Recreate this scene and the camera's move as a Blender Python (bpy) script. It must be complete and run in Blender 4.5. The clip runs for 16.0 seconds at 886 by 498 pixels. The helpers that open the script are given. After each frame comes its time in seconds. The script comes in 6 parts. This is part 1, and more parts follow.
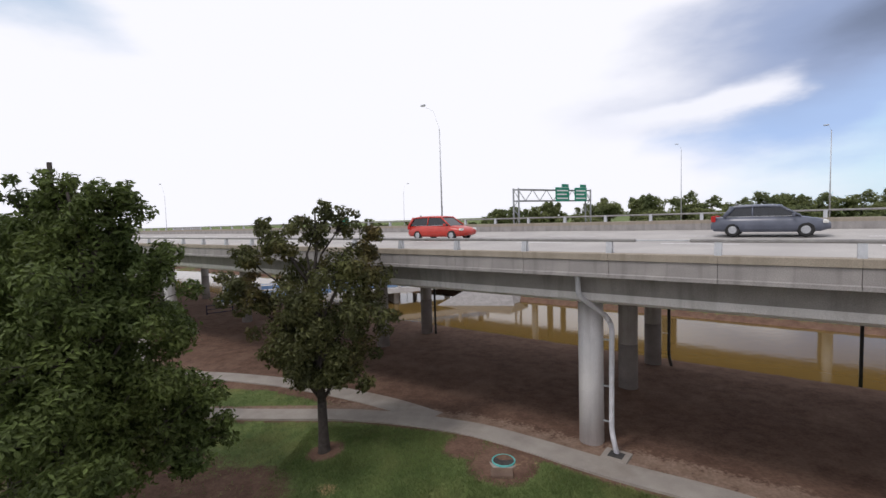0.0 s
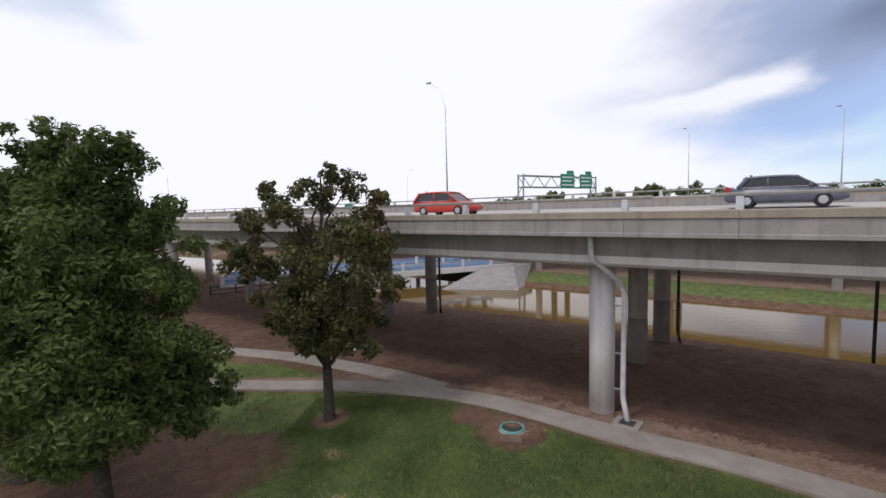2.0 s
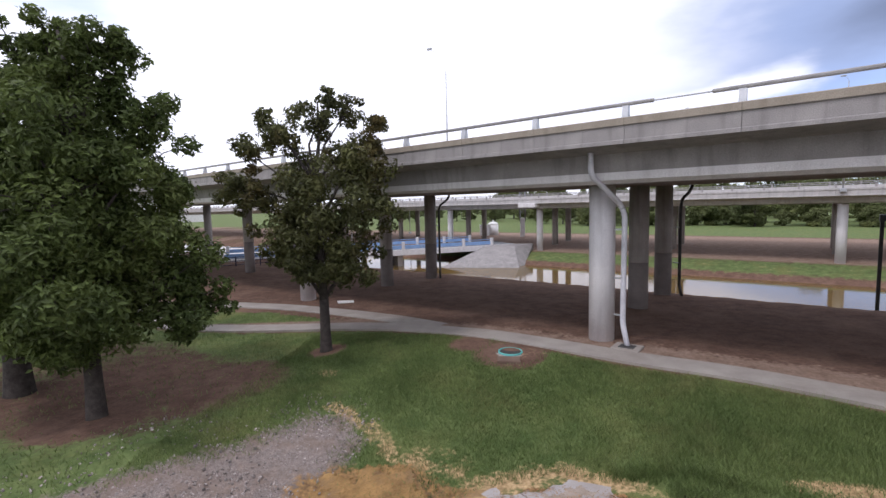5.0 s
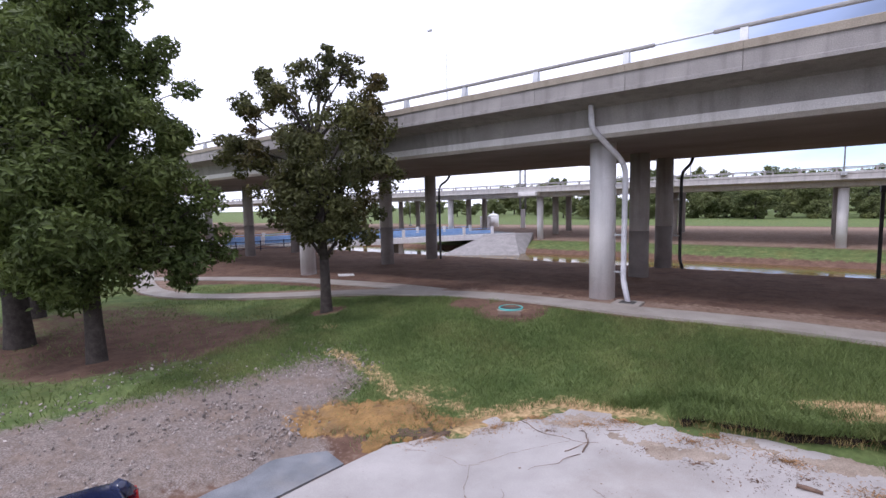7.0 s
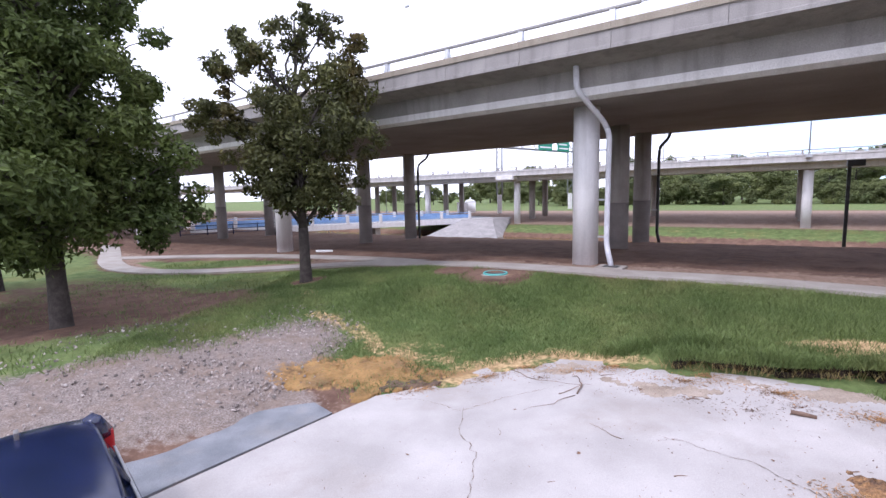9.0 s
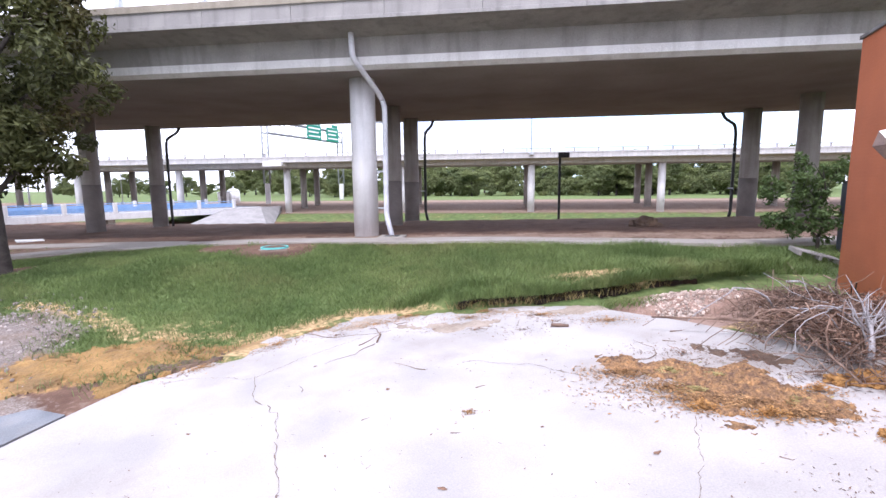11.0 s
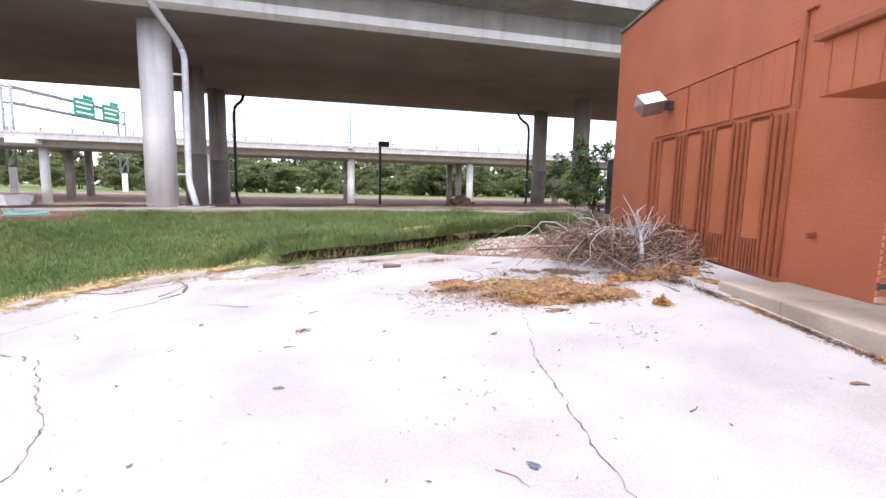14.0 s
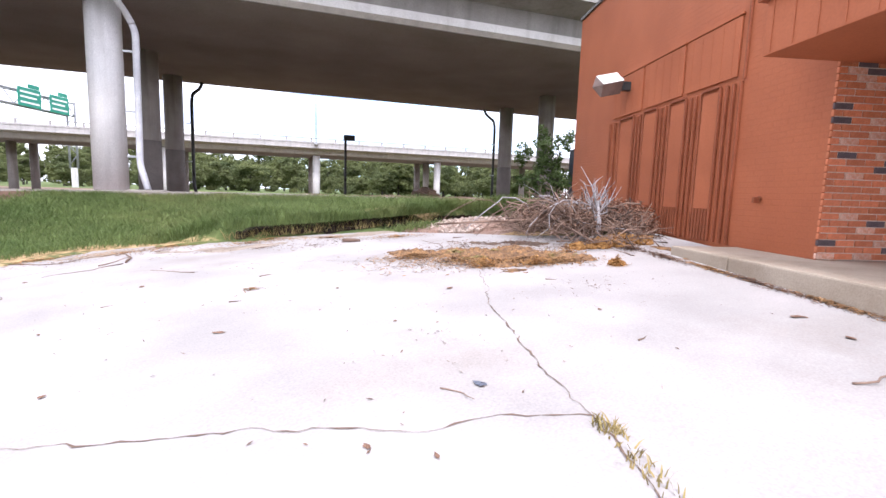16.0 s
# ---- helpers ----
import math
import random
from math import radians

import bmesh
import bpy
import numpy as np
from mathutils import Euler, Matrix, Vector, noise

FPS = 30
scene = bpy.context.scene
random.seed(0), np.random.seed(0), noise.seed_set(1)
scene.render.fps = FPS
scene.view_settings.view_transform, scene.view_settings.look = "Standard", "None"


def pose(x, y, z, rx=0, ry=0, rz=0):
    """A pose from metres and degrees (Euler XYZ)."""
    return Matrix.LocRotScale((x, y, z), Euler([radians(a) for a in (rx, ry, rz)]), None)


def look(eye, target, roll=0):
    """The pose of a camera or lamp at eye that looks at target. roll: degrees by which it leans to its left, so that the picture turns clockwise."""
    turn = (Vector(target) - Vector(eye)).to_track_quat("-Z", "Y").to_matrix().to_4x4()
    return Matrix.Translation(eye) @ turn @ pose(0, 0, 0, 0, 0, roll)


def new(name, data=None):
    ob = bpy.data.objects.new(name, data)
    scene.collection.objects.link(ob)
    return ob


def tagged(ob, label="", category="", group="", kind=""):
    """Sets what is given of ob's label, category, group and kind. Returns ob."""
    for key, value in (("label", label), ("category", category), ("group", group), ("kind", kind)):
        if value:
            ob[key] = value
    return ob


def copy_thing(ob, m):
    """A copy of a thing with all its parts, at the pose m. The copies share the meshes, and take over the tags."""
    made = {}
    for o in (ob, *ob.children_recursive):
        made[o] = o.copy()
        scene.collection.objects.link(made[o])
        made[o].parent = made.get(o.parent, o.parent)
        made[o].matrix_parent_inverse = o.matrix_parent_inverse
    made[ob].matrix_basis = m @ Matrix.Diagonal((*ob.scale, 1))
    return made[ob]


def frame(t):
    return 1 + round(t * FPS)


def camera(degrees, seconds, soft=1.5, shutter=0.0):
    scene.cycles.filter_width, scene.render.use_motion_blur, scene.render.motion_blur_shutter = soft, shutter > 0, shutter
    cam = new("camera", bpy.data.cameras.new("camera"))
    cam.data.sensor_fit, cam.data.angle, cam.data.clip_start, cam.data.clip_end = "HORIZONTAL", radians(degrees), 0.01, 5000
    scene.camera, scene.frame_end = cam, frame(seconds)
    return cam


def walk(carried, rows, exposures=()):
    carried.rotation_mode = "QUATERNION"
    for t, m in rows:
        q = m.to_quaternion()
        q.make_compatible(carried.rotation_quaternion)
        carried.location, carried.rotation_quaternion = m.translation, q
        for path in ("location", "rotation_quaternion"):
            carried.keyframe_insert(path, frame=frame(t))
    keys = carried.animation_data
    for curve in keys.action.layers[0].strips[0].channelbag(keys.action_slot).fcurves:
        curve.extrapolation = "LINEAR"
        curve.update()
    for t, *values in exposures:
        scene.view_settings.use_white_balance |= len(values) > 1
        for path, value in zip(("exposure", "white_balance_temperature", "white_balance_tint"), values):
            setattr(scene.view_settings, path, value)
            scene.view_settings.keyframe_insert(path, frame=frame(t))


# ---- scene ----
cam = camera(87.6, 16.0)
PATH = [
    (0, (2.076, -0.158, 9.246), (1.87, 1.826, 9.111), -1.8),
    (0.5, (2.058, -0.083, 9.251), (1.845, 1.901, 9.106), -1.8),
    (1, (1.957, -0.035, 9.048), (1.743, 1.948, 8.898), -1.8),
    (1.5, (1.866, 0.044, 8.717), (1.645, 2.025, 8.553), -1.6),
    (2, (1.803, 0.141, 8.227), (1.585, 2.122, 8.056), -1.5),
    (2.5, (1.828, 0.197, 7.771), (1.607, 2.177, 7.595), -1.5),
    (3, (1.825, 0.185, 7.303), (1.602, 2.164, 7.126), -1.3),
    (3.5, (1.858, 0.167, 6.873), (1.633, 2.146, 6.693), -1.3),
    (4, (1.858, 0.16, 6.444), (1.634, 2.139, 6.263), -1.3),
    (6.5, (1.882, 0.028, 4.442), (1.656, 2.008, 4.266), -1.3),
    (7, (1.846, 0.007, 4.12), (1.62, 1.986, 3.937), -1.3),
    (7.5, (1.822, 0.016, 3.828), (1.596, 1.994, 3.641), -1.3),
    (8, (1.79, 0.087, 3.579), (1.564, 2.064, 3.382), -1.3),
    (8.2, (1.737, 0.104, 3.557), (1.514, 2.081, 3.352), -1.3),
    (10.3, (1.297, 0.4, 2.545), (1.694, 2.343, 2.288), -1.1),
    (10.5, (1.268, 0.451, 2.51), (1.785, 2.365, 2.25), -1.0),
    (11, (1.227, 0.52, 2.429), (2.044, 2.326, 2.163), -0.6),
    (11.5, (1.182, 0.58, 2.216), (2.219, 2.269, 1.949), -0.1),
    (12, (1.165, 0.632, 1.895), (2.345, 2.226, 1.635), 0.3),
    (12.5, (1.157, 0.677, 1.637), (2.414, 2.211, 1.38), 0.7),
    (13, (1.13, 0.699, 1.498), (2.419, 2.207, 1.243), 0.9),
    (13.5, (1.134, 0.709, 1.417), (2.501, 2.146, 1.165), 1.0),
    (14, (1.143, 0.72, 1.355), (2.585, 2.083, 1.106), 1.2),
    (14.5, (1.159, 0.707, 1.209), (2.661, 2.005, 0.965), 1.5),
    (15, (1.169, 0.691, 1.049), (2.694, 1.963, 0.809), 1.6),
    (15.5, (1.208, 0.656, 0.957), (2.741, 1.919, 0.719), 1.7),
    (16, (1.255, 0.642, 0.892), (2.789, 1.902, 0.655), 1.8),
]
walk(cam, [(t, look(eye, target, roll)) for t, eye, target, roll in PATH],
     exposures=[(0.0, -0.4, 6400, 14), (2.5, -0.38, 6330, 15), (4.0, -0.22, 6180, 16), (6.5, 0.1, 5880, 21), (8.0, 0.3, 5750, 22), (10.5, 0.98, 5750, 20), (12.5, 1.05, 5900, 18), (16.0, 1.05, 6000, 18)])

# ---- sky and light: bright broken overcast, soft sun behind thin cloud ----
world = bpy.data.worlds.new("sky")
scene.world = world
world.use_nodes = True
wn, wl = world.node_tree.nodes, world.node_tree.links
wn.clear()
w_out = wn.new("ShaderNodeOutputWorld")
w_bg = wn.new("ShaderNodeBackground")
w_sky = wn.new("ShaderNodeTexSky")
w_sky.sky_type = "NISHITA"
w_sky.sun_disc = False
w_sky.sun_elevation = radians(57)
w_sky.sun_rotation = radians(-130)
w_tc = wn.new("ShaderNodeTexCoord")
w_sep = wn.new("ShaderNodeSeparateXYZ")
wl.new(w_tc.outputs["Generated"], w_sep.inputs[0])


def w_math(op, a, b=None, c=None):
    m = wn.new("ShaderNodeMath")
    m.operation = op
    for k, v in enumerate((a, b, c)):
        if v is None:
            continue
        if isinstance(v, (int, float)):
            m.inputs[k].default_value = v
        else:
            wl.new(v, m.inputs[k])
    return m.outputs[0]


def w_fbm(scale, detail, offset):
    mp = wn.new("ShaderNodeMapping")
    mp.inputs["Scale"].default_value = (1.0, 1.0, 2.6)
    mp.inputs["Location"].default_value = offset
    nz = wn.new("ShaderNodeTexNoise")
    nz.inputs["Scale"].default_value, nz.inputs["Detail"].default_value, nz.inputs["Roughness"].default_value = scale, detail, 0.5
    wl.new(w_tc.outputs["Generated"], mp.inputs[0])
    wl.new(mp.outputs[0], nz.inputs["Vector"])
    return nz.outputs["Fac"]


# azimuth from north towards the east, and elevation, in degrees, stirred by noise
w_n1, w_n2 = w_fbm(3.2, 6, (0.3, 0.1, 0.2)), w_fbm(3.0, 6, (4.3, 2.1, 1.2))
w_az = w_math("MULTIPLY_ADD", w_math("SUBTRACT", w_n1, 0.5), 24.0, w_math("MULTIPLY", w_math("ARCTAN2", w_sep.outputs[0], w_sep.outputs[1]), 57.2958))
w_el = w_math("MULTIPLY_ADD", w_math("SUBTRACT", w_n2, 0.5), 11.0, w_math("MULTIPLY", w_math("ARCSINE", w_sep.outputs[2]), 57.2958))


def w_cloud(az, el, wide, tall, tilt, soft):
    """A soft-edged bank of cloud: 1 inside, 0 outside."""
    dx, dy = w_math("SUBTRACT", w_az, az), w_math("SUBTRACT", w_el, el)
    ct, st = math.cos(radians(tilt)), math.sin(radians(tilt))
    px = w_math("DIVIDE", w_math("ADD", w_math("MULTIPLY", dx, ct), w_math("MULTIPLY", dy, st)), wide)
    py = w_math("DIVIDE", w_math("SUBTRACT", w_math("MULTIPLY", dy, ct), w_math("MULTIPLY", dx, st)), tall)
    r = w_math("SQRT", w_math("ADD", w_math("MULTIPLY", px, px), w_math("MULTIPLY", py, py)))
    mr = wn.new("ShaderNodeMapRange")
    mr.interpolation_type = "SMOOTHSTEP"
    mr.inputs["From Min"].default_value, mr.inputs["From Max"].default_value = 1 + soft, 1 - soft
    wl.new(r, mr.inputs["Value"])
    return mr.outputs[0]


def w_blend(fac, under, over):
    x = wn.new("ShaderNodeMixRGB")
    wl.new(fac, x.inputs[0])
    for k, v in ((1, under), (2, over)):
        if isinstance(v, tuple):
            x.inputs[k].default_value = (*v, 1)
        else:
            wl.new(v, x.inputs[k])
    return x.outputs[0]


w_dim = wn.new("ShaderNodeMixRGB")
w_dim.blend_type = "MULTIPLY"
w_dim.inputs[0].default_value = 1.0
w_dim.inputs[2].default_value = (1.2, 1.4, 1.6, 1)
wl.new(w_sky.outputs[0], w_dim.inputs[1])
w_thin = wn.new("ShaderNodeMixRGB")
w_thin.inputs[0].default_value = 0.72
w_thin.inputs[2].default_value = (8.2, 11.5, 13.2, 1)
wl.new(w_dim.outputs[0], w_thin.inputs[1])
w_col = w_blend(w_cloud(46, 6, 15, 7, 0, 0.6), (12.6, 12.8, 13.3), w_thin.outputs[0])
w_col = w_blend(w_cloud(-52, 21, 9, 3, -8, 0.6), w_col, (7.0, 8.6, 10.5))
w_col = w_blend(w_cloud(34, 9.5, 12, 4.2, 18, 0.45), w_col, (5.6, 7.7, 11.4))
w_col = w_blend(w_cloud(44, 19, 26, 7.0, 14, 0.5), w_col, (4.4, 5.5, 8.0))
w_col = w_blend(w_cloud(47, 17, 12, 3.2, 8, 0.6), w_col, (2.4, 2.95, 4.2))
w_col = w_blend(w_cloud(22, 11.0, 7.5, 2.4, 12, 0.4), w_col, (12.0, 12.3, 13.0))
wl.new(w_col, w_bg.inputs[0])
w_bg.inputs[1].default_value = 0.1
wl.new(w_bg.outputs[0], w_out.inputs[0])

sun_data = bpy.data.lights.new("sun", "SUN")
sun_data.energy, sun_data.angle, sun_data.color = 1.5, radians(9), (1.0, 0.95, 0.88)
sun = new("sun", sun_data)
sun.matrix_world = look((0, 0, 60), (Vector((0, 0, 60)) + Vector((0.42, 0.35, -0.84))))


# ---- materials ----
def material(name, a, b, scale=3.0, rough=0.8, bump=0.2, fine=60.0, metal=0.0, c=None, stain=0.9, island=0.0, obj_rand=0.0, spec=0.4, grain=0.22):
    """Two-scale procedural surface: colours a to b by broad noise, fine grain, optional stains of colour c."""
    m = bpy.data.materials.new(name)
    m.use_nodes = True
    n, l = m.node_tree.nodes, m.node_tree.links
    bs = n["Principled BSDF"]
    tc = n.new("ShaderNodeTexCoord")
    n1 = n.new("ShaderNodeTexNoise")
    n1.inputs["Scale"].default_value, n1.inputs["Detail"].default_value = scale, 5
    n2 = n.new("ShaderNodeTexNoise")
    n2.inputs["Scale"].default_value, n2.inputs["Detail"].default_value = fine, 3
    l.new(tc.outputs["Object"], n1.inputs["Vector"])
    l.new(tc.outputs["Object"], n2.inputs["Vector"])
    r1 = n.new("ShaderNodeMapRange")
    r1.inputs["From Min"].default_value, r1.inputs["From Max"].default_value = 0.3, 0.7
    l.new(n1.outputs["Fac"], r1.inputs["Value"])
    mix = n.new("ShaderNodeMixRGB")
    mix.inputs[1].default_value, mix.inputs[2].default_value = (*a, 1), (*b, 1)
    l.new(r1.outputs[0], mix.inputs[0])
    last = mix
    if c:
        n3 = n.new("ShaderNodeTexNoise")
        n3.inputs["Scale"].default_value, n3.inputs["Detail"].default_value = scale * 0.37, 7
        n3.inputs["Roughness"].default_value = 0.65
        l.new(tc.outputs["Object"], n3.inputs["Vector"])
        r3 = n.new("ShaderNodeMapRange")
        r3.inputs["From Min"].default_value, r3.inputs["From Max"].default_value = 0.52, 0.72
        r3.inputs["To Max"].default_value = stain
        l.new(n3.outputs["Fac"], r3.inputs["Value"])
        mx = n.new("ShaderNodeMixRGB")
        mx.inputs[2].default_value = (*c, 1)
        l.new(r3.outputs[0], mx.inputs[0])
        l.new(last.outputs[0], mx.inputs[1])
        last = mx
    g = n.new("ShaderNodeMapRange")
    g.inputs["From Min"].default_value, g.inputs["From Max"].default_value = 0.25, 0.75
    g.inputs["To Min"].default_value, g.inputs["To Max"].default_value = 1 - grain, 1 + grain
    l.new(n2.outputs["Fac"], g.inputs["Value"])
    gm = n.new("ShaderNodeVectorMath")
    gm.operation = "SCALE"
    l.new(last.outputs[0], gm.inputs[0])
    l.new(g.outputs[0], gm.inputs["Scale"])
    out = gm
    if island or obj_rand:
        src = n.new("ShaderNodeNewGeometry").outputs["Random Per Island"] if island else n.new("ShaderNodeObjectInfo").outputs["Random"]
        amount = island or obj_rand
        ir = n.new("ShaderNodeMapRange")
        ir.inputs["To Min"].default_value, ir.inputs["To Max"].default_value = 1 - amount, 1 + amount
        l.new(src, ir.inputs["Value"])
        im = n.new("ShaderNodeVectorMath")
        im.operation = "SCALE"
        l.new(out.outputs[0], im.inputs[0])
        l.new(ir.outputs[0], im.inputs["Scale"])
        out = im
    l.new(out.outputs[0], bs.inputs["Base Color"])
    bs.inputs["Roughness"].default_value = rough
    bs.inputs["Metallic"].default_value = metal
    bs.inputs["Specular IOR Level"].default_value = spec
    if bump:
        bp = n.new("ShaderNodeBump")
        bp.inputs["Strength"].default_value, bp.inputs["Distance"].default_value = bump, 0.02
        l.new(n2.outputs["Fac"], bp.inputs["Height"])
        l.new(bp.outputs[0], bs.inputs["Normal"])
    return m


def streaked(name, a, b, streak, scale=1.2):
    """Weathered concrete with run-off streaks down its faces."""
    m = material(name, a, b, scale, 0.85, 0.25, 45, c=streak, stain=0.45)
    n, l = m.node_tree.nodes, m.node_tree.links
    tc = n.new("ShaderNodeTexCoord")
    mp = n.new("ShaderNodeMapping")
    mp.inputs["Scale"].default_value = (2.2, 2.2, 0.16)
    nz = n.new("ShaderNodeTexNoise")
    nz.inputs["Scale"].default_value, nz.inputs["Detail"].default_value = 1.6, 6
    l.new(tc.outputs["Object"], mp.inputs[0])
    l.new(mp.outputs[0], nz.inputs["Vector"])
    r = n.new("ShaderNodeMapRange")
    r.inputs["From Min"].default_value, r.inputs["From Max"].default_value = 0.5, 0.75
    r.inputs["To Max"].default_value = 0.6
    l.new(nz.outputs["Fac"], r.inputs["Value"])
    bs = n["Principled BSDF"]
    was = bs.inputs["Base Color"].links[0].from_socket
    mx = n.new("ShaderNodeMixRGB")
    mx.inputs[2].default_value = (*streak, 1)
    l.new(r.outputs[0], mx.inputs[0])
    l.new(was, mx.inputs[1])
    l.new(mx.outputs[0], bs.inputs["Base Color"])
    return m


CONC = streaked("bridge_concrete", (0.245, 0.23, 0.225), (0.325, 0.305, 0.295), (0.155, 0.145, 0.145))
# Far overpass concrete: its bright daylight is put into a paler colour.
CONC_FAR_LIT = streaked("lit_far_bridge_concrete", (0.40, 0.385, 0.38), (0.50, 0.48, 0.47), (0.27, 0.255, 0.25))
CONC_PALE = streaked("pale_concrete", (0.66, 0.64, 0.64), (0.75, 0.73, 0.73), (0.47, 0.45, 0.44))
CONC_TAN = streaked("tan_parapet_cap", (0.27, 0.235, 0.19), (0.34, 0.295, 0.24), (0.2, 0.17, 0.13))
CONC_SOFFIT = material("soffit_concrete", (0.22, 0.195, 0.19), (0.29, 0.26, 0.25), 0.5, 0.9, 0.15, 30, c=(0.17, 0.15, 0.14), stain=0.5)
CONC_DARK = streaked("darker_streaked_column", (0.33, 0.30, 0.28), (0.42, 0.39, 0.36), (0.16, 0.14, 0.13))
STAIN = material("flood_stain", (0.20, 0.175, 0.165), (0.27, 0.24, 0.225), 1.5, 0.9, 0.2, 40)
PAD = material("pad_concrete", (0.32, 0.30, 0.29), (0.44, 0.415, 0.405), 0.9, 0.85, 0.2, 70, c=(0.25, 0.205, 0.17), stain=0.6, grain=0.11)
PATHM = material("footpath_concrete", (0.29, 0.26, 0.235), (0.38, 0.35, 0.315), 1.2, 0.9, 0.2, 60, c=(0.20, 0.165, 0.135), stain=0.6, grain=0.12)
ASPHALT = material("old_asphalt", (0.15, 0.16, 0.18), (0.24, 0.25, 0.27), 2.0, 0.9, 0.5, 90, c=(0.30, 0.27, 0.24), stain=0.6)
ROADM = material("road_deck", (0.33, 0.31, 0.30), (0.42, 0.40, 0.38), 0.4, 0.85, 0.2, 40, c=(0.22, 0.2, 0.2), stain=0.4)
GALV = material("galvanised_steel", (0.38, 0.39, 0.41), (0.52, 0.53, 0.55), 4.0, 0.45, 0.05, 90, metal=0.6)
RAILM = material("dull_rail", (0.24, 0.23, 0.23), (0.33, 0.32, 0.31), 4.0, 0.55, 0.05, 90, metal=0.4)
PIPE_W = material("white_pipe", (0.55, 0.55, 0.60), (0.68, 0.68, 0.72), 3.0, 0.5, 0.05, 60, c=(0.4, 0.36, 0.34), stain=0.4)
PIPE_B = material("black_pipe", (0.02, 0.02, 0.022), (0.05, 0.05, 0.05), 3.0, 0.5, 0.05, 60)
PAINT = material("orange_painted_wall", (0.35, 0.102, 0.042), (0.43, 0.130, 0.054), 1.1, 0.7, 0.0, 40, c=(0.31, 0.09, 0.036), stain=0.6, grain=0.08)
PAINT_D = material("orange_painted_timber", (0.23, 0.066, 0.028), (0.30, 0.088, 0.038), 3.0, 0.7, 0.15, 50)
TRIM = material("dark_roof_trim", (0.16, 0.15, 0.15), (0.26, 0.25, 0.25), 4.0, 0.5, 0.05, 60, metal=0.5)
BRICK = material("red_brick", (0.48, 0.145, 0.065), (0.62, 0.225, 0.115), 9.0, 0.85, 0.3, 90, c=(0.42, 0.22, 0.15), stain=0.5, obj_rand=0.22)
BRICK_D = material("dark_brick", (0.07, 0.055, 0.06), (0.13, 0.10, 0.11), 8.0, 0.8, 0.3, 90, obj_rand=0.2)
BRICK_P = material("pale_mottled_brick", (0.52, 0.20, 0.11), (0.72, 0.54, 0.45), 16.0, 0.85, 0.3, 90, obj_rand=0.15)
MORTAR = material("mortar", (0.54, 0.45, 0.38), (0.66, 0.57, 0.50), 8.0, 0.95, 0.3, 80)
BARK = material("bark", (0.034, 0.028, 0.025), (0.075, 0.063, 0.056), 6.0, 0.95, 0.8, 28)
LEAF_A = material("oak_leaf", (0.052, 0.076, 0.022), (0.125, 0.160, 0.045), 0.55, 0.55, 0.0, 5, c=(0.115, 0.11, 0.03), stain=0.6, island=0.4, spec=0.25)
LEAF_B = material("autumn_tinged_leaf", (0.055, 0.062, 0.026), (0.13, 0.135, 0.048), 0.8, 0.55, 0.0, 5, c=(0.17, 0.085, 0.035), stain=0.65, island=0.45, spec=0.25)
# Far foliage: distance haze is put into the leaf colour, paler than real leaves.
LEAF_F_HAZY = material("hazy_far_leaf", (0.13, 0.16, 0.075), (0.25, 0.27, 0.11), 0.15, 0.7, 0.0, 2, c=(0.14, 0.155, 0.035), stain=0.5, island=0.35, spec=0.2)
GRASS = material("grass_blade", (0.105, 0.155, 0.048), (0.192, 0.248, 0.086), 0.6, 0.6, 0.0, 4, c=(0.30, 0.27, 0.12), stain=0.7, island=0.3, spec=0.25)
STRAW = material("dry_straw", (0.22, 0.115, 0.05), (0.36, 0.21, 0.095), 5.0, 0.9, 0.0, 10, c=(0.10, 0.058, 0.038), stain=0.8, island=0.5)
WALKM = material("dirty_tan_concrete", (0.34, 0.28, 0.215), (0.43, 0.36, 0.285), 1.6, 0.9, 0.25, 60, c=(0.22, 0.165, 0.115), stain=0.7, grain=0.10)
RUST_LEAF = material("reddish_dead_leaf", (0.15, 0.07, 0.045), (0.28, 0.15, 0.095), 4.0, 0.9, 0.0, 10, c=(0.09, 0.05, 0.04), stain=0.6, island=0.5)
PINK_DIRT = material("pinkish_mortar_dirt", (0.19, 0.115, 0.085), (0.33, 0.23, 0.185), 2.5, 0.95, 0.5, 40, c=(0.15, 0.095, 0.07), stain=0.7)
CHAFF = material("orange_chaff", (0.30, 0.14, 0.04), (0.46, 0.25, 0.085), 7.0, 0.95, 0.6, 60, island=0.3)
DEADLEAF = material("dead_leaf", (0.11, 0.06, 0.04), (0.21, 0.125, 0.085), 3.0, 0.9, 0.0, 10, c=(0.07, 0.045, 0.035), stain=0.6, island=0.45)
WEED = material("dry_weed", (0.20, 0.17, 0.06), (0.40, 0.30, 0.13), 6.0, 0.8, 0.0, 10, island=0.3)
TWIG = material("dead_twig", (0.08, 0.048, 0.036), (0.27, 0.185, 0.14), 4.0, 0.9, 0.2, 40, island=0.7)
TWIG_P = material("bleached_branch", (0.26, 0.25, 0.26), (0.42, 0.40, 0.41), 5.0, 0.8, 0.2, 40)
# Timber at the bank foot: the shade there is put into its near-black colour.
TIMBER = material("shaded_rotten_timber", (0.018, 0.013, 0.012), (0.045, 0.033, 0.028), 4.0, 0.95, 0.7, 24, c=(0.12, 0.07, 0.04), stain=0.5)
STONE = material("pale_rubble", (0.32, 0.25, 0.21), (0.54, 0.45, 0.39), 6.0, 0.9, 0.3, 50, island=0.4)
GRIT = material("gravel_stone", (0.20, 0.165, 0.15), (0.38, 0.34, 0.32), 9.0, 0.9, 0.2, 60, island=0.5)
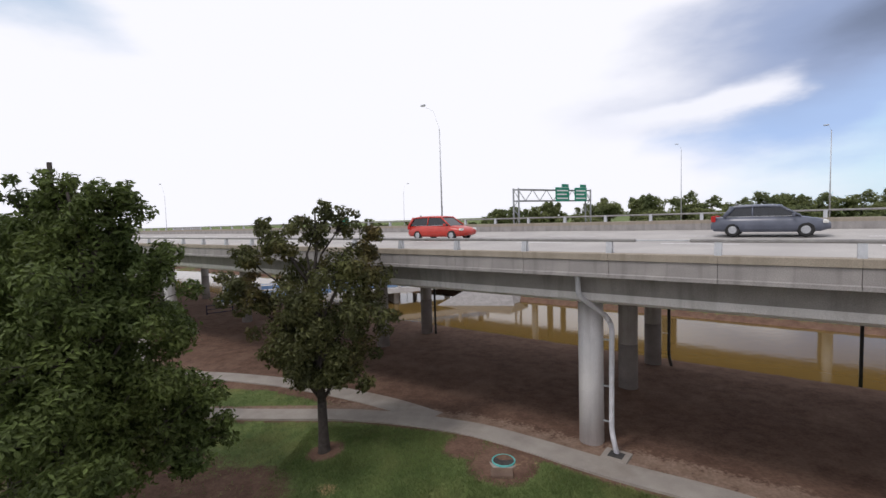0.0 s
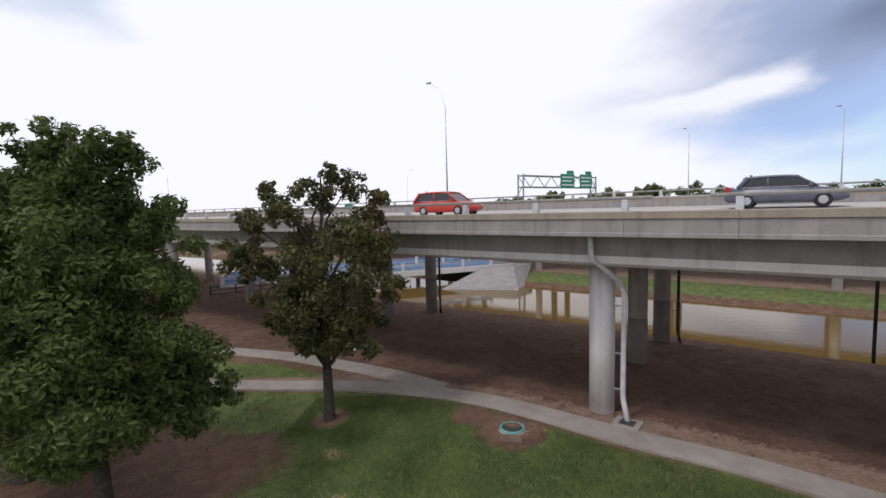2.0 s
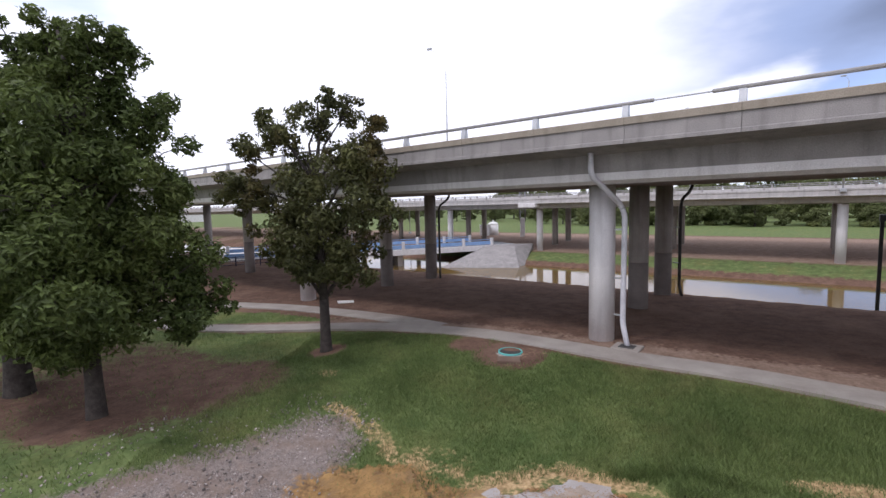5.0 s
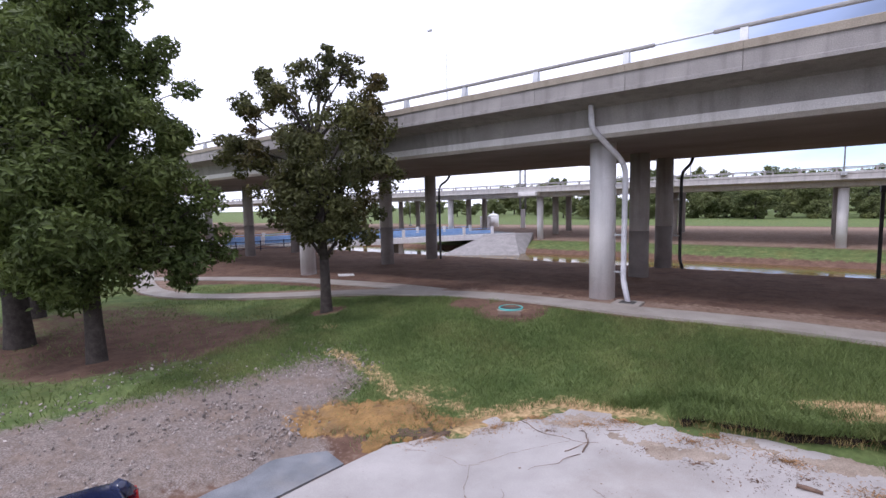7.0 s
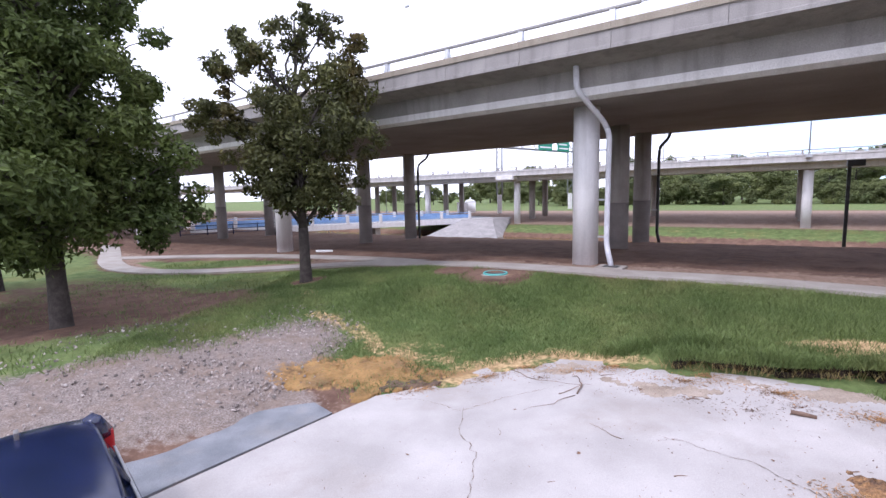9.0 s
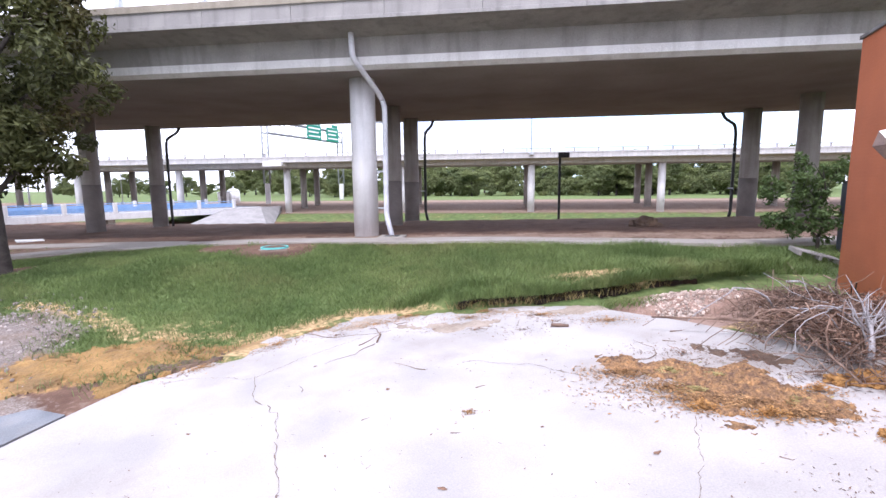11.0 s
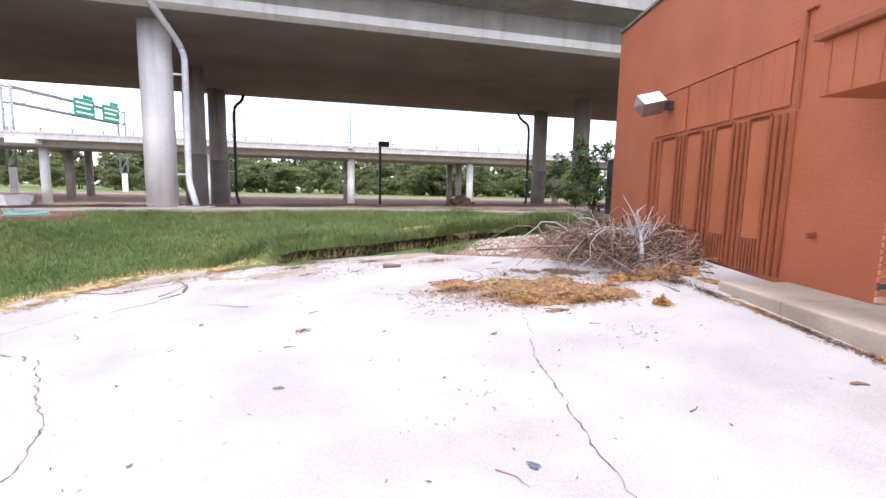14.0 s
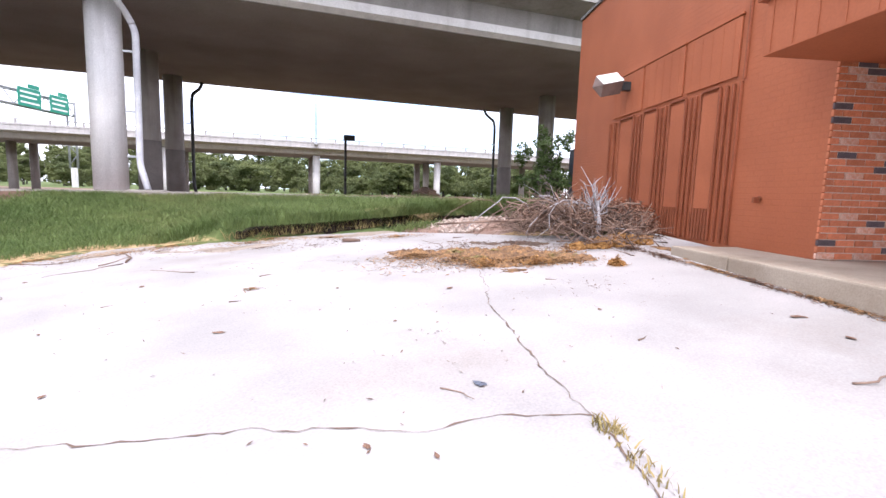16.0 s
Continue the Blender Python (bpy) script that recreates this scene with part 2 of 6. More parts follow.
TEAL = material("teal_paint", (0.07, 0.40, 0.38), (0.16, 0.46, 0.44), 6.0, 0.6, 0.1, 60)
IRON = material("cast_iron", (0.03, 0.03, 0.032), (0.08, 0.075, 0.07), 6.0, 0.7, 0.3, 60)
SIGN = material("sign_green", (0.0, 0.20, 0.13), (0.01, 0.26, 0.17), 1.0, 0.5, 0.0, 30)
LEAF_S = material("shrub_leaf", (0.06, 0.10, 0.032), (0.13, 0.18, 0.06), 0.8, 0.55, 0.0, 5, c=(0.16, 0.10, 0.04), stain=0.6, island=0.4, spec=0.3)
WHITE = material("white_paint", (0.72, 0.72, 0.72), (0.80, 0.80, 0.80), 2.0, 0.5, 0.0, 40)
BLUE = material("blue_rail_paint", (0.18, 0.32, 0.60), (0.27, 0.42, 0.68), 2.0, 0.6, 0.05, 40, c=(0.35, 0.42, 0.52), stain=0.5)
BLACK = material("black_metal", (0.012, 0.012, 0.013), (0.03, 0.03, 0.03), 4.0, 0.5, 0.05, 60)
RUBBER = material("tyre_rubber", (0.012, 0.012, 0.012), (0.03, 0.03, 0.03), 8.0, 0.85, 0.1, 60)
GLASSD = material("tinted_window", (0.010, 0.012, 0.016), (0.02, 0.022, 0.028), 2.0, 0.08, 0.0, 20, spec=0.6)
RED_P = material("red_car_paint", (0.42, 0.03, 0.02), (0.50, 0.045, 0.03), 2.0, 0.3, 0.0, 60, spec=0.6)
NAVY_P = material("navy_car_paint", (0.006, 0.010, 0.035), (0.012, 0.018, 0.06), 2.0, 0.22, 0.0, 60, spec=0.7)
GREY_P = material("slate_car_paint", (0.07, 0.08, 0.11), (0.11, 0.12, 0.16), 2.0, 0.3, 0.0, 60, spec=0.6)
TAIL = material("tail_lamp", (0.35, 0.01, 0.01), (0.45, 0.02, 0.02), 4.0, 0.2, 0.0, 60)
LENS = material("lamp_lens", (0.6, 0.6, 0.58), (0.75, 0.75, 0.72), 4.0, 0.2, 0.0, 60)
CHAFF_MAT = material("matted_leaf_chaff", (0.12, 0.07, 0.045), (0.36, 0.20, 0.085), 13.0, 0.95, 1.0, 45, c=(0.055, 0.036, 0.03), stain=0.95, grain=0.55)
OCHRE_MAT = material("ochre_silt", (0.19, 0.11, 0.04), (0.36, 0.215, 0.08), 2.6, 0.9, 0.6, 45, c=(0.15, 0.10, 0.06), stain=0.8, grain=0.25)
WET_SILT = material("damp_brown_silt", (0.07, 0.046, 0.034), (0.14, 0.09, 0.06), 3.0, 0.7, 0.4, 45, c=(0.20, 0.12, 0.06), stain=0.5)
SAND_FILM = material("tan_washed_silt", (0.27, 0.22, 0.175), (0.36, 0.30, 0.25), 3.0, 0.95, 0.3, 60, c=(0.17, 0.125, 0.09), stain=0.8, grain=0.3)
# Cut earth, its colour darkened to carry the shadow under the overhang.
CUT_SOIL = material("shadowed_cut_earth", (0.024, 0.017, 0.016), (0.062, 0.043, 0.038), 5.0, 0.95, 0.9, 26, c=(0.12, 0.08, 0.055), stain=0.4)
TRUSS = material("weathered_truss_steel", (0.20, 0.21, 0.22), (0.29, 0.30, 0.31), 3.0, 0.6, 0.05, 60)
DIRTM = material("bare_earth", (0.13, 0.085, 0.065), (0.20, 0.14, 0.105), 1.3, 0.95, 0.4, 30)


def let_light_through(m, share):
    """Thin leaves: part of the light that falls on one side leaves by the other."""
    n, l = m.node_tree.nodes, m.node_tree.links
    bs, out = n["Principled BSDF"], n["Material Output"]
    tr, mx = n.new("ShaderNodeBsdfTranslucent"), n.new("ShaderNodeMixShader")
    l.new(bs.inputs["Base Color"].links[0].from_socket, tr.inputs["Color"])
    mx.inputs[0].default_value = share
    l.new(bs.outputs[0], mx.inputs[1])
    l.new(tr.outputs[0], mx.inputs[2])
    l.new(mx.outputs[0], out.inputs["Surface"])


for leaf_mat, leaf_share in ((LEAF_A, 0.35), (LEAF_B, 0.3), (LEAF_F_HAZY, 0.5), (LEAF_S, 0.35), (GRASS, 0.3)):
    let_light_through(leaf_mat, leaf_share)


def ground_material():
    """Soil, grass, gravel and stains, mixed by the zones stored on the sheet and broken up by noise."""
    m = bpy.data.materials.new("ground_cover")
    m.use_nodes = True
    n, l = m.node_tree.nodes, m.node_tree.links
    bs = n["Principled BSDF"]
    bs.inputs["Roughness"].default_value = 0.95
    bs.inputs["Specular IOR Level"].default_value = 0.15
    tc = n.new("ShaderNodeTexCoord")

    def noise_at(scale, detail=5, rough=0.6):
        t = n.new("ShaderNodeTexNoise")
        t.inputs["Scale"].default_value, t.inputs["Detail"].default_value, t.inputs["Roughness"].default_value = scale, detail, rough
        l.new(tc.outputs["Object"], t.inputs["Vector"])
        return t.outputs["Fac"]

    def two(fac, a, b, lo=0.35, hi=0.65):
        r = n.new("ShaderNodeMapRange")
        r.inputs["From Min"].default_value, r.inputs["From Max"].default_value = lo, hi
        l.new(fac, r.inputs["Value"])
        x = n.new("ShaderNodeMixRGB")
        for k, col in ((1, a), (2, b)):
            if isinstance(col, tuple):
                x.inputs[k].default_value = (*col, 1)
            else:
                l.new(col, x.inputs[k])
        l.new(r.outputs[0], x.inputs[0])
        return x.outputs[0]

    big, mid, small, grit = noise_at(0.35), noise_at(1.7), noise_at(9.0), noise_at(38.0, 3)
    soil = two(mid, (0.112, 0.066, 0.049), (0.172, 0.106, 0.077))
    soil = two(big, soil, (0.212, 0.136, 0.099), 0.5, 0.75)
    green = two(mid, (0.080, 0.120, 0.040), (0.150, 0.190, 0.070))
    green = two(big, green, (0.15, 0.155, 0.055), 0.5, 0.72)
    gravel = two(grit, (0.15, 0.12, 0.105), (0.29, 0.25, 0.23), 0.4, 0.62)
    gravel = two(mid, gravel, (0.21, 0.16, 0.13), 0.45, 0.72)
    straw = two(small, (0.30, 0.20, 0.10), (0.46, 0.33, 0.18))
    rust = two(small, (0.16, 0.10, 0.055), (0.30, 0.18, 0.075))
    pale = two(mid, (0.215, 0.145, 0.108), (0.285, 0.205, 0.16))

    def zone(name):
        a = n.new("ShaderNodeAttribute")
        a.attribute_name = name
        add = n.new("ShaderNodeMath")
        add.operation = "MULTIPLY_ADD"
        mixn = n.new("ShaderNodeMath")
        mixn.operation = "ADD"
        l.new(mid, mixn.inputs[0])
        l.new(small, mixn.inputs[1])
        sub = n.new("ShaderNodeMath")
        sub.operation = "MULTIPLY_ADD"
        l.new(mixn.outputs[0], sub.inputs[0])
        sub.inputs[1].default_value, sub.inputs[2].default_value = 0.9, -0.9
        l.new(a.outputs["Fac"], add.inputs[0])
        add.inputs[1].default_value = 1.0
        l.new(sub.outputs[0], add.inputs[2])
        return add.outputs[0]

    col = soil
    for name, c in (("z_pale", pale), ("z_grass", green), ("z_straw", straw), ("z_gravel", gravel), ("z_rust", rust)):
        col = two(zone(name), col, c, 0.38, 0.62)
    sc = n.new("ShaderNodeMapRange")
    sc.inputs["From Min"].default_value, sc.inputs["From Max"].default_value = 0.25, 0.75
    sc.inputs["To Min"].default_value, sc.inputs["To Max"].default_value = 0.72, 1.28
    l.new(small, sc.inputs["Value"])
    vm = n.new("ShaderNodeVectorMath")
    vm.operation = "SCALE"
    l.new(col, vm.inputs[0])
    l.new(sc.outputs[0], vm.inputs["Scale"])
    l.new(vm.outputs[0], bs.inputs["Base Color"])
    bp = n.new("ShaderNodeBump")
    bp.inputs["Strength"].default_value, bp.inputs["Distance"].default_value = 0.6, 0.03
    l.new(grit, bp.inputs["Height"])
    l.new(bp.outputs[0], bs.inputs["Normal"])
    return m


GROUND = ground_material()


def water_material():
    m = bpy.data.materials.new("muddy_water")
    m.use_nodes = True
    n, l = m.node_tree.nodes, m.node_tree.links
    bs = n["Principled BSDF"]
    bs.inputs["Base Color"].default_value = (0.135, 0.085, 0.025, 1)
    bs.inputs["Roughness"].default_value = 0.06
    bs.inputs["IOR"].default_value = 1.33
    tc = n.new("ShaderNodeTexCoord")
    nz = n.new("ShaderNodeTexNoise")
    nz.inputs["Scale"].default_value, nz.inputs["Detail"].default_value = 1.4, 4
    l.new(tc.outputs["Object"], nz.inputs["Vector"])
    bp = n.new("ShaderNodeBump")
    bp.inputs["Strength"].default_value, bp.inputs["Distance"].default_value = 0.12, 0.05
    l.new(nz.outputs["Fac"], bp.inputs["Height"])
    l.new(bp.outputs[0], bs.inputs["Normal"])
    return m


WATER = water_material()


# ---- building helpers ----
def mesh_of(name, verts, faces, mat, smooth=False):
    me = bpy.data.meshes.new(name)
    me.from_pydata([tuple(v) for v in verts], [], [tuple(f) for f in faces])
    me.materials.append(mat)
    if smooth:
        me.shade_smooth()
    me.update()
    return me


def part(name, bm, mat, parent=None, label=""):
    """One bmesh as one mesh object, under a thing or a part."""
    me = bpy.data.meshes.new(name)
    bmesh.ops.recalc_face_normals(bm, faces=bm.faces)
    bm.to_mesh(me)
    bm.free()
    me.materials.append(mat)
    ob = new(name, me)
    if parent:
        ob.parent = parent
    return tagged(ob, label)


def child(name, me, parent, m=None, label=""):
    ob = new(name, me)
    ob.parent = parent
    if m is not None:
        ob.matrix_basis = m
    return tagged(ob, label)


def thing(name, m, label, category, group="", kind=""):
    ob = new(name)
    ob.empty_display_size = 0.2
    ob.matrix_basis = m
    return tagged(ob, label, category, group, kind)


def box(bm, x0, y0, z0, x1, y1, z1, bevel=0.0):
    vs = bmesh.ops.create_cube(bm, size=1.0)["verts"]
    for v in vs:
        v.co = Vector(((x0 + x1) / 2 + v.co.x * (x1 - x0), (y0 + y1) / 2 + v.co.y * (y1 - y0), (z0 + z1) / 2 + v.co.z * (z1 - z0)))
    if bevel:
        es = list({e for v in vs for e in v.link_edges})
        bmesh.ops.bevel(bm, geom=es, offset=bevel, segments=2, affect="EDGES", profile=0.6)
    return bm


def one_box(x0, y0, z0, x1, y1, z1, bevel=0.0):
    return box(bmesh.new(), x0, y0, z0, x1, y1, z1, bevel)


def extrude_profile(pts, x0, x1, closed=True):
    """Profile in (y, z), drawn out along x."""
    bm = bmesh.new()
    a = [bm.verts.new((x0, y, z)) for y, z in pts]
    b = [bm.verts.new((x1, y, z)) for y, z in pts]
    k = len(pts)
    for i in range(k if closed else k - 1):
        bm.faces.new((a[i], a[(i + 1) % k], b[(i + 1) % k], b[i]))
    if closed:
        bm.faces.new(a)
        bm.faces.new(b[::-1])
    return bm


def tube_geo(path, radii, sides=8):
    """Vertices and faces of a round tube along a path."""
    vs, fs = [], []
    up = Vector((0.13, 0.31, 0.94))
    pts = [Vector(p) for p in path]
    for i, p in enumerate(pts):
        d = (pts[min(i + 1, len(pts) - 1)] - pts[max(i - 1, 0)]).normalized()
        s = d.cross(up)
        s = s.normalized() if s.length > 1e-3 else Vector((1, 0, 0))
        t = s.cross(d)
        r = radii[i] if hasattr(radii, "__len__") else radii
        for k in range(sides):
            a = 2 * math.pi * k / sides
            vs.append(p + r * (math.cos(a) * s + math.sin(a) * t))
    for i in range(len(pts) - 1):
        for k in range(sides):
            j = (k + 1) % sides
            fs.append((i * sides + k, i * sides + j, (i + 1) * sides + j, (i + 1) * sides + k))
    fs.append(tuple(range(sides))[::-1])
    fs.append(tuple((len(pts) - 1) * sides + k for k in range(sides)))
    return vs, fs


def tube(name, path, radii, mat, parent=None, sides=8, label=""):
    vs, fs = tube_geo(path, radii, sides)
    ob = new(name, mesh_of(name, vs, fs, mat, True))
    if parent:
        ob.parent = parent
    return tagged(ob, label)


def joined(name, pieces, mat, smooth=False):
    vs, fs = [], []
    for v, f in pieces:
        k = len(vs)
        vs += v
        fs += [tuple(i + k for i in face) for face in f]
    return mesh_of(name, vs, fs, mat, smooth)


def cylinder(r0, r1, z0, z1, sides=24, bevel=0.0):
    bm = bmesh.new()
    bmesh.ops.create_cone(bm, cap_ends=True, segments=sides, radius1=r0, radius2=r1, depth=z1 - z0)
    for v in bm.verts:
        v.co.z += (z0 + z1) / 2
    if bevel:
        bmesh.ops.bevel(bm, geom=[e for e in bm.edges if e.is_boundary or abs(e.verts[0].co.z - e.verts[1].co.z) < 1e-5], offset=bevel, segments=2, affect="EDGES")
    for f in bm.faces:
        f.smooth = len(f.verts) == 4
    return bm


# ---- plan: the overpass frame, x along the road (towards the east), y away from the yard ----
TURN = -31.5
DECK = pose(3.619, 15.83, 0, 0, 0, TURN)
CA, SA = math.cos(radians(31.5)), math.sin(radians(31.5))
WATER_Z = -2.2


def along(x, y):
    """Plan place to the overpass frame: u to the west along the road, v across it."""
    dx, dy = x - 3.619, y - 15.83
    return -dx * CA + dy * SA, dx * SA + dy * CA


def place(u, v):
    return 3.619 - u * CA + v * SA, 15.83 + u * SA + v * CA


def steps(t, pts):
    xs, ys = zip(*pts)
    return np.interp(t, xs, ys)


def smooth01(a):
    a = np.clip(a, 0, 1)
    return a * a * (3 - 2 * a)


# the yard's concrete edge: a rounded front, then back along the drive
PAD_EDGE = [(-13.0, -9.0), (-2.15, 5.84), (-0.86, 7.56), (-0.27, 8.3), (0.88, 8.75), (1.6, 9.35), (3.1, 9.75), (4.4, 9.3),
            (5.3, 8.78), (6.6, 8.15), (7.9, 7.75), (9.1, 7.55), (10.4, 7.2), (12.9, 6.3), (14.0, 4.0), (14.0, -14.0), (-13.0, -14.0)]


ASPHALT_EDGE = [(-0.9, 7.62), (-1.35, 8.02), (-2.3, 7.72), (-3.5, 6.5), (-8.0, 0.6), (-14.5, -8.0), (-13.1, -9.0), (-2.2, 5.9)]


def poly_distance(x, y, poly):
    """Signed distance to a closed polygon, negative inside."""
    x, y = np.asarray(x, float), np.asarray(y, float)
    d = np.full(x.shape, 1e9)
    inside = np.zeros(x.shape, bool)
    for (ax, ay), (bx, by) in zip(poly, poly[1:] + poly[:1]):
        ex, ey = bx - ax, by - ay
        t = np.clip(((x - ax) * ex + (y - ay) * ey) / (ex * ex + ey * ey), 0, 1)
        d = np.minimum(d, np.hypot(x - ax - t * ex, y - ay - t * ey))
        cross = ((ay > y) != (by > y)) & (x < ex * (y - ay) / (ey if ey else 1e-9) + ax)
        inside ^= cross
    return np.where(inside, -d, d)


def line_distance(x, y, line):
    x, y = np.asarray(x, float), np.asarray(y, float)
    d = np.full(x.shape, 1e9)
    for (ax, ay), (bx, by) in zip(line, line[1:]):
        ex, ey = bx - ax, by - ay
        t = np.clip(((x - ax) * ex + (y - ay) * ey) / (ex * ex + ey * ey), 0, 1)
        d = np.minimum(d, np.hypot(x - ax - t * ex, y - ay - t * ey))
    return d


FOOTPATH = [(36.0, -3.6), (20.0, 6.4), (11.2, 12.05), (8.75, 13.72), (5.55, 15.4), (4.35, 16.2), (2.6, 17.4), (0.85, 18.4), (-1.5, 19.2), (-4.0, 19.8), (-5.8, 20.1),
            (-10.9, 20.55), (-13.6, 20.75), (-16.0, 21.9), (-18.5, 24.4), (-21.5, 28.2), (-27.0, 35.0)]
SIDE_PATH = [(-20.3, 26.2), (-17.5, 26.2), (-13.5, 25.4), (-9.5, 24.2), (-5.5, 22.4), (-2.8, 21.0), (-0.6, 19.4)]


def pad_height(x, y):
    return np.clip(0.07 * (np.asarray(x) - 4.59) - 0.02 * (np.asarray(y) - 3.28), -0.42, 0.36)


def ground_height(x, y):
    x, y = np.asarray(x, float), np.asarray(y, float)
    u, v = along(x, y)
    under = steps(v, [(-30, 0.6), (3, 0.62), (13, 0.40), (16.0, 0.08), (17.4, -0.3), (18.6, -0.85), (20.6, -2.6), (24, -3.4), (36, -3.4), (39.4, -2.5),
                      (41, -1.75), (45, -1.0), (50, -0.55), (58, -0.15), (67, 0.0), (90, 0.0), (2500, 0.0)])
    rise = np.where(u > 0, -0.022 * np.clip(u, 0, 30), -0.012 * np.clip(u, -30, 0))
    high = under + rise * smooth01((17 - v) / 4)
    west = 0.6 - 0.062 * np.clip(u - 0.6, 0, 9.5)
    k = smooth01((v + 4.5) / 5.0)
    bank = west * (1 - k) + high * k
    d = poly_distance(x, y, PAD_EDGE)
    # a cut edge on the east part of the bank, a gentle one to the west
    cut = smooth01((x - 4.4) / 0.9) * smooth01((11.0 - x) / 0.8)
    lift = (0.32 * smooth01((d - 0.10) / 0.22)) * cut
    pad = pad_height(x, y)
    base = pad * (1 - smooth01(d / 6.5)) + bank * smooth01(d / 6.5)
    ragged = 0.5 + 0.25 * np.sin(3.1 * x + 1.3 * y) + 0.2 * np.sin(5.3 * y - 2.2 * x + 1.0) + 0.15 * np.sin(9.0 * x + 7.0 * y)
    front = smooth01((x - 0.3) / 0.9) * smooth01((y - 4.5) / 1.5) * smooth01((d + 0.85) / 0.85)
    creep = np.minimum(0.085, 0.15 * np.clip(ragged, 0, 1) * front)
    z = np.where(d > 0, base + lift * (1 - smooth01(d / 4.5)) + 0.022 * front, pad - 0.05 + creep)
    z = z - 0.07 * smooth01(0.4 - poly_distance(x, y, ASPHALT_EDGE) / 0.3)
    return z


def bumps(x, y, amp=0.03):
    return amp * (np.sin(1.7 * x + 0.6 * y) * np.sin(1.3 * y - 0.4 * x) + 0.5 * np.sin(4.1 * x + 2.0) * np.sin(3.7 * y + 1.1 * x))


def hz(x, y):
    return float(ground_height(np.array([x]), np.array([y]))[0])


# ---- ground: one sheet to the horizon ----
def graded(lo, hi, step, mid_hi, mid_step, far):
    a = list(np.arange(lo, hi, step)) + list(np.arange(hi, mid_hi, mid_step))
    s = mid_step
    while a[-1] < far:
        s *= 1.28
        a.append(a[-1] + s)
    s, b = step, [lo]
    while b[-1] > -far:
        s *= 1.22
        b.append(b[-1] - s)
    return np.array(b[:0:-1] + a)


gx = graded(-17.0, 15.0, 0.2, 45.0, 0.9, 2600.0)
gy = graded(-5.0, 24.0, 0.2, 80.0, 0.7, 2600.0)
GX, GY = np.meshgrid(gx, gy)
GZ = ground_height(GX, GY)
gd = poly_distance(GX, GY, PAD_EDGE)
near = (np.hypot(GX, GY) < 60) & (gd > 0.15) & (line_distance(GX, GY, FOOTPATH) > 0.9) & (line_distance(GX, GY, SIDE_PATH) > 0.9)
GZ = GZ + np.where(near, bumps(GX, GY), 0)
nx, ny = len(gx), len(gy)
idx = np.arange(nx * ny).reshape(ny, nx)
quads = np.stack([idx[:-1, :-1], idx[:-1, 1:], idx[1:, 1:], idx[1:, :-1]], -1).reshape(-1, 4)
gme = bpy.data.meshes.new("ground")
gme.from_pydata(np.stack([GX, GY, GZ], -1).reshape(-1, 3).tolist(), [], quads.tolist())
gme.shade_smooth()
gme.materials.append(GROUND)

GRAVEL_AREA = [(-0.9, 7.9), (-1.6, 8.5), (-1.5, 9.7), (-1.35, 10.9), (-2.2, 11.6), (-3.1, 11.5), (-4.2, 10.2), (-5.7, 8.9), (-7.2, 7.2), (-9.6, 5.6), (-22.0, 1.0), (-22.0, -6.0), (-9.5, -4.0), (-3.6, 6.2)]


def bare_spot(x, y):
    """Worn, straw-covered spot at the top of the cut bank."""
    return 1.0 * smooth01(1.3 - np.hypot((x - 8.3) / 1.5, (y - 8.25 + 0.45 * (x - 8.3)) / 0.52))


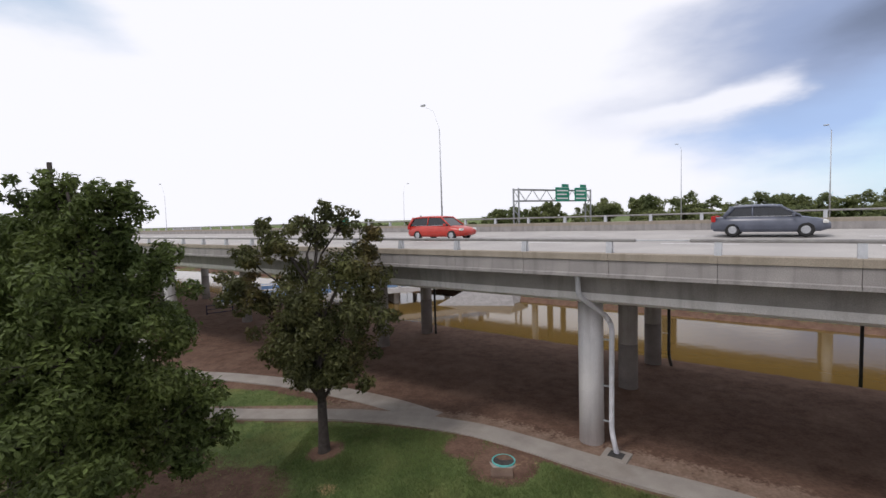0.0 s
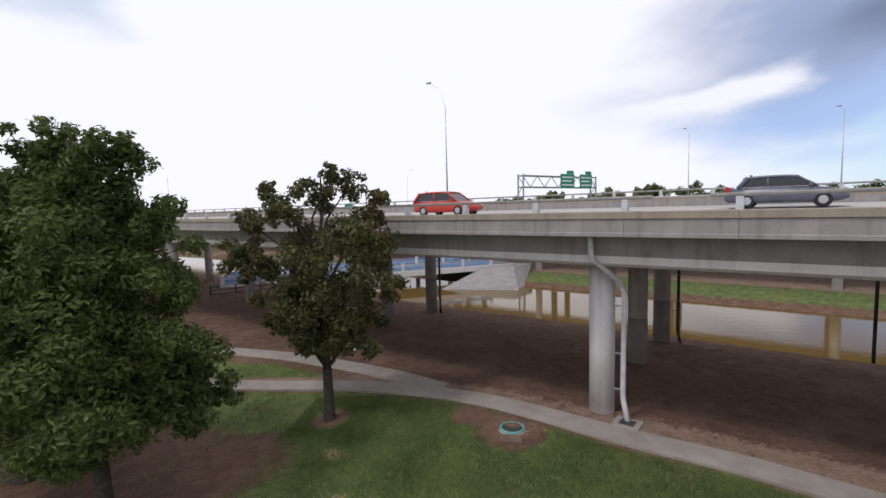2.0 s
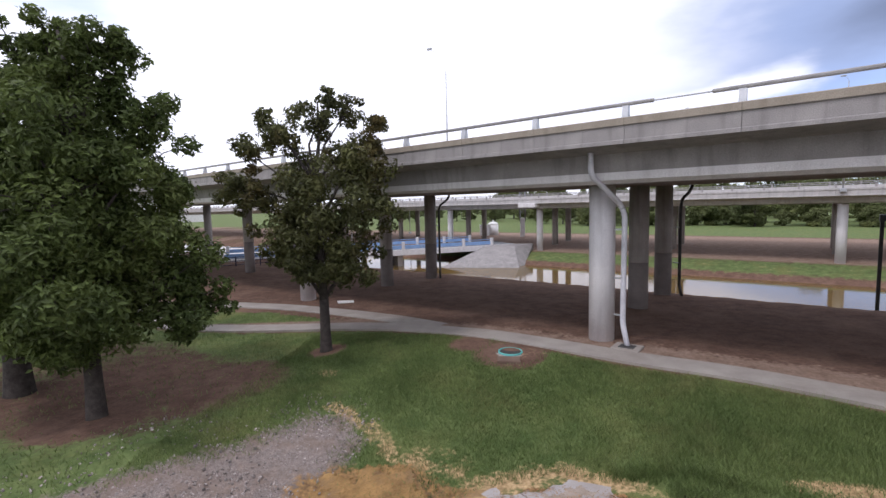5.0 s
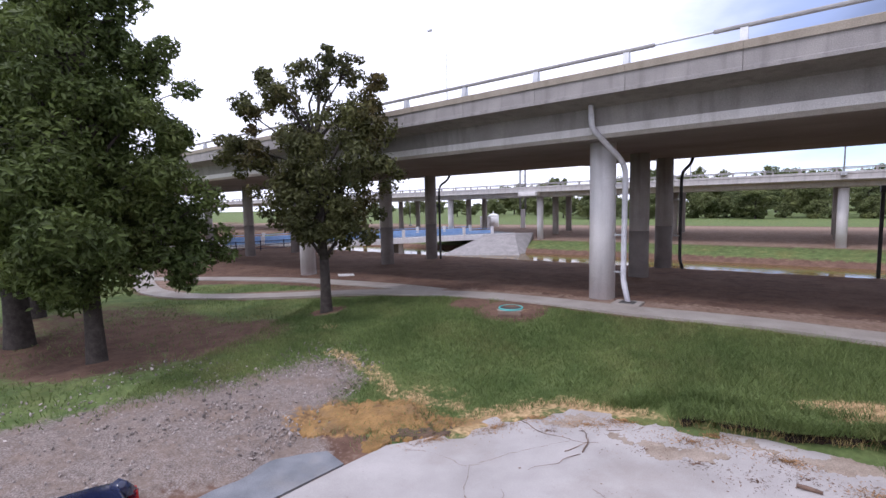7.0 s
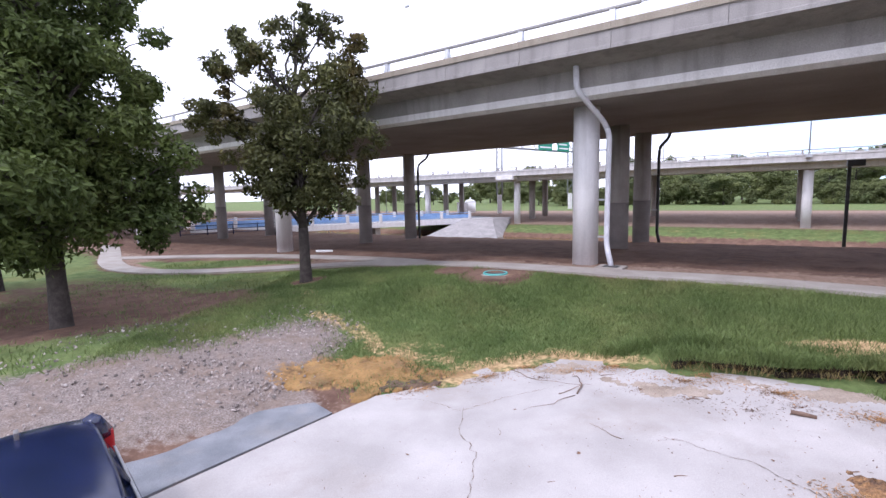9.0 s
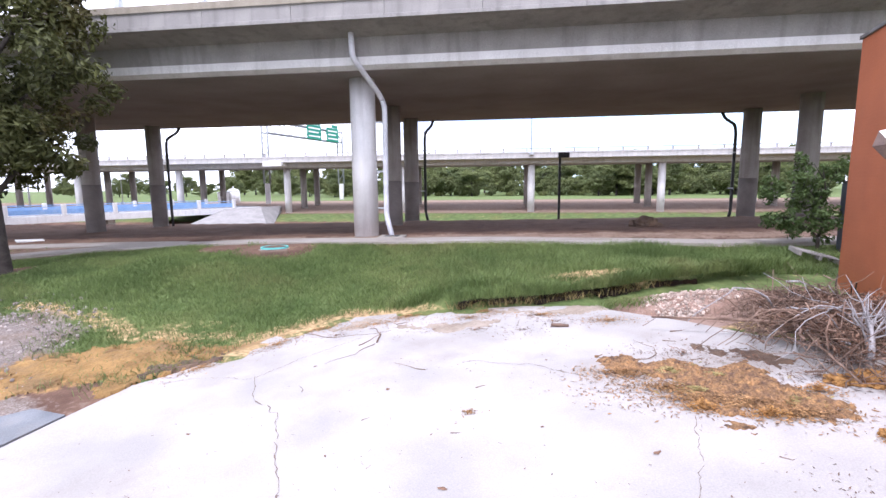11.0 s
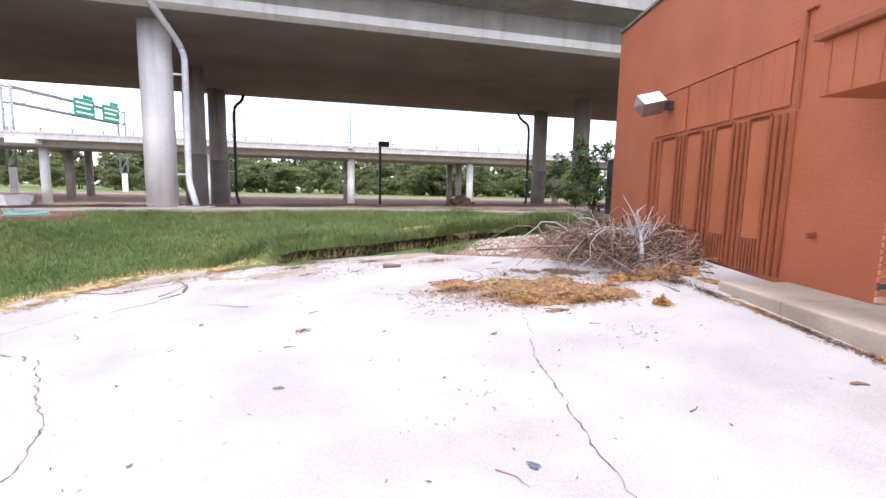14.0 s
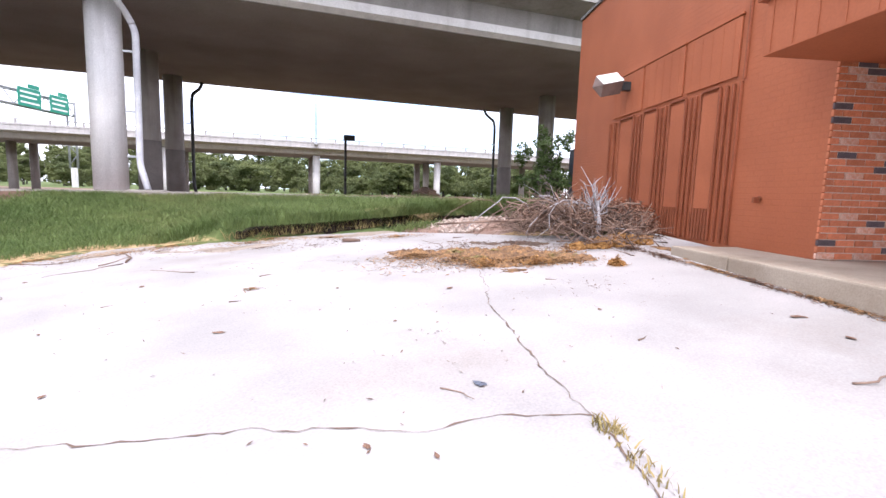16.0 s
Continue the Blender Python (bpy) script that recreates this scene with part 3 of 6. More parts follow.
def zones(x, y):
    u, v = along(x, y)
    d = poly_distance(x, y, PAD_EDGE)
    path = line_distance(x, y, FOOTPATH)
    gr = poly_distance(x, y, GRAVEL_AREA)
    fp_v = steps(u, [(-40, 1.0), (-8, 0.8), (-5, 0.7), (-1, 0.4), (3.7, 0.3), (8.2, -0.8), (13.8, -3.0), (17, -4.4), (20, -5.0), (26, -3.5), (60, 0)])
    grass = smooth01((fp_v - v) / 0.8 + 0.3)
    # between the two paths, and along the water's lip
    side = poly_distance(x, y, [(-18.5, 25.0), (-10.0, 23.6), (-5.0, 21.2), (-3.5, 20.6), (-13.5, 20.9)])
    grass = np.maximum(grass, smooth01(-side / 0.8))
    grass = np.maximum(grass, smooth01(1 - np.abs(v - 18.1) / 1.0) * 1.0)
    grass = np.maximum(grass, 0.72 * smooth01((v - 40.5) / 1.0) * smooth01((47 - v) / 2.5))
    grass = np.maximum(grass, smooth01((v - 68) / 6.0))
    grass = np.maximum(grass, smooth01((u - 60) / 20) * smooth01((14 - v) / 4))
    for cx, cy, r in ((-8.8, 12.9, 4.6), (-6.6, 13.6, 2.4), (-13.4, 14.6, 5.2), (-9.0, 11.0, 1.6), (-4.6, 16.9, 0.9), (2.3, 15.7, 1.5), (0.9, 16.8, 1.0), (3.6, 16.6, 0.9)):
        bare = 0.0 if r < 2 else 0.42
        grass = grass * (bare + (1 - bare) * smooth01((np.hypot(x - cx, y - cy) / r - 0.55) / 0.6))
    grass = grass * smooth01((poly_distance(x, y, ASPHALT_EDGE) - 0.3) / 1.0)
    near_fp = smooth01((path - 0.55) / 0.5)
    grass = grass * (0.35 + 0.65 * near_fp)
    straw = smooth01(1 - np.abs(d - 0.1) / (1.0 - 0.5 * smooth01((x - 3.6) / 1.5))) * (0.72 - 0.42 * smooth01((x - 4.2) / 1.2)) * (d > -0.9) * smooth01((x - 0.2) / 0.8)
    straw = np.maximum(straw, bare_spot(x, y))
    straw = np.maximum(straw, 0.6 * smooth01(1.1 - line_distance(x, y, [(-2.6, 12.0), (-1.2, 11.0), (-0.6, 10.3), (0.9, 9.9)]) / 0.55))
    straw = np.maximum(straw, 0.46 * smooth01(1.2 - np.hypot((x - 0.4) / 1.7, (y - 10.3) / 0.8)))
    straw = np.maximum(straw, 0.55 * smooth01(1.2 - np.hypot((x + 3.6) / 0.9, (y - 14.2) / 0.7)))
    straw = np.maximum(straw, 0.3 * smooth01(1.2 - np.hypot((x - 2.6) / 1.9, (y - 15.6) / 0.9)))
    straw = np.maximum(straw, 0.7 * smooth01(1.3 - np.hypot((x - 9.4) / 1.9, (y - 5.2) / 1.7)))
    straw = np.maximum(straw, 0.22 * smooth01((v - 40.5) / 1.0) * smooth01((46.5 - v) / 2.5))
    gravel = smooth01(-gr / 1.5 + 0.45)
    rust = 0.95 * smooth01(1.3 - np.hypot((x + 1.0) / 1.9, (y - 9.5 - 0.25 * x) / 0.85))
    rust = np.maximum(rust, 0.75 * smooth01(1.2 - np.hypot((x - 0.6) / 1.3, (y - 9.2) / 0.55)))
    pale = 1.0 * smooth01((v - 44.5) / 2.0) * smooth01((72 - v) / 5.0)
    pale = np.maximum(pale, 0.8 * smooth01(1 - np.abs(v - fp_v - 1.1) / 1.5) * (v < 8))
    return grass, straw, gravel, rust, pale


for zname, zval in zip(("z_grass", "z_straw", "z_gravel", "z_rust", "z_pale"), zones(GX, GY)):
    at = gme.attributes.new(zname, "FLOAT", "POINT")
    at.data.foreach_set("value", np.asarray(zval, np.float32).reshape(-1))
ground = tagged(new("ground", gme), "uneven ground of grass, bare brown earth and gravel", "ground", kind="structure")

bm = bmesh.new()
ws = [bm.verts.new((*place(u, v), WATER_Z)) for u, v in ((-900, 17.5), (900, 17.5), (900, 42.5), (-900, 42.5))]
bm.faces.new(ws)
water = tagged(part("water", bm, WATER), "still muddy brown river water reflecting the sky", "river", kind="structure")


# ---- yard: concrete pad in slabs, asphalt strip, footpath ----
def sheet(poly, mat, name, top, thick=0.12, cells=0.35, parent=None, label=""):
    """A slab that follows a height function, cut to a polygon."""
    bm = bmesh.new()
    f = bm.faces.new([bm.verts.new((x, y, 0)) for x, y in poly])
    for axis, lo, hi in ((0, min(p[0] for p in poly), max(p[0] for p in poly)), (1, min(p[1] for p in poly), max(p[1] for p in poly))):
        c = lo + cells
        while c < hi:
            co, no = [0, 0, 0], [0, 0, 0]
            co[axis], no[axis] = c, 1
            bmesh.ops.bisect_plane(bm, geom=bm.verts[:] + bm.edges[:] + bm.faces[:], plane_co=co, plane_no=no)
            c += cells
    ext = bmesh.ops.extrude_face_region(bm, geom=bm.faces[:])
    low = [g for g in ext["geom"] if isinstance(g, bmesh.types.BMVert)]
    for v in bm.verts:
        v.co.z = float(top(v.co.x, v.co.y))
    for v in low:
        v.co.z -= thick
    return part(name, bm, mat, parent, label)


pad = thing("yard_pad", pose(0, 0, 0), "cracked pale concrete yard slab strewn with litter", "paving", kind="structure")


def pad_top(x, y):
    return pad_height(x, y) + 0.012


# slabs split by the long joint and by the crack that crosses it
slab_w = [(-13.0, -9.0), (-2.15, 5.84), (-0.86, 7.56), (-0.27, 8.3), (0.88, 8.75), (1.6, 9.35), (3.1, 9.75), (4.4, 9.25), (5.3, 8.7), (6.4, 8.1), (7.1, 7.5),
          (7.5, 6.75), (6.7, 5.0), (5.55, 3.72), (4.38, 2.68), (3.82, 2.06), (3.42, 1.62), (3.17, 1.33), (2.95, 1.60), (2.66, 1.84), (2.53, 2.11), (2.2, 2.46), (1.86, 2.71), (1.5, 3.18), (0.2, 4.2), (-2.6, 5.2)]
slab_s = [(-13.0, -9.0), (-2.6, 5.2), (0.2, 4.2), (1.5, 3.18), (1.86, 2.71), (2.2, 2.46), (2.53, 2.11), (2.66, 1.84), (2.95, 1.60), (3.17, 1.33), (2.9, 1.03), (1.2, -0.8), (-4, -7.0), (-9, -12)]
slab_e = [(7.5, 6.75), (6.7, 5.0), (5.55, 3.72), (4.38, 2.68), (3.82, 2.06), (3.42, 1.62), (3.17, 1.33), (2.9, 1.03), (1.2, -0.8), (-4, -7.0), (-9, -12), (8.0, -12.0), (1.5, -4.2), (5.58, 0.26), (6.72, 1.36),
          (7.47, 2.08), (8.05, 1.5), (9.3, 2.75), (8.6, 3.6), (8.1, 4.6), (7.9, 5.6)]
for poly in (slab_w, slab_s, slab_e):
    sheet(poly, PAD, "slab", pad_top, 0.12, 0.6, pad)

asphalt = tagged(sheet(ASPHALT_EDGE, ASPHALT, "asphalt_strip",
                       lambda x, y: pad_height(x, y) + 0.006, 0.1, 0.6), "worn blue-grey asphalt strip beside the concrete slab", "paving", kind="structure")


def ribbon(line, width, mat, name, lift, thick, parent=None, gap=0.0):
    """A path strip draped over the ground along a line."""
    pts = [Vector((*p, 0)) for p in line]
    fine = []
    for a, b in zip(pts, pts[1:]):
        k = max(1, int((b - a).length / 0.5))
        fine += [a.lerp(b, i / k) for i in range(k)]
    fine.append(pts[-1])
    for _ in range(6):
        fine = [fine[0]] + [(fine[i - 1] + 2 * fine[i] + fine[i + 1]) / 4 for i in range(1, len(fine) - 1)] + [fine[-1]]
    bm = bmesh.new()
    rows = []
    for i, p in enumerate(fine):
        d = (fine[min(i + 1, len(fine) - 1)] - fine[max(i - 1, 0)]).normalized()
        s = Vector((d.y, -d.x, 0)) * width / 2
        z = hz(p.x, p.y) + lift
        rows.append([bm.verts.new((*(p + k * s).to_2d(), zz)) for k, zz in ((-1, z - thick), (-1, z), (1, z), (1, z - thick))])
    for a, b in zip(rows, rows[1:]):
        for k in range(3):
            bm.faces.new((a[k], a[k + 1], b[k + 1], b[k]))
    return part(name, bm, mat, parent)


tagged(ribbon(FOOTPATH, 1.12, PATHM, "footpath", 0.05, 0.2), "worn grey concrete footpath curving beside the overpass", "footpath", kind="structure")
tagged(ribbon(SIDE_PATH, 1.2, PATHM, "footpath", 0.035, 0.2), "grey concrete side path through bare earth", "footpath", kind="structure")


# ---- overpasses ----
SKEW = {(1.03, 1): -0.53, (1.03, 2): -0.53}      # the middle bent stands slightly askew

def overpass(name, m, prof, label, parapet_y, cap_top, cap_low, x0, x1, step, x_off, soffit_z, bents, col_rows, col_r, slope, far_y, cap_mat, drains=()):
    """A concrete box-girder road on round columns, with panelled parapets and a post-and-rail on top."""
    top = thing(name, m, label, "overpass", kind="structure")
    face = CONC if cap_mat is CONC_TAN else CONC_FAR_LIT
    part("girder", extrude_profile(prof, x0, x1), face, top)
    # soffit skin, coloured a little darker than the girder
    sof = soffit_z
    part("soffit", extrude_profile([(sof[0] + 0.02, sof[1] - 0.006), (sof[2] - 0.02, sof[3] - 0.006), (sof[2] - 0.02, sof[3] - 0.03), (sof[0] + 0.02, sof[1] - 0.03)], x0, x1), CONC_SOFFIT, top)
    h = cap_top - cap_low

    # parapet panel: an outer face with a drip ledge and a tan cap
    def panel_mesh(length, sgn):
        pr = [(0, 0.0), (-0.05, 0.0), (-0.05, 0.10), (0, 0.125), (0, h - 0.235), (-0.045, h - 0.21), (0.30, h - 0.21), (0.34, 0.0)]
        return extrude_profile([(sgn * y, z) for y, z in pr], 0.006, length - 0.006)

    def cap_mesh(length, sgn):
        return extrude_profile([(sgn * y, z) for y, z in [(-0.05, h - 0.208), (-0.05, h - 0.02), (-0.03, h), (0.28, h), (0.30, h - 0.02), (0.30, h - 0.208)]], 0.004, length - 0.004)

    def post_mesh(sgn):
        bm = bmesh.new()
        pr = [(sgn * 0.02, 0.0), (sgn * 0.09, 0.38), (sgn * 0.19, 0.40), (sgn * 0.25, 0.0)]
        a = [bm.verts.new((-0.085, y, z)) for y, z in pr]
        b = [bm.verts.new((0.085, y, z)) for y, z in pr]
        for i in range(4):
            bm.faces.new((a[i], a[(i + 1) % 4], b[(i + 1) % 4], b[i]))
        bm.faces.new(a)
        bm.faces.new(b[::-1])
        return bm

    n_pan = int((x1 - x0) / step)
    for sgn, y0, dz, tag in ((1, parapet_y, 0.0, "near"), (-1, far_y, slope * (far_y - parapet_y), "far")):
        first = None
        for i in range(n_pan):
            x = x0 + (x_off - x0) % step + i * step
            mat4 = pose(x, y0, cap_low + dz)
            if first is None:
                first = (part("parapet_panel", panel_mesh(step, sgn), face, top), part("parapet_cap", cap_mesh(step, sgn), cap_mat, top), part("rail_post", post_mesh(sgn), GALV if cap_mat is CONC_TAN else CONC, top))
                for ob, mm in zip(first, (mat4, mat4, pose(x, y0, cap_low + dz + h))):
                    ob.matrix_basis = mm
            else:
                child("parapet_panel", first[0].data, top, mat4)
                child("parapet_cap", first[1].data, top, mat4)
                child("rail_post", first[2].data, top, pose(x, y0, cap_low + dz + h))
        zr = cap_top + dz + 0.385
        ry = y0 + sgn * 0.13
        for xa, xb in ((x0 + 1, 3.35), (4.75, x1 - 1)):
            bm = one_box(xa, ry - 0.055, zr - 0.05, xb, ry + 0.055, zr + 0.05, 0.03)
            part("rail", bm, RAILM, top)
        part("rail_sleeve", one_box(3.35, ry - 0.04, zr - 0.02, 4.75, ry + 0.04, zr + 0.015, 0.01), GALV, top)
    # columns: the light on the front row is put into its paler colour
    col = {}
    for bx in bents:
        for k, cy in enumerate(col_rows):
            bx_ = bx + (SKEW.get((bx, k), 0.0))
            wx, wy = (m @ Vector((bx_, cy, 0))).to_2d()
            zg = hz(wx, wy) - 0.25 - m.translation.z
            zs = sof[1] + (sof[3] - sof[1]) * (cy - sof[0]) / (sof[2] - sof[0]) + 0.02
            bm = cylinder(col_r, col_r, zg, zs, 28)
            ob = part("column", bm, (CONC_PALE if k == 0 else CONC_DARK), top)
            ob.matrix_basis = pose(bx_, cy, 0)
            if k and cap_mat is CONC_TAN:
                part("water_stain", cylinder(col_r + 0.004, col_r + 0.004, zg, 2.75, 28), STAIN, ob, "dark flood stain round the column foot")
    return top


NEAR_PROF = [(-0.45, 7.30), (-0.45, 7.42), (0.0, 7.44), (16.3, 8.02), (16.8, 8.02), (16.8, 7.80), (15.9, 7.72), (15.6, 6.60), (0.95, 6.24), (0.75, 6.34), (0.65, 7.16)]
NEAR = overpass("highway_overpass", DECK, NEAR_PROF, "grey concrete highway overpass with stained box girder and steel rail", -0.5, 8.03, 7.29,
                -262.0, 168.0, 2.83, -0.24, (0.95, 6.24, 15.6, 6.60), [1.03, 19.8, 37.8, -16.6, -35.0, -53.6, -72.0, -90.0], (2.3, 9.0, 14.0), 0.45, 0.035, 16.85, CONC_TAN)
part("web_band", extrude_profile([(0.716, 6.58), (0.742, 6.34), (0.95, 6.232), (0.95, 6.222), (0.732, 6.335), (0.706, 6.58)], -262.0, 168.0), CONC_PALE, NEAR, "pale lower edge of the girder")
part("roadway", extrude_profile([(-0.1, 7.445), (16.4, 8.03), (16.4, 8.05), (-0.1, 7.465)], -262.0, 168.0), ROADM, NEAR, "pale worn concrete roadway")
for y in (4.3, 8.2, 12.1):
    zz = 7.465 + (y + 0.1) * 0.0355 + 0.004
    lane = None
    for i in range(28):
        x = -100.0 + i * 7.3
        if lane is None:
            lane = part("lane_mark", extrude_profile([(y - 0.06, zz), (y + 0.06, zz + 0.004), (y + 0.06, zz + 0.008), (y - 0.06, zz + 0.004)], 0, 3.0), WHITE, NEAR, "white lane dash")
            lane.matrix_basis = pose(x, 0, 0)
        else:
            child("lane_mark", lane.data, NEAR, pose(x, 0, 0), "white lane dash")

FAR_M = DECK @ pose(0, 44.0, 0.55)
FAR_PROF = [(0.05, 5.30), (0.05, 5.42), (0.5, 5.44), (14.3, 6.0), (14.8, 6.0), (14.8, 5.8), (13.9, 5.75), (13.6, 4.95), (1.6, 4.60), (1.4, 4.68), (1.3, 5.18)]
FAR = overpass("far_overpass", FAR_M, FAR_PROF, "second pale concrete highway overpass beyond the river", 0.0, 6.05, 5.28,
               -262.0, 168.0, 2.83, 0.6, (1.6, 4.60, 13.6, 4.95), [-71.0, -55.0, -39.0, -23.0, -6.6, 9.8, 25.7, 41.5, 57.0, 73.0], (2.4, 7.6, 12.6), 0.45, 0.038, 14.85, CONC_FAR_LIT)
part("roadway", extrude_profile([(0.4, 5.445), (14.4, 6.01), (14.4, 6.03), (0.4, 5.465)], -262.0, 168.0), ROADM, FAR, "pale worn concrete roadway")


# drain pipes of the overpass columns
def drain(name, pts, r, mat, label, brackets=()):
    t = thing(name, DECK, label, "drainpipe", "drainpipes")
    tube("pipe", pts, r, mat, t, 12)
    for p in brackets:
        part("bracket", one_box(p[0] - 0.30, p[1] - 0.02, p[2] - 0.03, p[0], p[1] + 0.02, p[2] + 0.03, 0.005), GALV, t)
    return t


def bent(pts, k=5):
    out = [Vector(pts[0])]
    for i in range(1, len(pts) - 1):
        a, b, c = Vector(pts[i - 1]), Vector(pts[i]), Vector(pts[i + 1])
        p, q = b + (a - b).normalized() * 0.22, b + (c - b).normalized() * 0.22
        out += [(1 - t) ** 2 * p + 2 * t * (1 - t) * b + t * t * q for t in [j / k for j in range(k + 1)]]
    return out + [Vector(pts[-1])]


part("gantry_bracket", one_box(-24.9, -0.55, 4.78, -22.3, 0.95, 5.33, 0.04), CONC_PALE, FAR, "concrete corbel on the far parapet")

drain("drainpipe", bent([(1.30, 0.35, 7.3), (1.30, 0.42, 6.5), (1.80, 1.75, 5.6), (1.93, 1.9, 5.25), (1.90, 1.9, 1.45), (2.15, 1.7, 0.62)]), 0.092, PIPE_W,
      "white plastic drainpipe strapped to a concrete column", [(1.86, 2.0, 4.7), (1.86, 2.0, 3.0), (1.86, 2.0, 1.7)])
for bx in (0.6, 19.8, -16.6, -35.0):
    sg = -1 if bx > 10 else 1
    zg = hz(*(DECK @ Vector((bx, 14.0, 0))).to_2d())
    drain("drainpipe", bent([(bx + sg * 1.15, 15.2, 6.75), (bx + sg * 1.05, 14.9, 6.2), (bx + sg * 0.75, 14.3, 5.75), (bx + sg * 0.72, 14.2, 5.3), (bx + sg * 0.72, 14.2, 0.9), (bx + sg * 0.9, 14.0, zg)]), 0.085, PIPE_B,
          "black drainpipe bent round a bridge column", [(bx + sg * 0.7, 14.1, 4.2), (bx + sg * 0.7, 14.1, 2.2)])

sbx, sby = (DECK @ Vector((2.15, 1.6, 0))).to_2d()
sb = thing("splash_block", pose(sbx, sby, hz(sbx, sby), 0, 0, TURN), "square concrete drain inlet at the pipe foot", "drain inlet")
part("slab", one_box(-0.45, -0.4, -0.1, 0.45, 0.4, 0.07, 0.02), PATHM, sb)
part("grate", one_box(-0.25, -0.22, 0.066, 0.25, 0.22, 0.082, 0.005), IRON, sb)
wsx, wsy = -6.6, 25.2
wb = part("white_board", one_box(-0.45, -0.2, 0.0, 0.45, 0.2, 0.05, 0.01), WHITE)
wb.matrix_basis = pose(wsx, wsy, hz(wsx, wsy) + 0.03, 8, 3, 25)
tagged(wb, "small white board lying on bare earth", "board")

# ---- low road bridge with blue railings over the river ----
bx0, by0 = place(47.0, 12.0)
bx1, by1 = place(26.5, 45.5)
b_ang = math.degrees(math.atan2(by1 - by0, bx1 - bx0))
b_len = math.hypot(bx1 - bx0, by1 - by0)
LOW = thing("road_bridge", pose(bx0, by0, -0.25, 0, 0, b_ang), "low road bridge with blue panel railings over the river", "bridge", kind="structure")
part("deck", one_box(0, 0.0, -0.45, b_len, 8.0, 0.28, 0.03), CONC_PALE, LOW)
part("roadway", one_box(0, 0.3, 0.284, b_len, 7.7, 0.30), ASPHALT, LOW)
rp = None
for side in (0.12, 7.88):
    for i in range(int(b_len / 4.4) + 1):
        x = 0.3 + i * 4.4
        if rp is None:
            rp = part("rail_post", one_box(-0.2, -0.16, 0.25, 0.2, 0.16, 1.35, 0.04), CONC_PALE, LOW)
            rp.matrix_basis = pose(x, side, 0)
        else:
            child("rail_post", rp.data, LOW, pose(x, side, 0))
        if i < int(b_len / 4.4):
            bmp = bmesh.new()
            box(bmp, x + 0.22, side - 0.03, 0.42, x + 4.18, side + 0.03, 0.90, 0.01)
            part("railing_panel", bmp, BLUE, LOW, "blue painted railing panel")
            part("handrail", one_box(x + 0.2, side - 0.04, 1.08, x + 4.2, side + 0.04, 1.16, 0.02), BLUE, LOW)
for x in (11.0, 22.0):
    part("pier", one_box(x - 0.35, 0.6, -3.6, x + 0.35, 7.4, -0.45, 0.05), CONC_DARK, LOW)
# sloping concrete abutment apron on the far bank
bm = bmesh.new()
to_low = LOW.matrix_basis.inverted()
ap = [bm.verts.new(to_low @ Vector((*place(u, v), z))) for u, v, z in ((30.5, 31.5, -2.5), (20.8, 36.4, -2.5), (24.4, 41.5, 0.05), (28.5, 40.0, -0.1), (30.5, 31.5, -3.2), (20.8, 36.4, -3.2), (24.4, 47.0, -3.2), (32.0, 45.0, -3.2), (24.4, 47.0, 0.05), (32.0, 45.0, -0.1))]
for f in ((0, 1, 2, 3), (1, 5, 6, 8, 2), (0, 3, 9, 7, 4), (4, 5, 1, 0), (2, 8, 9, 3), (8, 6, 7, 9), (4, 7, 6, 5)):
    bm.faces.new([ap[i] for i in f])
part("abutment", bm, CONC, LOW, "pale sloped concrete abutment")


def fence_run(u0, v0, u1, v1):
    (xa, ya), (xb, yb) = place(u0, v0), place(u1, v1)
    t = thing("river_fence", pose(xa, ya, hz((xa + xb) / 2, (ya + yb) / 2), 0, 0, math.degrees(math.atan2(yb - ya, xb - xa))), "dark blue steel fence by the bridge approach", "fence")
    ln = math.hypot(xb - xa, yb - ya)
    for i in range(int(ln / 2.5) + 1):
        part("post", one_box(i * 2.5 - 0.05, -0.05, -0.2, i * 2.5 + 0.05, 0.05, 1.15, 0.01), NAVY_P, t)
    for z in (0.25, 0.65, 1.05):
        part("bar", one_box(0, -0.03, z - 0.035, ln, 0.03, z + 0.035, 0.01), NAVY_P, t)


fence_run(42.0, 8.5, 38.5, 18.5)

# white domed tank with its pump box beyond the low bridge
tank = thing("storage_tank", pose(1.5, 92.0, hz(1.5, 92.0), 0, 0, 20), "white domed tank and pump box on the far lawn", "tank")
bm = cylinder(1.05, 1.05, -0.1, 2.0, 28)
part("shell", bm, WHITE, tank)
bm = bmesh.new()
bmesh.ops.create_uvsphere(bm, u_segments=28, v_segments=10, radius=1.05)
for v in bm.verts:
    v.co.z = 2.0 + max(0.0, v.co.z) * 0.55
for f in bm.faces:
    f.smooth = True
part("dome", bm, WHITE, tank)
part("vent", cylinder(0.16, 0.12, 2.5, 2.95, 14, 0.02), WHITE, tank)
part("pump_box", one_box(-2.5, -0.8, -0.1, -1.06, 0.8, 1.9, 0.06), WHITE, tank)
part("pump_box_lid", one_box(-2.58, -0.88, 1.902, -0.9, 0.88, 2.0, 0.03), GALV, tank)


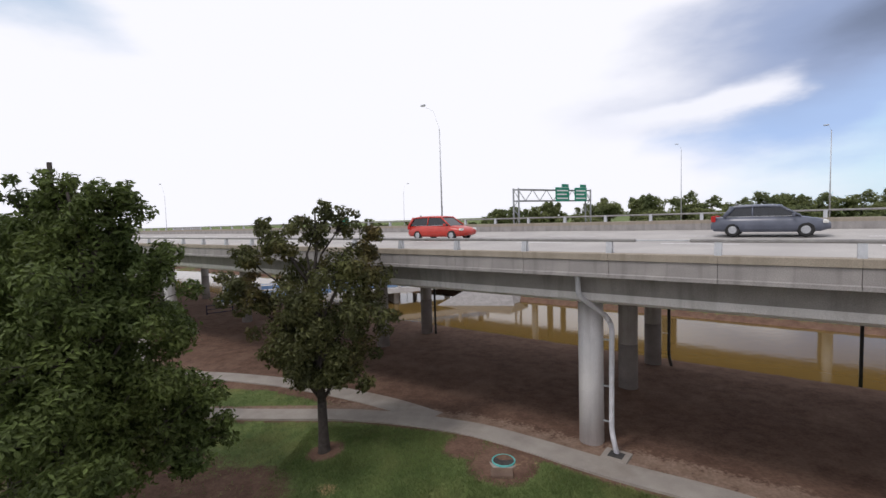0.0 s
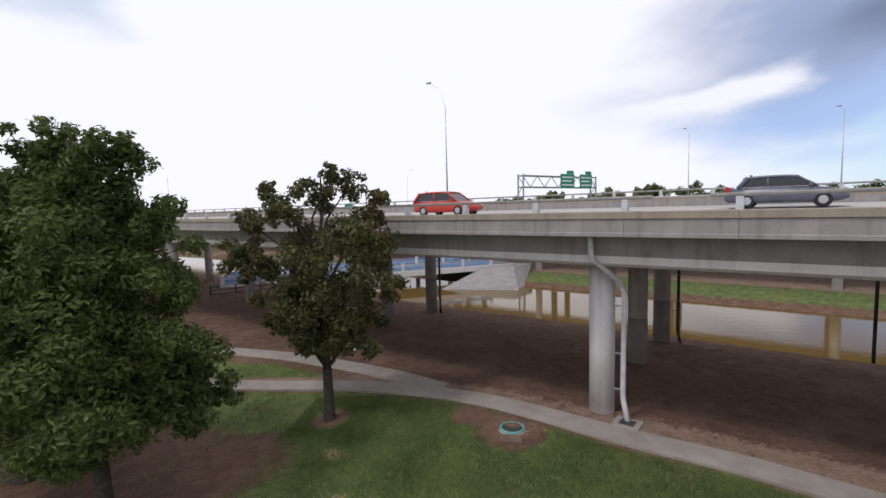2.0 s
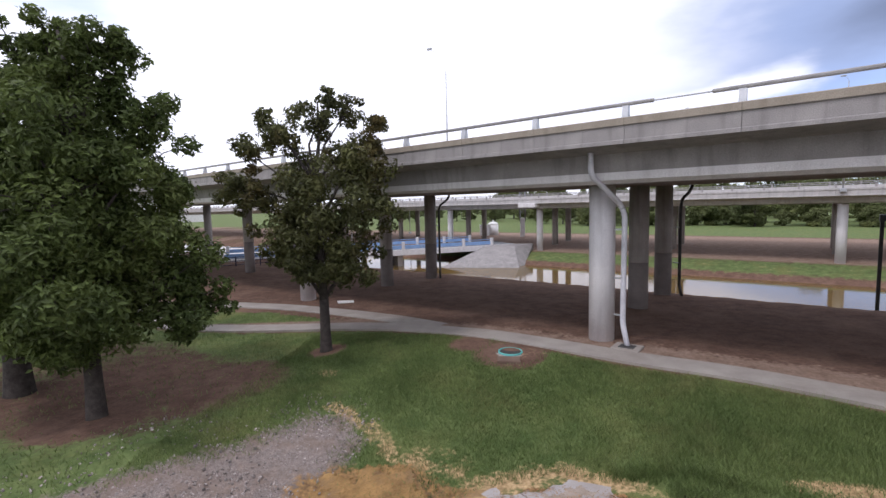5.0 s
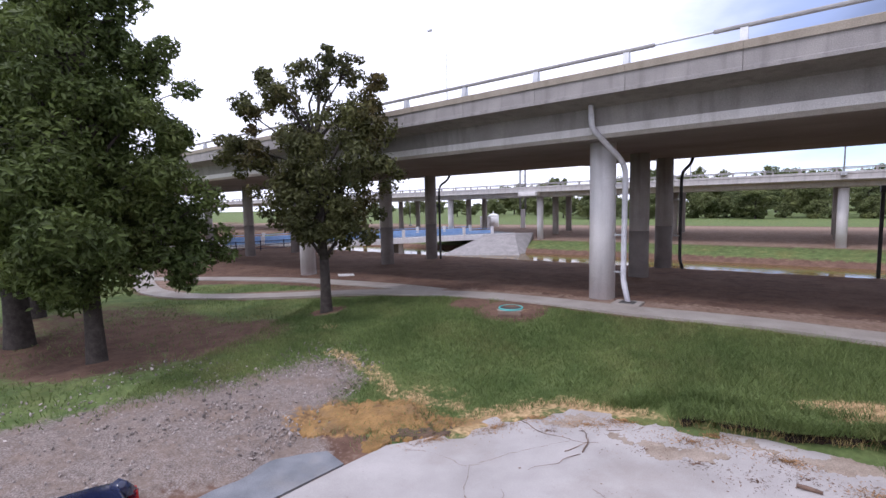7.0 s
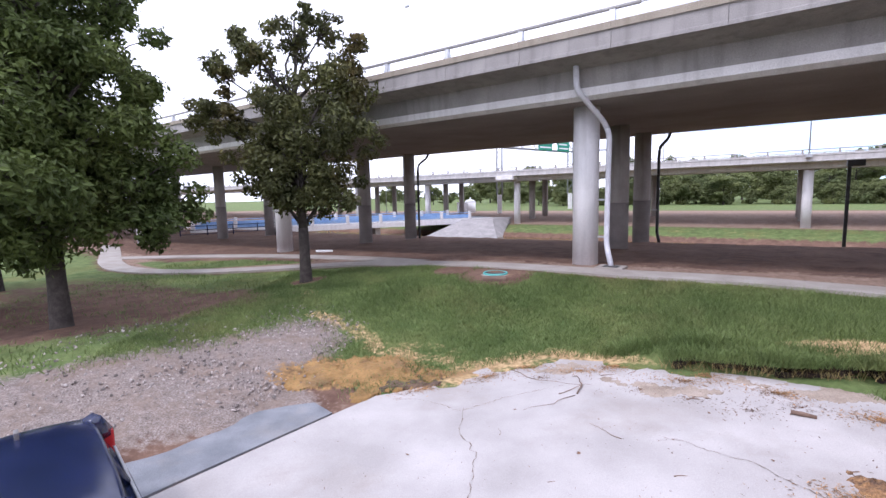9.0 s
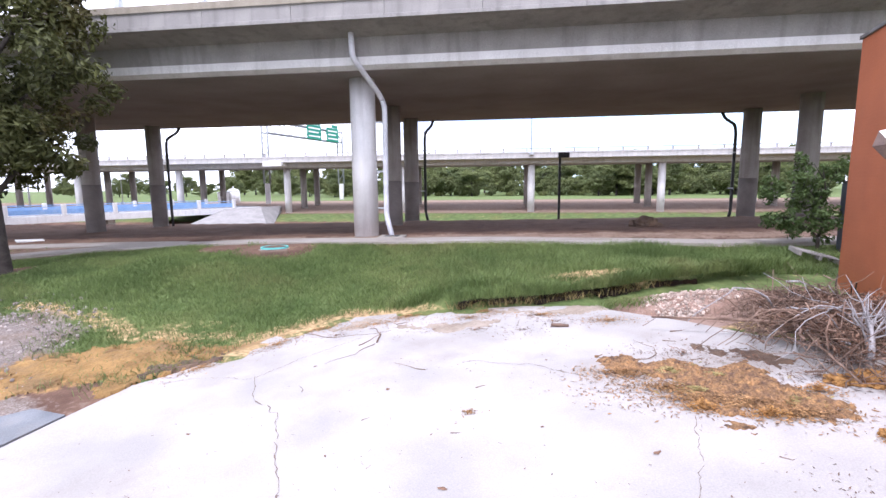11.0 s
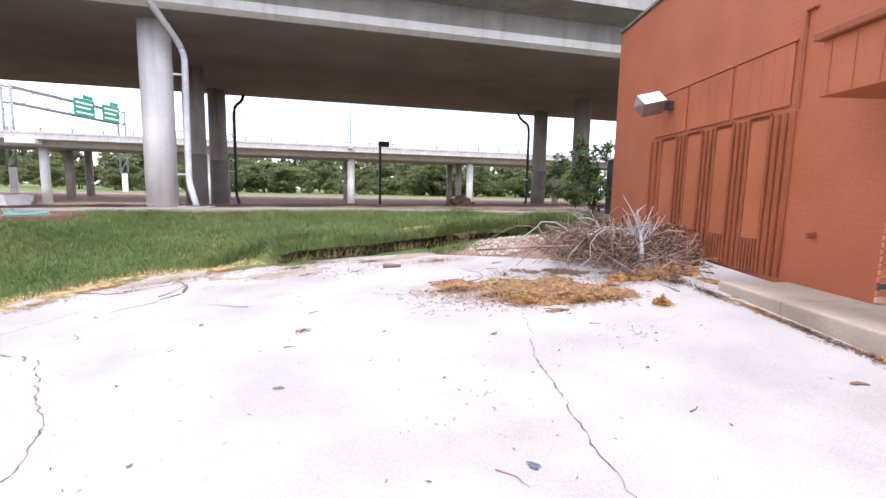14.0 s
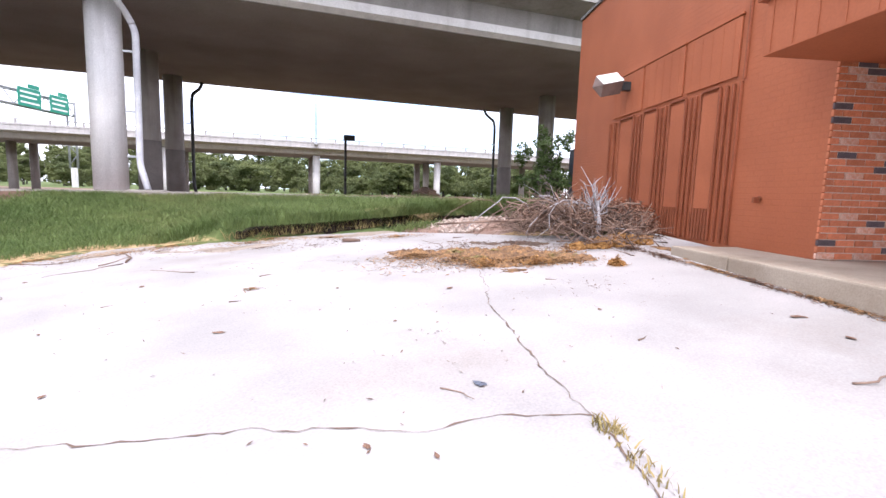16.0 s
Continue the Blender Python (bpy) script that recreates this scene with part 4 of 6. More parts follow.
# ---- sign gantry, light poles ----
def gantry(m):
    g = thing("sign_gantry", m, "steel truss gantry carrying green highway signs", "gantry")
    for x in (-8.2, 8.2):
        for y in (-0.5, 0.5):
            tube("leg", [(x, y, 0), (x, y, 8.4)], 0.13, TRUSS, g, 10)
        for k in range(6):
            z0, z1 = 0.4 + k * 1.3, 1.7 + k * 1.3
            tube("brace", [(x, -0.5 if k % 2 else 0.5, z0), (x, 0.5 if k % 2 else -0.5, z1)], 0.05, TRUSS, g, 6)
    for z in (6.6, 8.2):
        for y in (-0.4, 0.4):
            tube("chord", [(-8.2, y, z), (8.2, y, z)], 0.11, TRUSS, g, 8)
    for k in range(11):
        xa = -8.2 + k * 1.49
        tube("truss_web", [(xa, -0.4, 6.6 if k % 2 else 8.2), (xa + 1.49, -0.4, 8.2 if k % 2 else 6.6)], 0.06, TRUSS, g, 6)
    for x, w in ((-0.6, 3.2), (3.9, 3.0)):
        s = part("sign_panel", one_box(x, -0.75, 6.5, x + w, -0.68, 8.6, 0.03), SIGN, g, "green highway sign")
        part("exit_tab", one_box(x + w * 0.45, -0.75, 8.62, x + w * 0.95, -0.68, 9.1, 0.02), SIGN, s)
        for j, zz in enumerate((8.0, 7.45, 6.85)):
            part("legend_bar", one_box(x + 0.3, -0.765, zz, x + w - (0.3 + 0.35 * (j % 2)), -0.752, zz + 0.2), WHITE, s, "white unreadable lettering")
    return g


gax, gay = place(24.6, 43.6)
gbx, gby = place(20.0, 59.4)
g_dir = math.atan2(gby - gay, gbx - gax)
gx0, gy0 = 17.9 - 4.2 * math.cos(g_dir), 96.0 - 4.2 * math.sin(g_dir)
GANTRY = gantry(pose(gx0, gy0, 3.3, 0, 0, math.degrees(g_dir)))
GANTRY.scale = (1.3, 1.3, 1.3)
for side in (-8.2, 8.2):
    qx, qy = gx0 + 1.3 * side * math.cos(g_dir), gy0 + 1.3 * side * math.sin(g_dir)
    tagged(part("gantry_footing", one_box(qx - 0.4, qy - 0.4, hz(qx, qy) - 0.3, qx + 0.4, qy + 0.4, 3.32, 0.05), CONC_PALE), "square concrete footing under the gantry leg", "footing")


def light_pole(u, v, z0, h, arm):
    x, y = place(u, v)
    t = thing("street_lamp", pose(x, y, z0, 0, 0, TURN), "tall galvanised highway light pole with curved arm", "street lamp", "highway light poles")
    tube("pole", [(0, 0, 0), (0, 0, h * 0.5), (0, 0, h)], [0.075, 0.055, 0.035], GALV, t, 10)
    tube("arm", [(0, 0, h), (arm * 0.35, 0, h + abs(arm) * 0.9), (arm, 0, h + abs(arm) * 1.3)], 0.009, GALV, t, 6)
    part("luminaire", one_box(arm - 0.22, -0.1, h + abs(arm) * 1.26, arm + 0.22, 0.1, h + abs(arm) * 1.3 + 0.08, 0.03), GALV, t)
    part("base", one_box(-0.25, -0.25, 0, 0.25, 0.25, 0.35, 0.03), GALV, t)


light_pole(17.2, 17.25, 8.6, 8.2, -1.7)
light_pole(6.1, 59.3, 6.4, 11.5, -0.6)
light_pole(-9.6, 43.7, 6.2, 10.2, -0.4)
light_pole(79.0, 20.0, -0.4, 15.0, -1.5)
light_pole(62.0, 62.0, 0.0, 15.0, 1.5)

# small roadside sign far along the highway
q = place(56.0, 40.0)
t = thing("road_sign", pose(*q, -2.9, 0, 0, TURN), "green roadside sign on a post", "road sign")
tube("post", [(0, 0, 0), (0, 0, 12.6)], 0.12, GALV, t, 8)
part("panel", one_box(-1.0, -0.18, 11.0, 1.0, -0.12, 12.6, 0.02), SIGN, t)


# ---- vehicles ----
def wheel_pair(parent, x, half, r):
    for s in (-1, 1):
        bm = cylinder(r, r, -0.1, 0.1, 24, 0.03)
        w = part("wheel", bm, RUBBER, parent)
        w.matrix_basis = pose(x, s * half, r, 90)
        rim = part("rim", cylinder(r * 0.62, r * 0.55, -0.115, 0.115, 16, 0.01), GALV, w)


def car(name, m, paint, label, length=4.4, width=1.8, height=1.5, hatch=True):
    """Body lofted through cross sections, with glass, lamps and wheels. x: towards the front."""
    t = thing(name, m, label, "car", "vehicles")
    L, W, H = length, width / 2, height
    tail = 0.42 if hatch else 0.9
    # lower body stations: x, half width, bottom, top
    low = [(-L / 2, 0.80 * W, 0.38, 0.72), (-L / 2 + 0.12, 0.93 * W, 0.26, 0.92), (-L * 0.28, W, 0.22, 0.96), (0, W, 0.22, 0.95), (L * 0.26, 0.99 * W, 0.22, 0.92), (L / 2 - 0.35, 0.93 * W, 0.25, 0.80), (L / 2, 0.74 * W, 0.36, 0.62)]
    bm = bmesh.new()
    rings = []
    for x, w, z0, z1 in low:
        ring = [(-w * 0.92, z0), (-w, z0 + 0.16), (-w, z0 + (z1 - z0) * 0.62), (-w * 0.90, z1 - 0.03), (-w * 0.6, z1), (w * 0.6, z1), (w * 0.90, z1 - 0.03), (w, z0 + (z1 - z0) * 0.62), (w, z0 + 0.16), (w * 0.92, z0)]
        rings.append([bm.verts.new((x, y, z)) for y, z in ring])
    for a, b in zip(rings, rings[1:]):
        for i in range(10):
            bm.faces.new((a[i], a[(i + 1) % 10], b[(i + 1) % 10], b[i]))
    bm.faces.new(rings[0])
    bm.faces.new(rings[-1][::-1])
    for f in bm.faces:
        f.smooth = True
    part("body", bm, paint, t)
    # cabin: glass band, then roof
    xr0, xr1, xf1, xf0 = -L / 2 + 0.08 if hatch else -L * 0.38, -L / 2 + tail, L * 0.10, L * 0.27
    bm = bmesh.new()
    lo = [bm.verts.new(p) for p in ((xr0, -0.84 * W, 0.93), (xf0, -0.86 * W, 0.91), (xf0, 0.86 * W, 0.91), (xr0, 0.84 * W, 0.93))]
    hi = [bm.verts.new(p) for p in ((xr1, -0.68 * W, H - 0.05), (xf1, -0.69 * W, H - 0.05), (xf1, 0.69 * W, H - 0.05), (xr1, 0.68 * W, H - 0.05))]
    for i in range(4):
        bm.faces.new((lo[i], lo[(i + 1) % 4], hi[(i + 1) % 4], hi[i]))
    bm.faces.new(hi)
    part("window_band", bm, GLASSD, t, "dark tinted window glass")
    bm = bmesh.new()
    box(bm, xr1 - 0.20, -0.74 * W, H - 0.09, xf1 + 0.08, 0.74 * W, H, 0.04)
    bmesh.ops.subdivide_edges(bm, edges=[e for e in bm.edges if e.calc_length() > 0.4], cuts=7, use_grid_fill=True)
    for v in bm.verts:
        fx_ = (v.co.x - (xr1 + xf1) / 2) / ((xf1 - xr1) / 2 + 0.2)
        v.co.z += 0.05 * (1 - (v.co.y / (0.74 * W)) ** 2) - 0.07 * abs(fx_) ** 3
        v.co.y *= 1 - 0.10 * max(0, abs(fx_) - 0.5)
    for f in bm.faces:
        f.smooth = True
    part("roof", bm, paint, t)
    for s in (-1, 1):
        for x_lo, x_hi, w in ((xf0, xf1, 0.05), (-0.15 * L + 0.1, -0.15 * L + 0.1, 0.04), (xr0, xr1, 0.10)):
            vs, fs = tube_geo([(x_lo, s * 0.865 * W, 0.92), (x_hi, s * 0.70 * W, H - 0.05)], w, 6)
            child("pillar", mesh_of("pillar", vs, fs, paint, True), t)
        part("headlight", one_box(L / 2 - 0.28, s * 0.80 * W - 0.14, 0.60, L / 2 - 0.08, s * 0.80 * W + 0.14, 0.74, 0.03), LENS, t, "clear headlight")
        part("tail_lamp", one_box(-L / 2 + 0.01, s * 0.84 * W - 0.10, 0.70, -L / 2 + 0.20, s * 0.84 * W + 0.10, 1.0, 0.03), TAIL, t, "red tail lamp")
        part("mirror", one_box(L * 0.20, s * (W + 0.08) - 0.08, 0.92, L * 0.20 + 0.12, s * (W + 0.08) + 0.08, 1.06, 0.03), paint, t)
        part("window_trim", one_box(-L * 0.36, s * 0.895 * W - 0.012, 0.925, L * 0.22, s * 0.895 * W + 0.012, 0.95, 0.004), GALV, t, "chrome window trim")
    part("bumper", one_box(-L / 2 - 0.03, -0.82 * W, 0.34, -L / 2 + 0.2, 0.82 * W, 0.60, 0.05), paint, t)
    part("antenna", one_box(xr1 + 0.02, -0.02, H + 0.02, xr1 + 0.14, 0.02, H + 0.10, 0.01), TRIM, t)
    for x in (-L * 0.30, L * 0.31):
        wheel_pair(t, x, W - 0.10, 0.32)
    return t


def on_deck(u, v, yaw):
    z = 7.475 + (v + 0.1) * 0.0355
    x, y = place(u, v)
    return pose(x, y, z, 0, 0, TURN + yaw)


car("parked_hatchback", pose(-2.02, 3.34, hz(-2.02, 3.34) + 0.055, 0, 0, -43), NAVY_P, "dark navy hatchback parked on the concrete yard", 3.9, 1.74, 1.30)
car("red_suv", on_deck(11.41, 9.6, 0), RED_P, "red hatchback driving on the overpass roadway", 4.5, 1.8, 1.52)
car("slate_sedan", on_deck(-6.0, 12.2, 0), GREY_P, "slate grey sedan driving on the overpass roadway", 4.5, 1.85, 1.45, False)


# ---- utility pole with box near the water, and others ----
lp = thing("lamp_post", pose(22.0, 26.7, hz(21.8, 26.9), 0, 0, TURN), "black metal post with a box-shaped lamp head", "lamp post")
part("pole", one_box(-0.08, -0.08, -0.1, 0.08, 0.08, 4.6 - hz(21.8, 26.9), 0.01), BLACK, lp)
part("lamp_head", one_box(-0.12, -0.25, 4.35 - hz(21.8, 26.9), 0.62, 0.25, 4.7 - hz(21.8, 26.9), 0.03), BLACK, lp)
ly = thing("utility_pole", pose(-20.0, 21.0, hz(-20.0, 21.0)), "weathered wooden utility pole behind the trees", "utility pole")
tube("pole", [(0, 0, -0.2), (0.15, 0, 6), (0.3, 0, 12.6)], [0.17, 0.14, 0.11], BARK, ly, 10)

# ---- manhole ----
mh = thing("manhole", pose(2.34, 15.75, hz(2.34, 15.75) - 0.10), "cast iron manhole with a teal-painted rim on concrete", "manhole")
part("collar", cylinder(0.58, 0.52, -0.1, 0.09, 28, 0.02), PATHM, mh, "rough concrete collar")
bm = bmesh.new()
for r0, r1, z in ((0.40, 0.40, 0.0),):
    ring = []
    for k in range(32):
        a = 2 * math.pi * k / 32
        ring.append([bm.verts.new((r * math.cos(a), r * math.sin(a), zz)) for r, zz in ((0.42, 0.06), (0.42, 0.13), (0.41, 0.145), (0.375, 0.145), (0.365, 0.13), (0.365, 0.06))])
    for k in range(32):
        a, b = ring[k], ring[(k + 1) % 32]
        for j in range(5):
            bm.faces.new((a[j], b[j], b[j + 1], a[j + 1]))
part("rim", bm, TEAL, mh, "teal painted rim")
part("cover", cylinder(0.367, 0.367, 0.08, 0.125, 28, 0.01), IRON, mh)
part("spill_slab", one_box(-0.45, -0.95, -0.08, 0.30, -0.45, 0.105, 0.03), DIRTM, mh, "broken concrete lump")


# ---- orange building ----
WALL_A = math.degrees(math.atan2(0.699, 0.715))
BLD = thing("painted_building", pose(8.27, 1.65, 0, 0, 0, WALL_A), "orange painted brick building with timber panels and flat roof", "building", kind="structure")
# local x runs along the wall to its far corner, local y into the yard
FARX, ENDX, TOPZ = 5.66, -1.37, 5.12


def painted_brick():
    """Painted brickwork: the joints show as shallow relief."""
    m = material("painted_brickwork", (0.35, 0.102, 0.042), (0.43, 0.130, 0.054), 0.9, 0.65, 0.0, 40, c=(0.30, 0.09, 0.038), stain=0.7, grain=0.08)
    n, l = m.node_tree.nodes, m.node_tree.links
    tc = n.new("ShaderNodeTexCoord")
    mp = n.new("ShaderNodeMapping")
    mp.inputs["Rotation"].default_value = (radians(90), 0, 0)
    br = n.new("ShaderNodeTexBrick")
    br.inputs["Scale"].default_value = 1.0
    br.inputs["Brick Width"].default_value, br.inputs["Row Height"].default_value, br.inputs["Mortar Size"].default_value = 0.21, 0.068, 0.006
    l.new(tc.outputs["Object"], mp.inputs[0])
    l.new(mp.outputs[0], br.inputs["Vector"])
    bp = n.new("ShaderNodeBump")
    bp.inputs["Strength"].default_value, bp.inputs["Distance"].default_value = 0.85, 0.009
    bp.invert = True
    l.new(br.outputs["Fac"], bp.inputs["Height"])
    l.new(bp.outputs[0], n["Principled BSDF"].inputs["Normal"])
    return m


PBRICK = painted_brick()
part("front_wall", one_box(ENDX, -0.25, -0.1, FARX, 0.0, TOPZ), PBRICK, BLD)
part("far_wall", one_box(FARX - 0.25, -9.0, -0.1, FARX, -0.252, TOPZ), PBRICK, BLD)
part("entry_wall", one_box(ENDX - 6.0, -2.2, 0.0, ENDX - 0.02, -2.0, TOPZ), PBRICK, BLD)
part("upper_wall", one_box(ENDX - 6.0, -0.25, 2.85, ENDX - 0.002, -0.01, TOPZ), PBRICK, BLD)
part("roof", one_box(ENDX - 6.0, -9.0, TOPZ - 0.2, FARX - 0.26, -0.26, TOPZ - 0.02), TRIM, BLD)
part("back_wall", one_box(ENDX - 6.0, -9.2, 0.0, FARX, -9.01, TOPZ), PBRICK, BLD)
part("roof_edge", one_box(ENDX - 6.0, -0.27, TOPZ + 0.002, FARX + 0.03, 0.04, TOPZ + 0.07, 0.008), TRIM, BLD, "dark metal roof edge")
# quoin teeth on the far corner
for i in range(9):
    z = 1.0 + i * 0.46
    part("corner_tooth", one_box(FARX + 0.002, -0.22, z, FARX + 0.035, -0.02, z + 0.068, 0.006), PBRICK, BLD)
# timber bays: panels, slat groups, dark head strips that stand for shadow lines
bay = [(3.62, 3.20), (2.66, 2.30), (1.86, 1.48), (1.06, 0.70), (0.30, -0.08)]
for i, (a, b) in enumerate(bay):
    k = 4 if i else 3
    for j in range(k):
        x = a + (b - a) * j / (k - 1)
        part("slat", one_box(x - 0.015, 0.004, 0.36, x + 0.015, 0.042, 2.40, 0.005), PAINT_D, BLD)
for (a0, b0), (a1, b1) in zip(bay, bay[1:]):
    xa, xb = b0 - 0.035, a1 + 0.035
    part("panel", one_box(xb, 0.004, 0.80, xa, 0.03, 2.36, 0.006), PAINT, BLD)
    part("head_shadow_trim", one_box(xb - 0.02, 0.004, 2.405, xa + 0.02, 0.05, 2.435, 0.006), PAINT_D, BLD)
for xa, xb in ((1.45, 1.09), (0.67, 0.33), (2.27, 1.90)):
    k = 5
    for j in range(k):
        x = xa + (xb - xa) * (j + 0.5) / k
        part("short_slat", one_box(x - 0.016, 0.004, 0.36, x + 0.016, 0.042, 0.80, 0.005), PAINT_D, BLD)
for xa, xb in ((3.55, 2.42), (2.32, 1.20), (1.10, 0.02)):
    part("fascia_panel", one_box(xb, 0.004, 2.48, xa, 0.028, 3.22, 0.006), PAINT, BLD)
    part("fascia_trim", one_box(xb - 0.03, 0.004, 3.23, xa + 0.03, 0.04, 3.255, 0.006), PAINT, BLD)
    for j in range(5):
        x = xa + (xb - xa) * (j + 0.5) / 5
        part("batten", one_box(x - 0.005, 0.029, 2.50, x + 0.005, 0.0325, 3.20, 0.001), PAINT, BLD)
part("corner_trim", one_box(-0.13, 0.004, 2.42, -0.10, 0.035, 3.52, 0.006), PAINT_D, BLD)
part("corner_trim", one_box(-0.26, 0.004, 3.523, -0.10, 0.04, 3.55, 0.006), PAINT_D, BLD)
tp = thing("wall_tap", BLD.matrix_basis @ pose(-0.56, 0, 0.95), "small orange painted wall tap", "tap")
part("flange", cylinder(0.035, 0.035, 0, 0.02, 12, 0.004), PAINT_D, tp).matrix_basis = pose(0, 0.004, 0, -90)
part("spout", one_box(-0.02, 0.02, -0.05, 0.02, 0.09, 0.02, 0.01), PAINT_D, tp)

# awning over the recessed entry
aw = part("awning", one_box(-7.0, -0.02, 2.28, ENDX - 0.03, 0.82, 2.78, 0.01), PAINT, BLD, "boarded orange awning")
part("awning_cap", one_box(-7.05, 0.0, 2.782, ENDX + 0.03, 0.88, 2.86, 0.015), PAINT_D, aw)
for i in range(22):
    x = ENDX - 0.12 - i * 0.25
    part("awning_batten", one_box(x - 0.008, 0.822, 2.30, x + 0.008, 0.829, 2.77, 0.003), PAINT, aw)
for i in range(3):
    part("awning_batten", one_box(ENDX - 0.028, 0.15 + i * 0.25, 2.30, ENDX - 0.022, 0.166 + i * 0.25, 2.77, 0.002), PAINT, aw)

part("awning_soffit", one_box(-7.0, -2.0, 2.283, ENDX - 0.04, -0.022, 2.34), PAINT, aw)

# raised walk with kerb along the wall
for a, b in ((-0.29, -1.30), (-1.31, -3.0), (-3.01, -6.0)):
    part("walk_slab", one_box(b, 0.004, -0.1, a, 0.88, 0.345, 0.02), WALKM, BLD, "raised tan concrete walk slab")
part("entry_floor", one_box(-7.0, -2.0, -0.1, ENDX - 0.005, 0.002, 0.34), WALKM, BLD)

# wall lamp
wl_ = thing("wall_lamp", BLD.matrix_basis @ pose(2.9, 0, 3.07), "boxy bronze flood lamp with a pale lid on the wall", "wall lamp")
BRONZE = material("bronze_housing", (0.10, 0.065, 0.055), (0.17, 0.115, 0.095), 4.0, 0.45, 0.05, 60, metal=0.3)
part("mount", one_box(-0.05, 0.002, -0.16, 0.07, 0.16, 0.0, 0.015), BLACK, wl_)
LID = [(0.15, 0.63, 0.11), (0.15, 0.23, 0.20), (-0.10, 0.19, 0.00), (-0.10, 0.58, -0.09)]
BASE = [(0.10, 0.71, -0.11), (-0.05, 0.60, -0.31), (-0.05, 0.23, -0.23)]
bm = bmesh.new()
for p in LID + BASE:
    bm.verts.new(p)
bmesh.ops.convex_hull(bm, input=bm.verts[:])
part("housing", bm, BRONZE, wl_)
bm = bmesh.new()
bm.faces.new([bm.verts.new(p) for p in LID])
bm.normal_update()
if bm.faces[:][0].normal.x > 0:
    bmesh.ops.reverse_faces(bm, faces=bm.faces[:])
for v in bm.verts:
    v.co += Vector((-0.006, 0, 0.004))
bmesh.ops.solidify(bm, geom=bm.faces[:], thickness=0.004)
part("lid", bm, WHITE, wl_, "pale painted metal lid")

# ---- trees ----
def leaf_cloud(name, centres, radii, count, size, mat, seed, shell=0.55, flat=0.8):
    """Many small pointed leaves, gathered in clumps round limb ends."""
    rng = np.random.default_rng(seed)
    centres, radii = np.array(centres, float), np.array(radii, float)
    w = radii ** 2
    pick = rng.choice(len(centres), count, p=w / w.sum())
    d = rng.normal(size=(count, 3))
    d /= np.linalg.norm(d, axis=1)[:, None]
    r = radii[pick] * (shell + (1 - shell) * rng.random(count) ** 0.6) * (0.55 + 0.45 * rng.random(count))
    p = centres[pick] + d * r[:, None] * np.array([1, 1, flat])
    nrm = d + rng.normal(scale=0.7, size=(count, 3)) + np.array([0, 0, 0.5])
    nrm /= np.linalg.norm(nrm, axis=1)[:, None]
    a = np.cross(nrm, rng.normal(size=(count, 3)))
    a /= np.linalg.norm(a, axis=1)[:, None]
    b = np.cross(nrm, a)
    s = size * (0.6 + 0.8 * rng.random(count))[:, None]
    fold = nrm * s * 0.18
    v = np.stack([p - a * s, p - b * s * 0.42 + fold, p + a * s, p + b * s * 0.42 + fold], 1).reshape(-1, 3)
    k = np.arange(count)[:, None] * 4
    f = np.concatenate([k + [0, 1, 2], k + [0, 2, 3]], 1).reshape(-1, 3)
    return mesh_of(name, v.tolist(), f.tolist(), mat)


def limb_paths(rng, start, direction, length, radius, depth, out, tips):
    pts = [Vector(start)]
    d = Vector(direction).normalized()
    n = 5
    for i in range(n):
        d = (d + Vector(rng.normal(scale=0.16, size=3)) + Vector((0, 0, 0.06))).normalized()
        pts.append(pts[-1] + d * length / n)
    out.append((pts, [radius * (1 - 0.13 * i) for i in range(n + 1)]))
    if depth == 0:
        tips.append((pts[-1], length))
        return
    for k in range(3 if depth > 1 else 4):
        i = int(rng.integers(2, n + 1))
        a = rng.random() * 2 * math.pi
        side = Vector((math.cos(a), math.sin(a), 0.25 + 0.5 * rng.random()))
        limb_paths(rng, pts[i], d * 0.5 + side, length * (0.55 + 0.2 * rng.random()), radius * 0.5, depth - 1, out, tips)
    tips.append((pts[-1], length * 0.7))


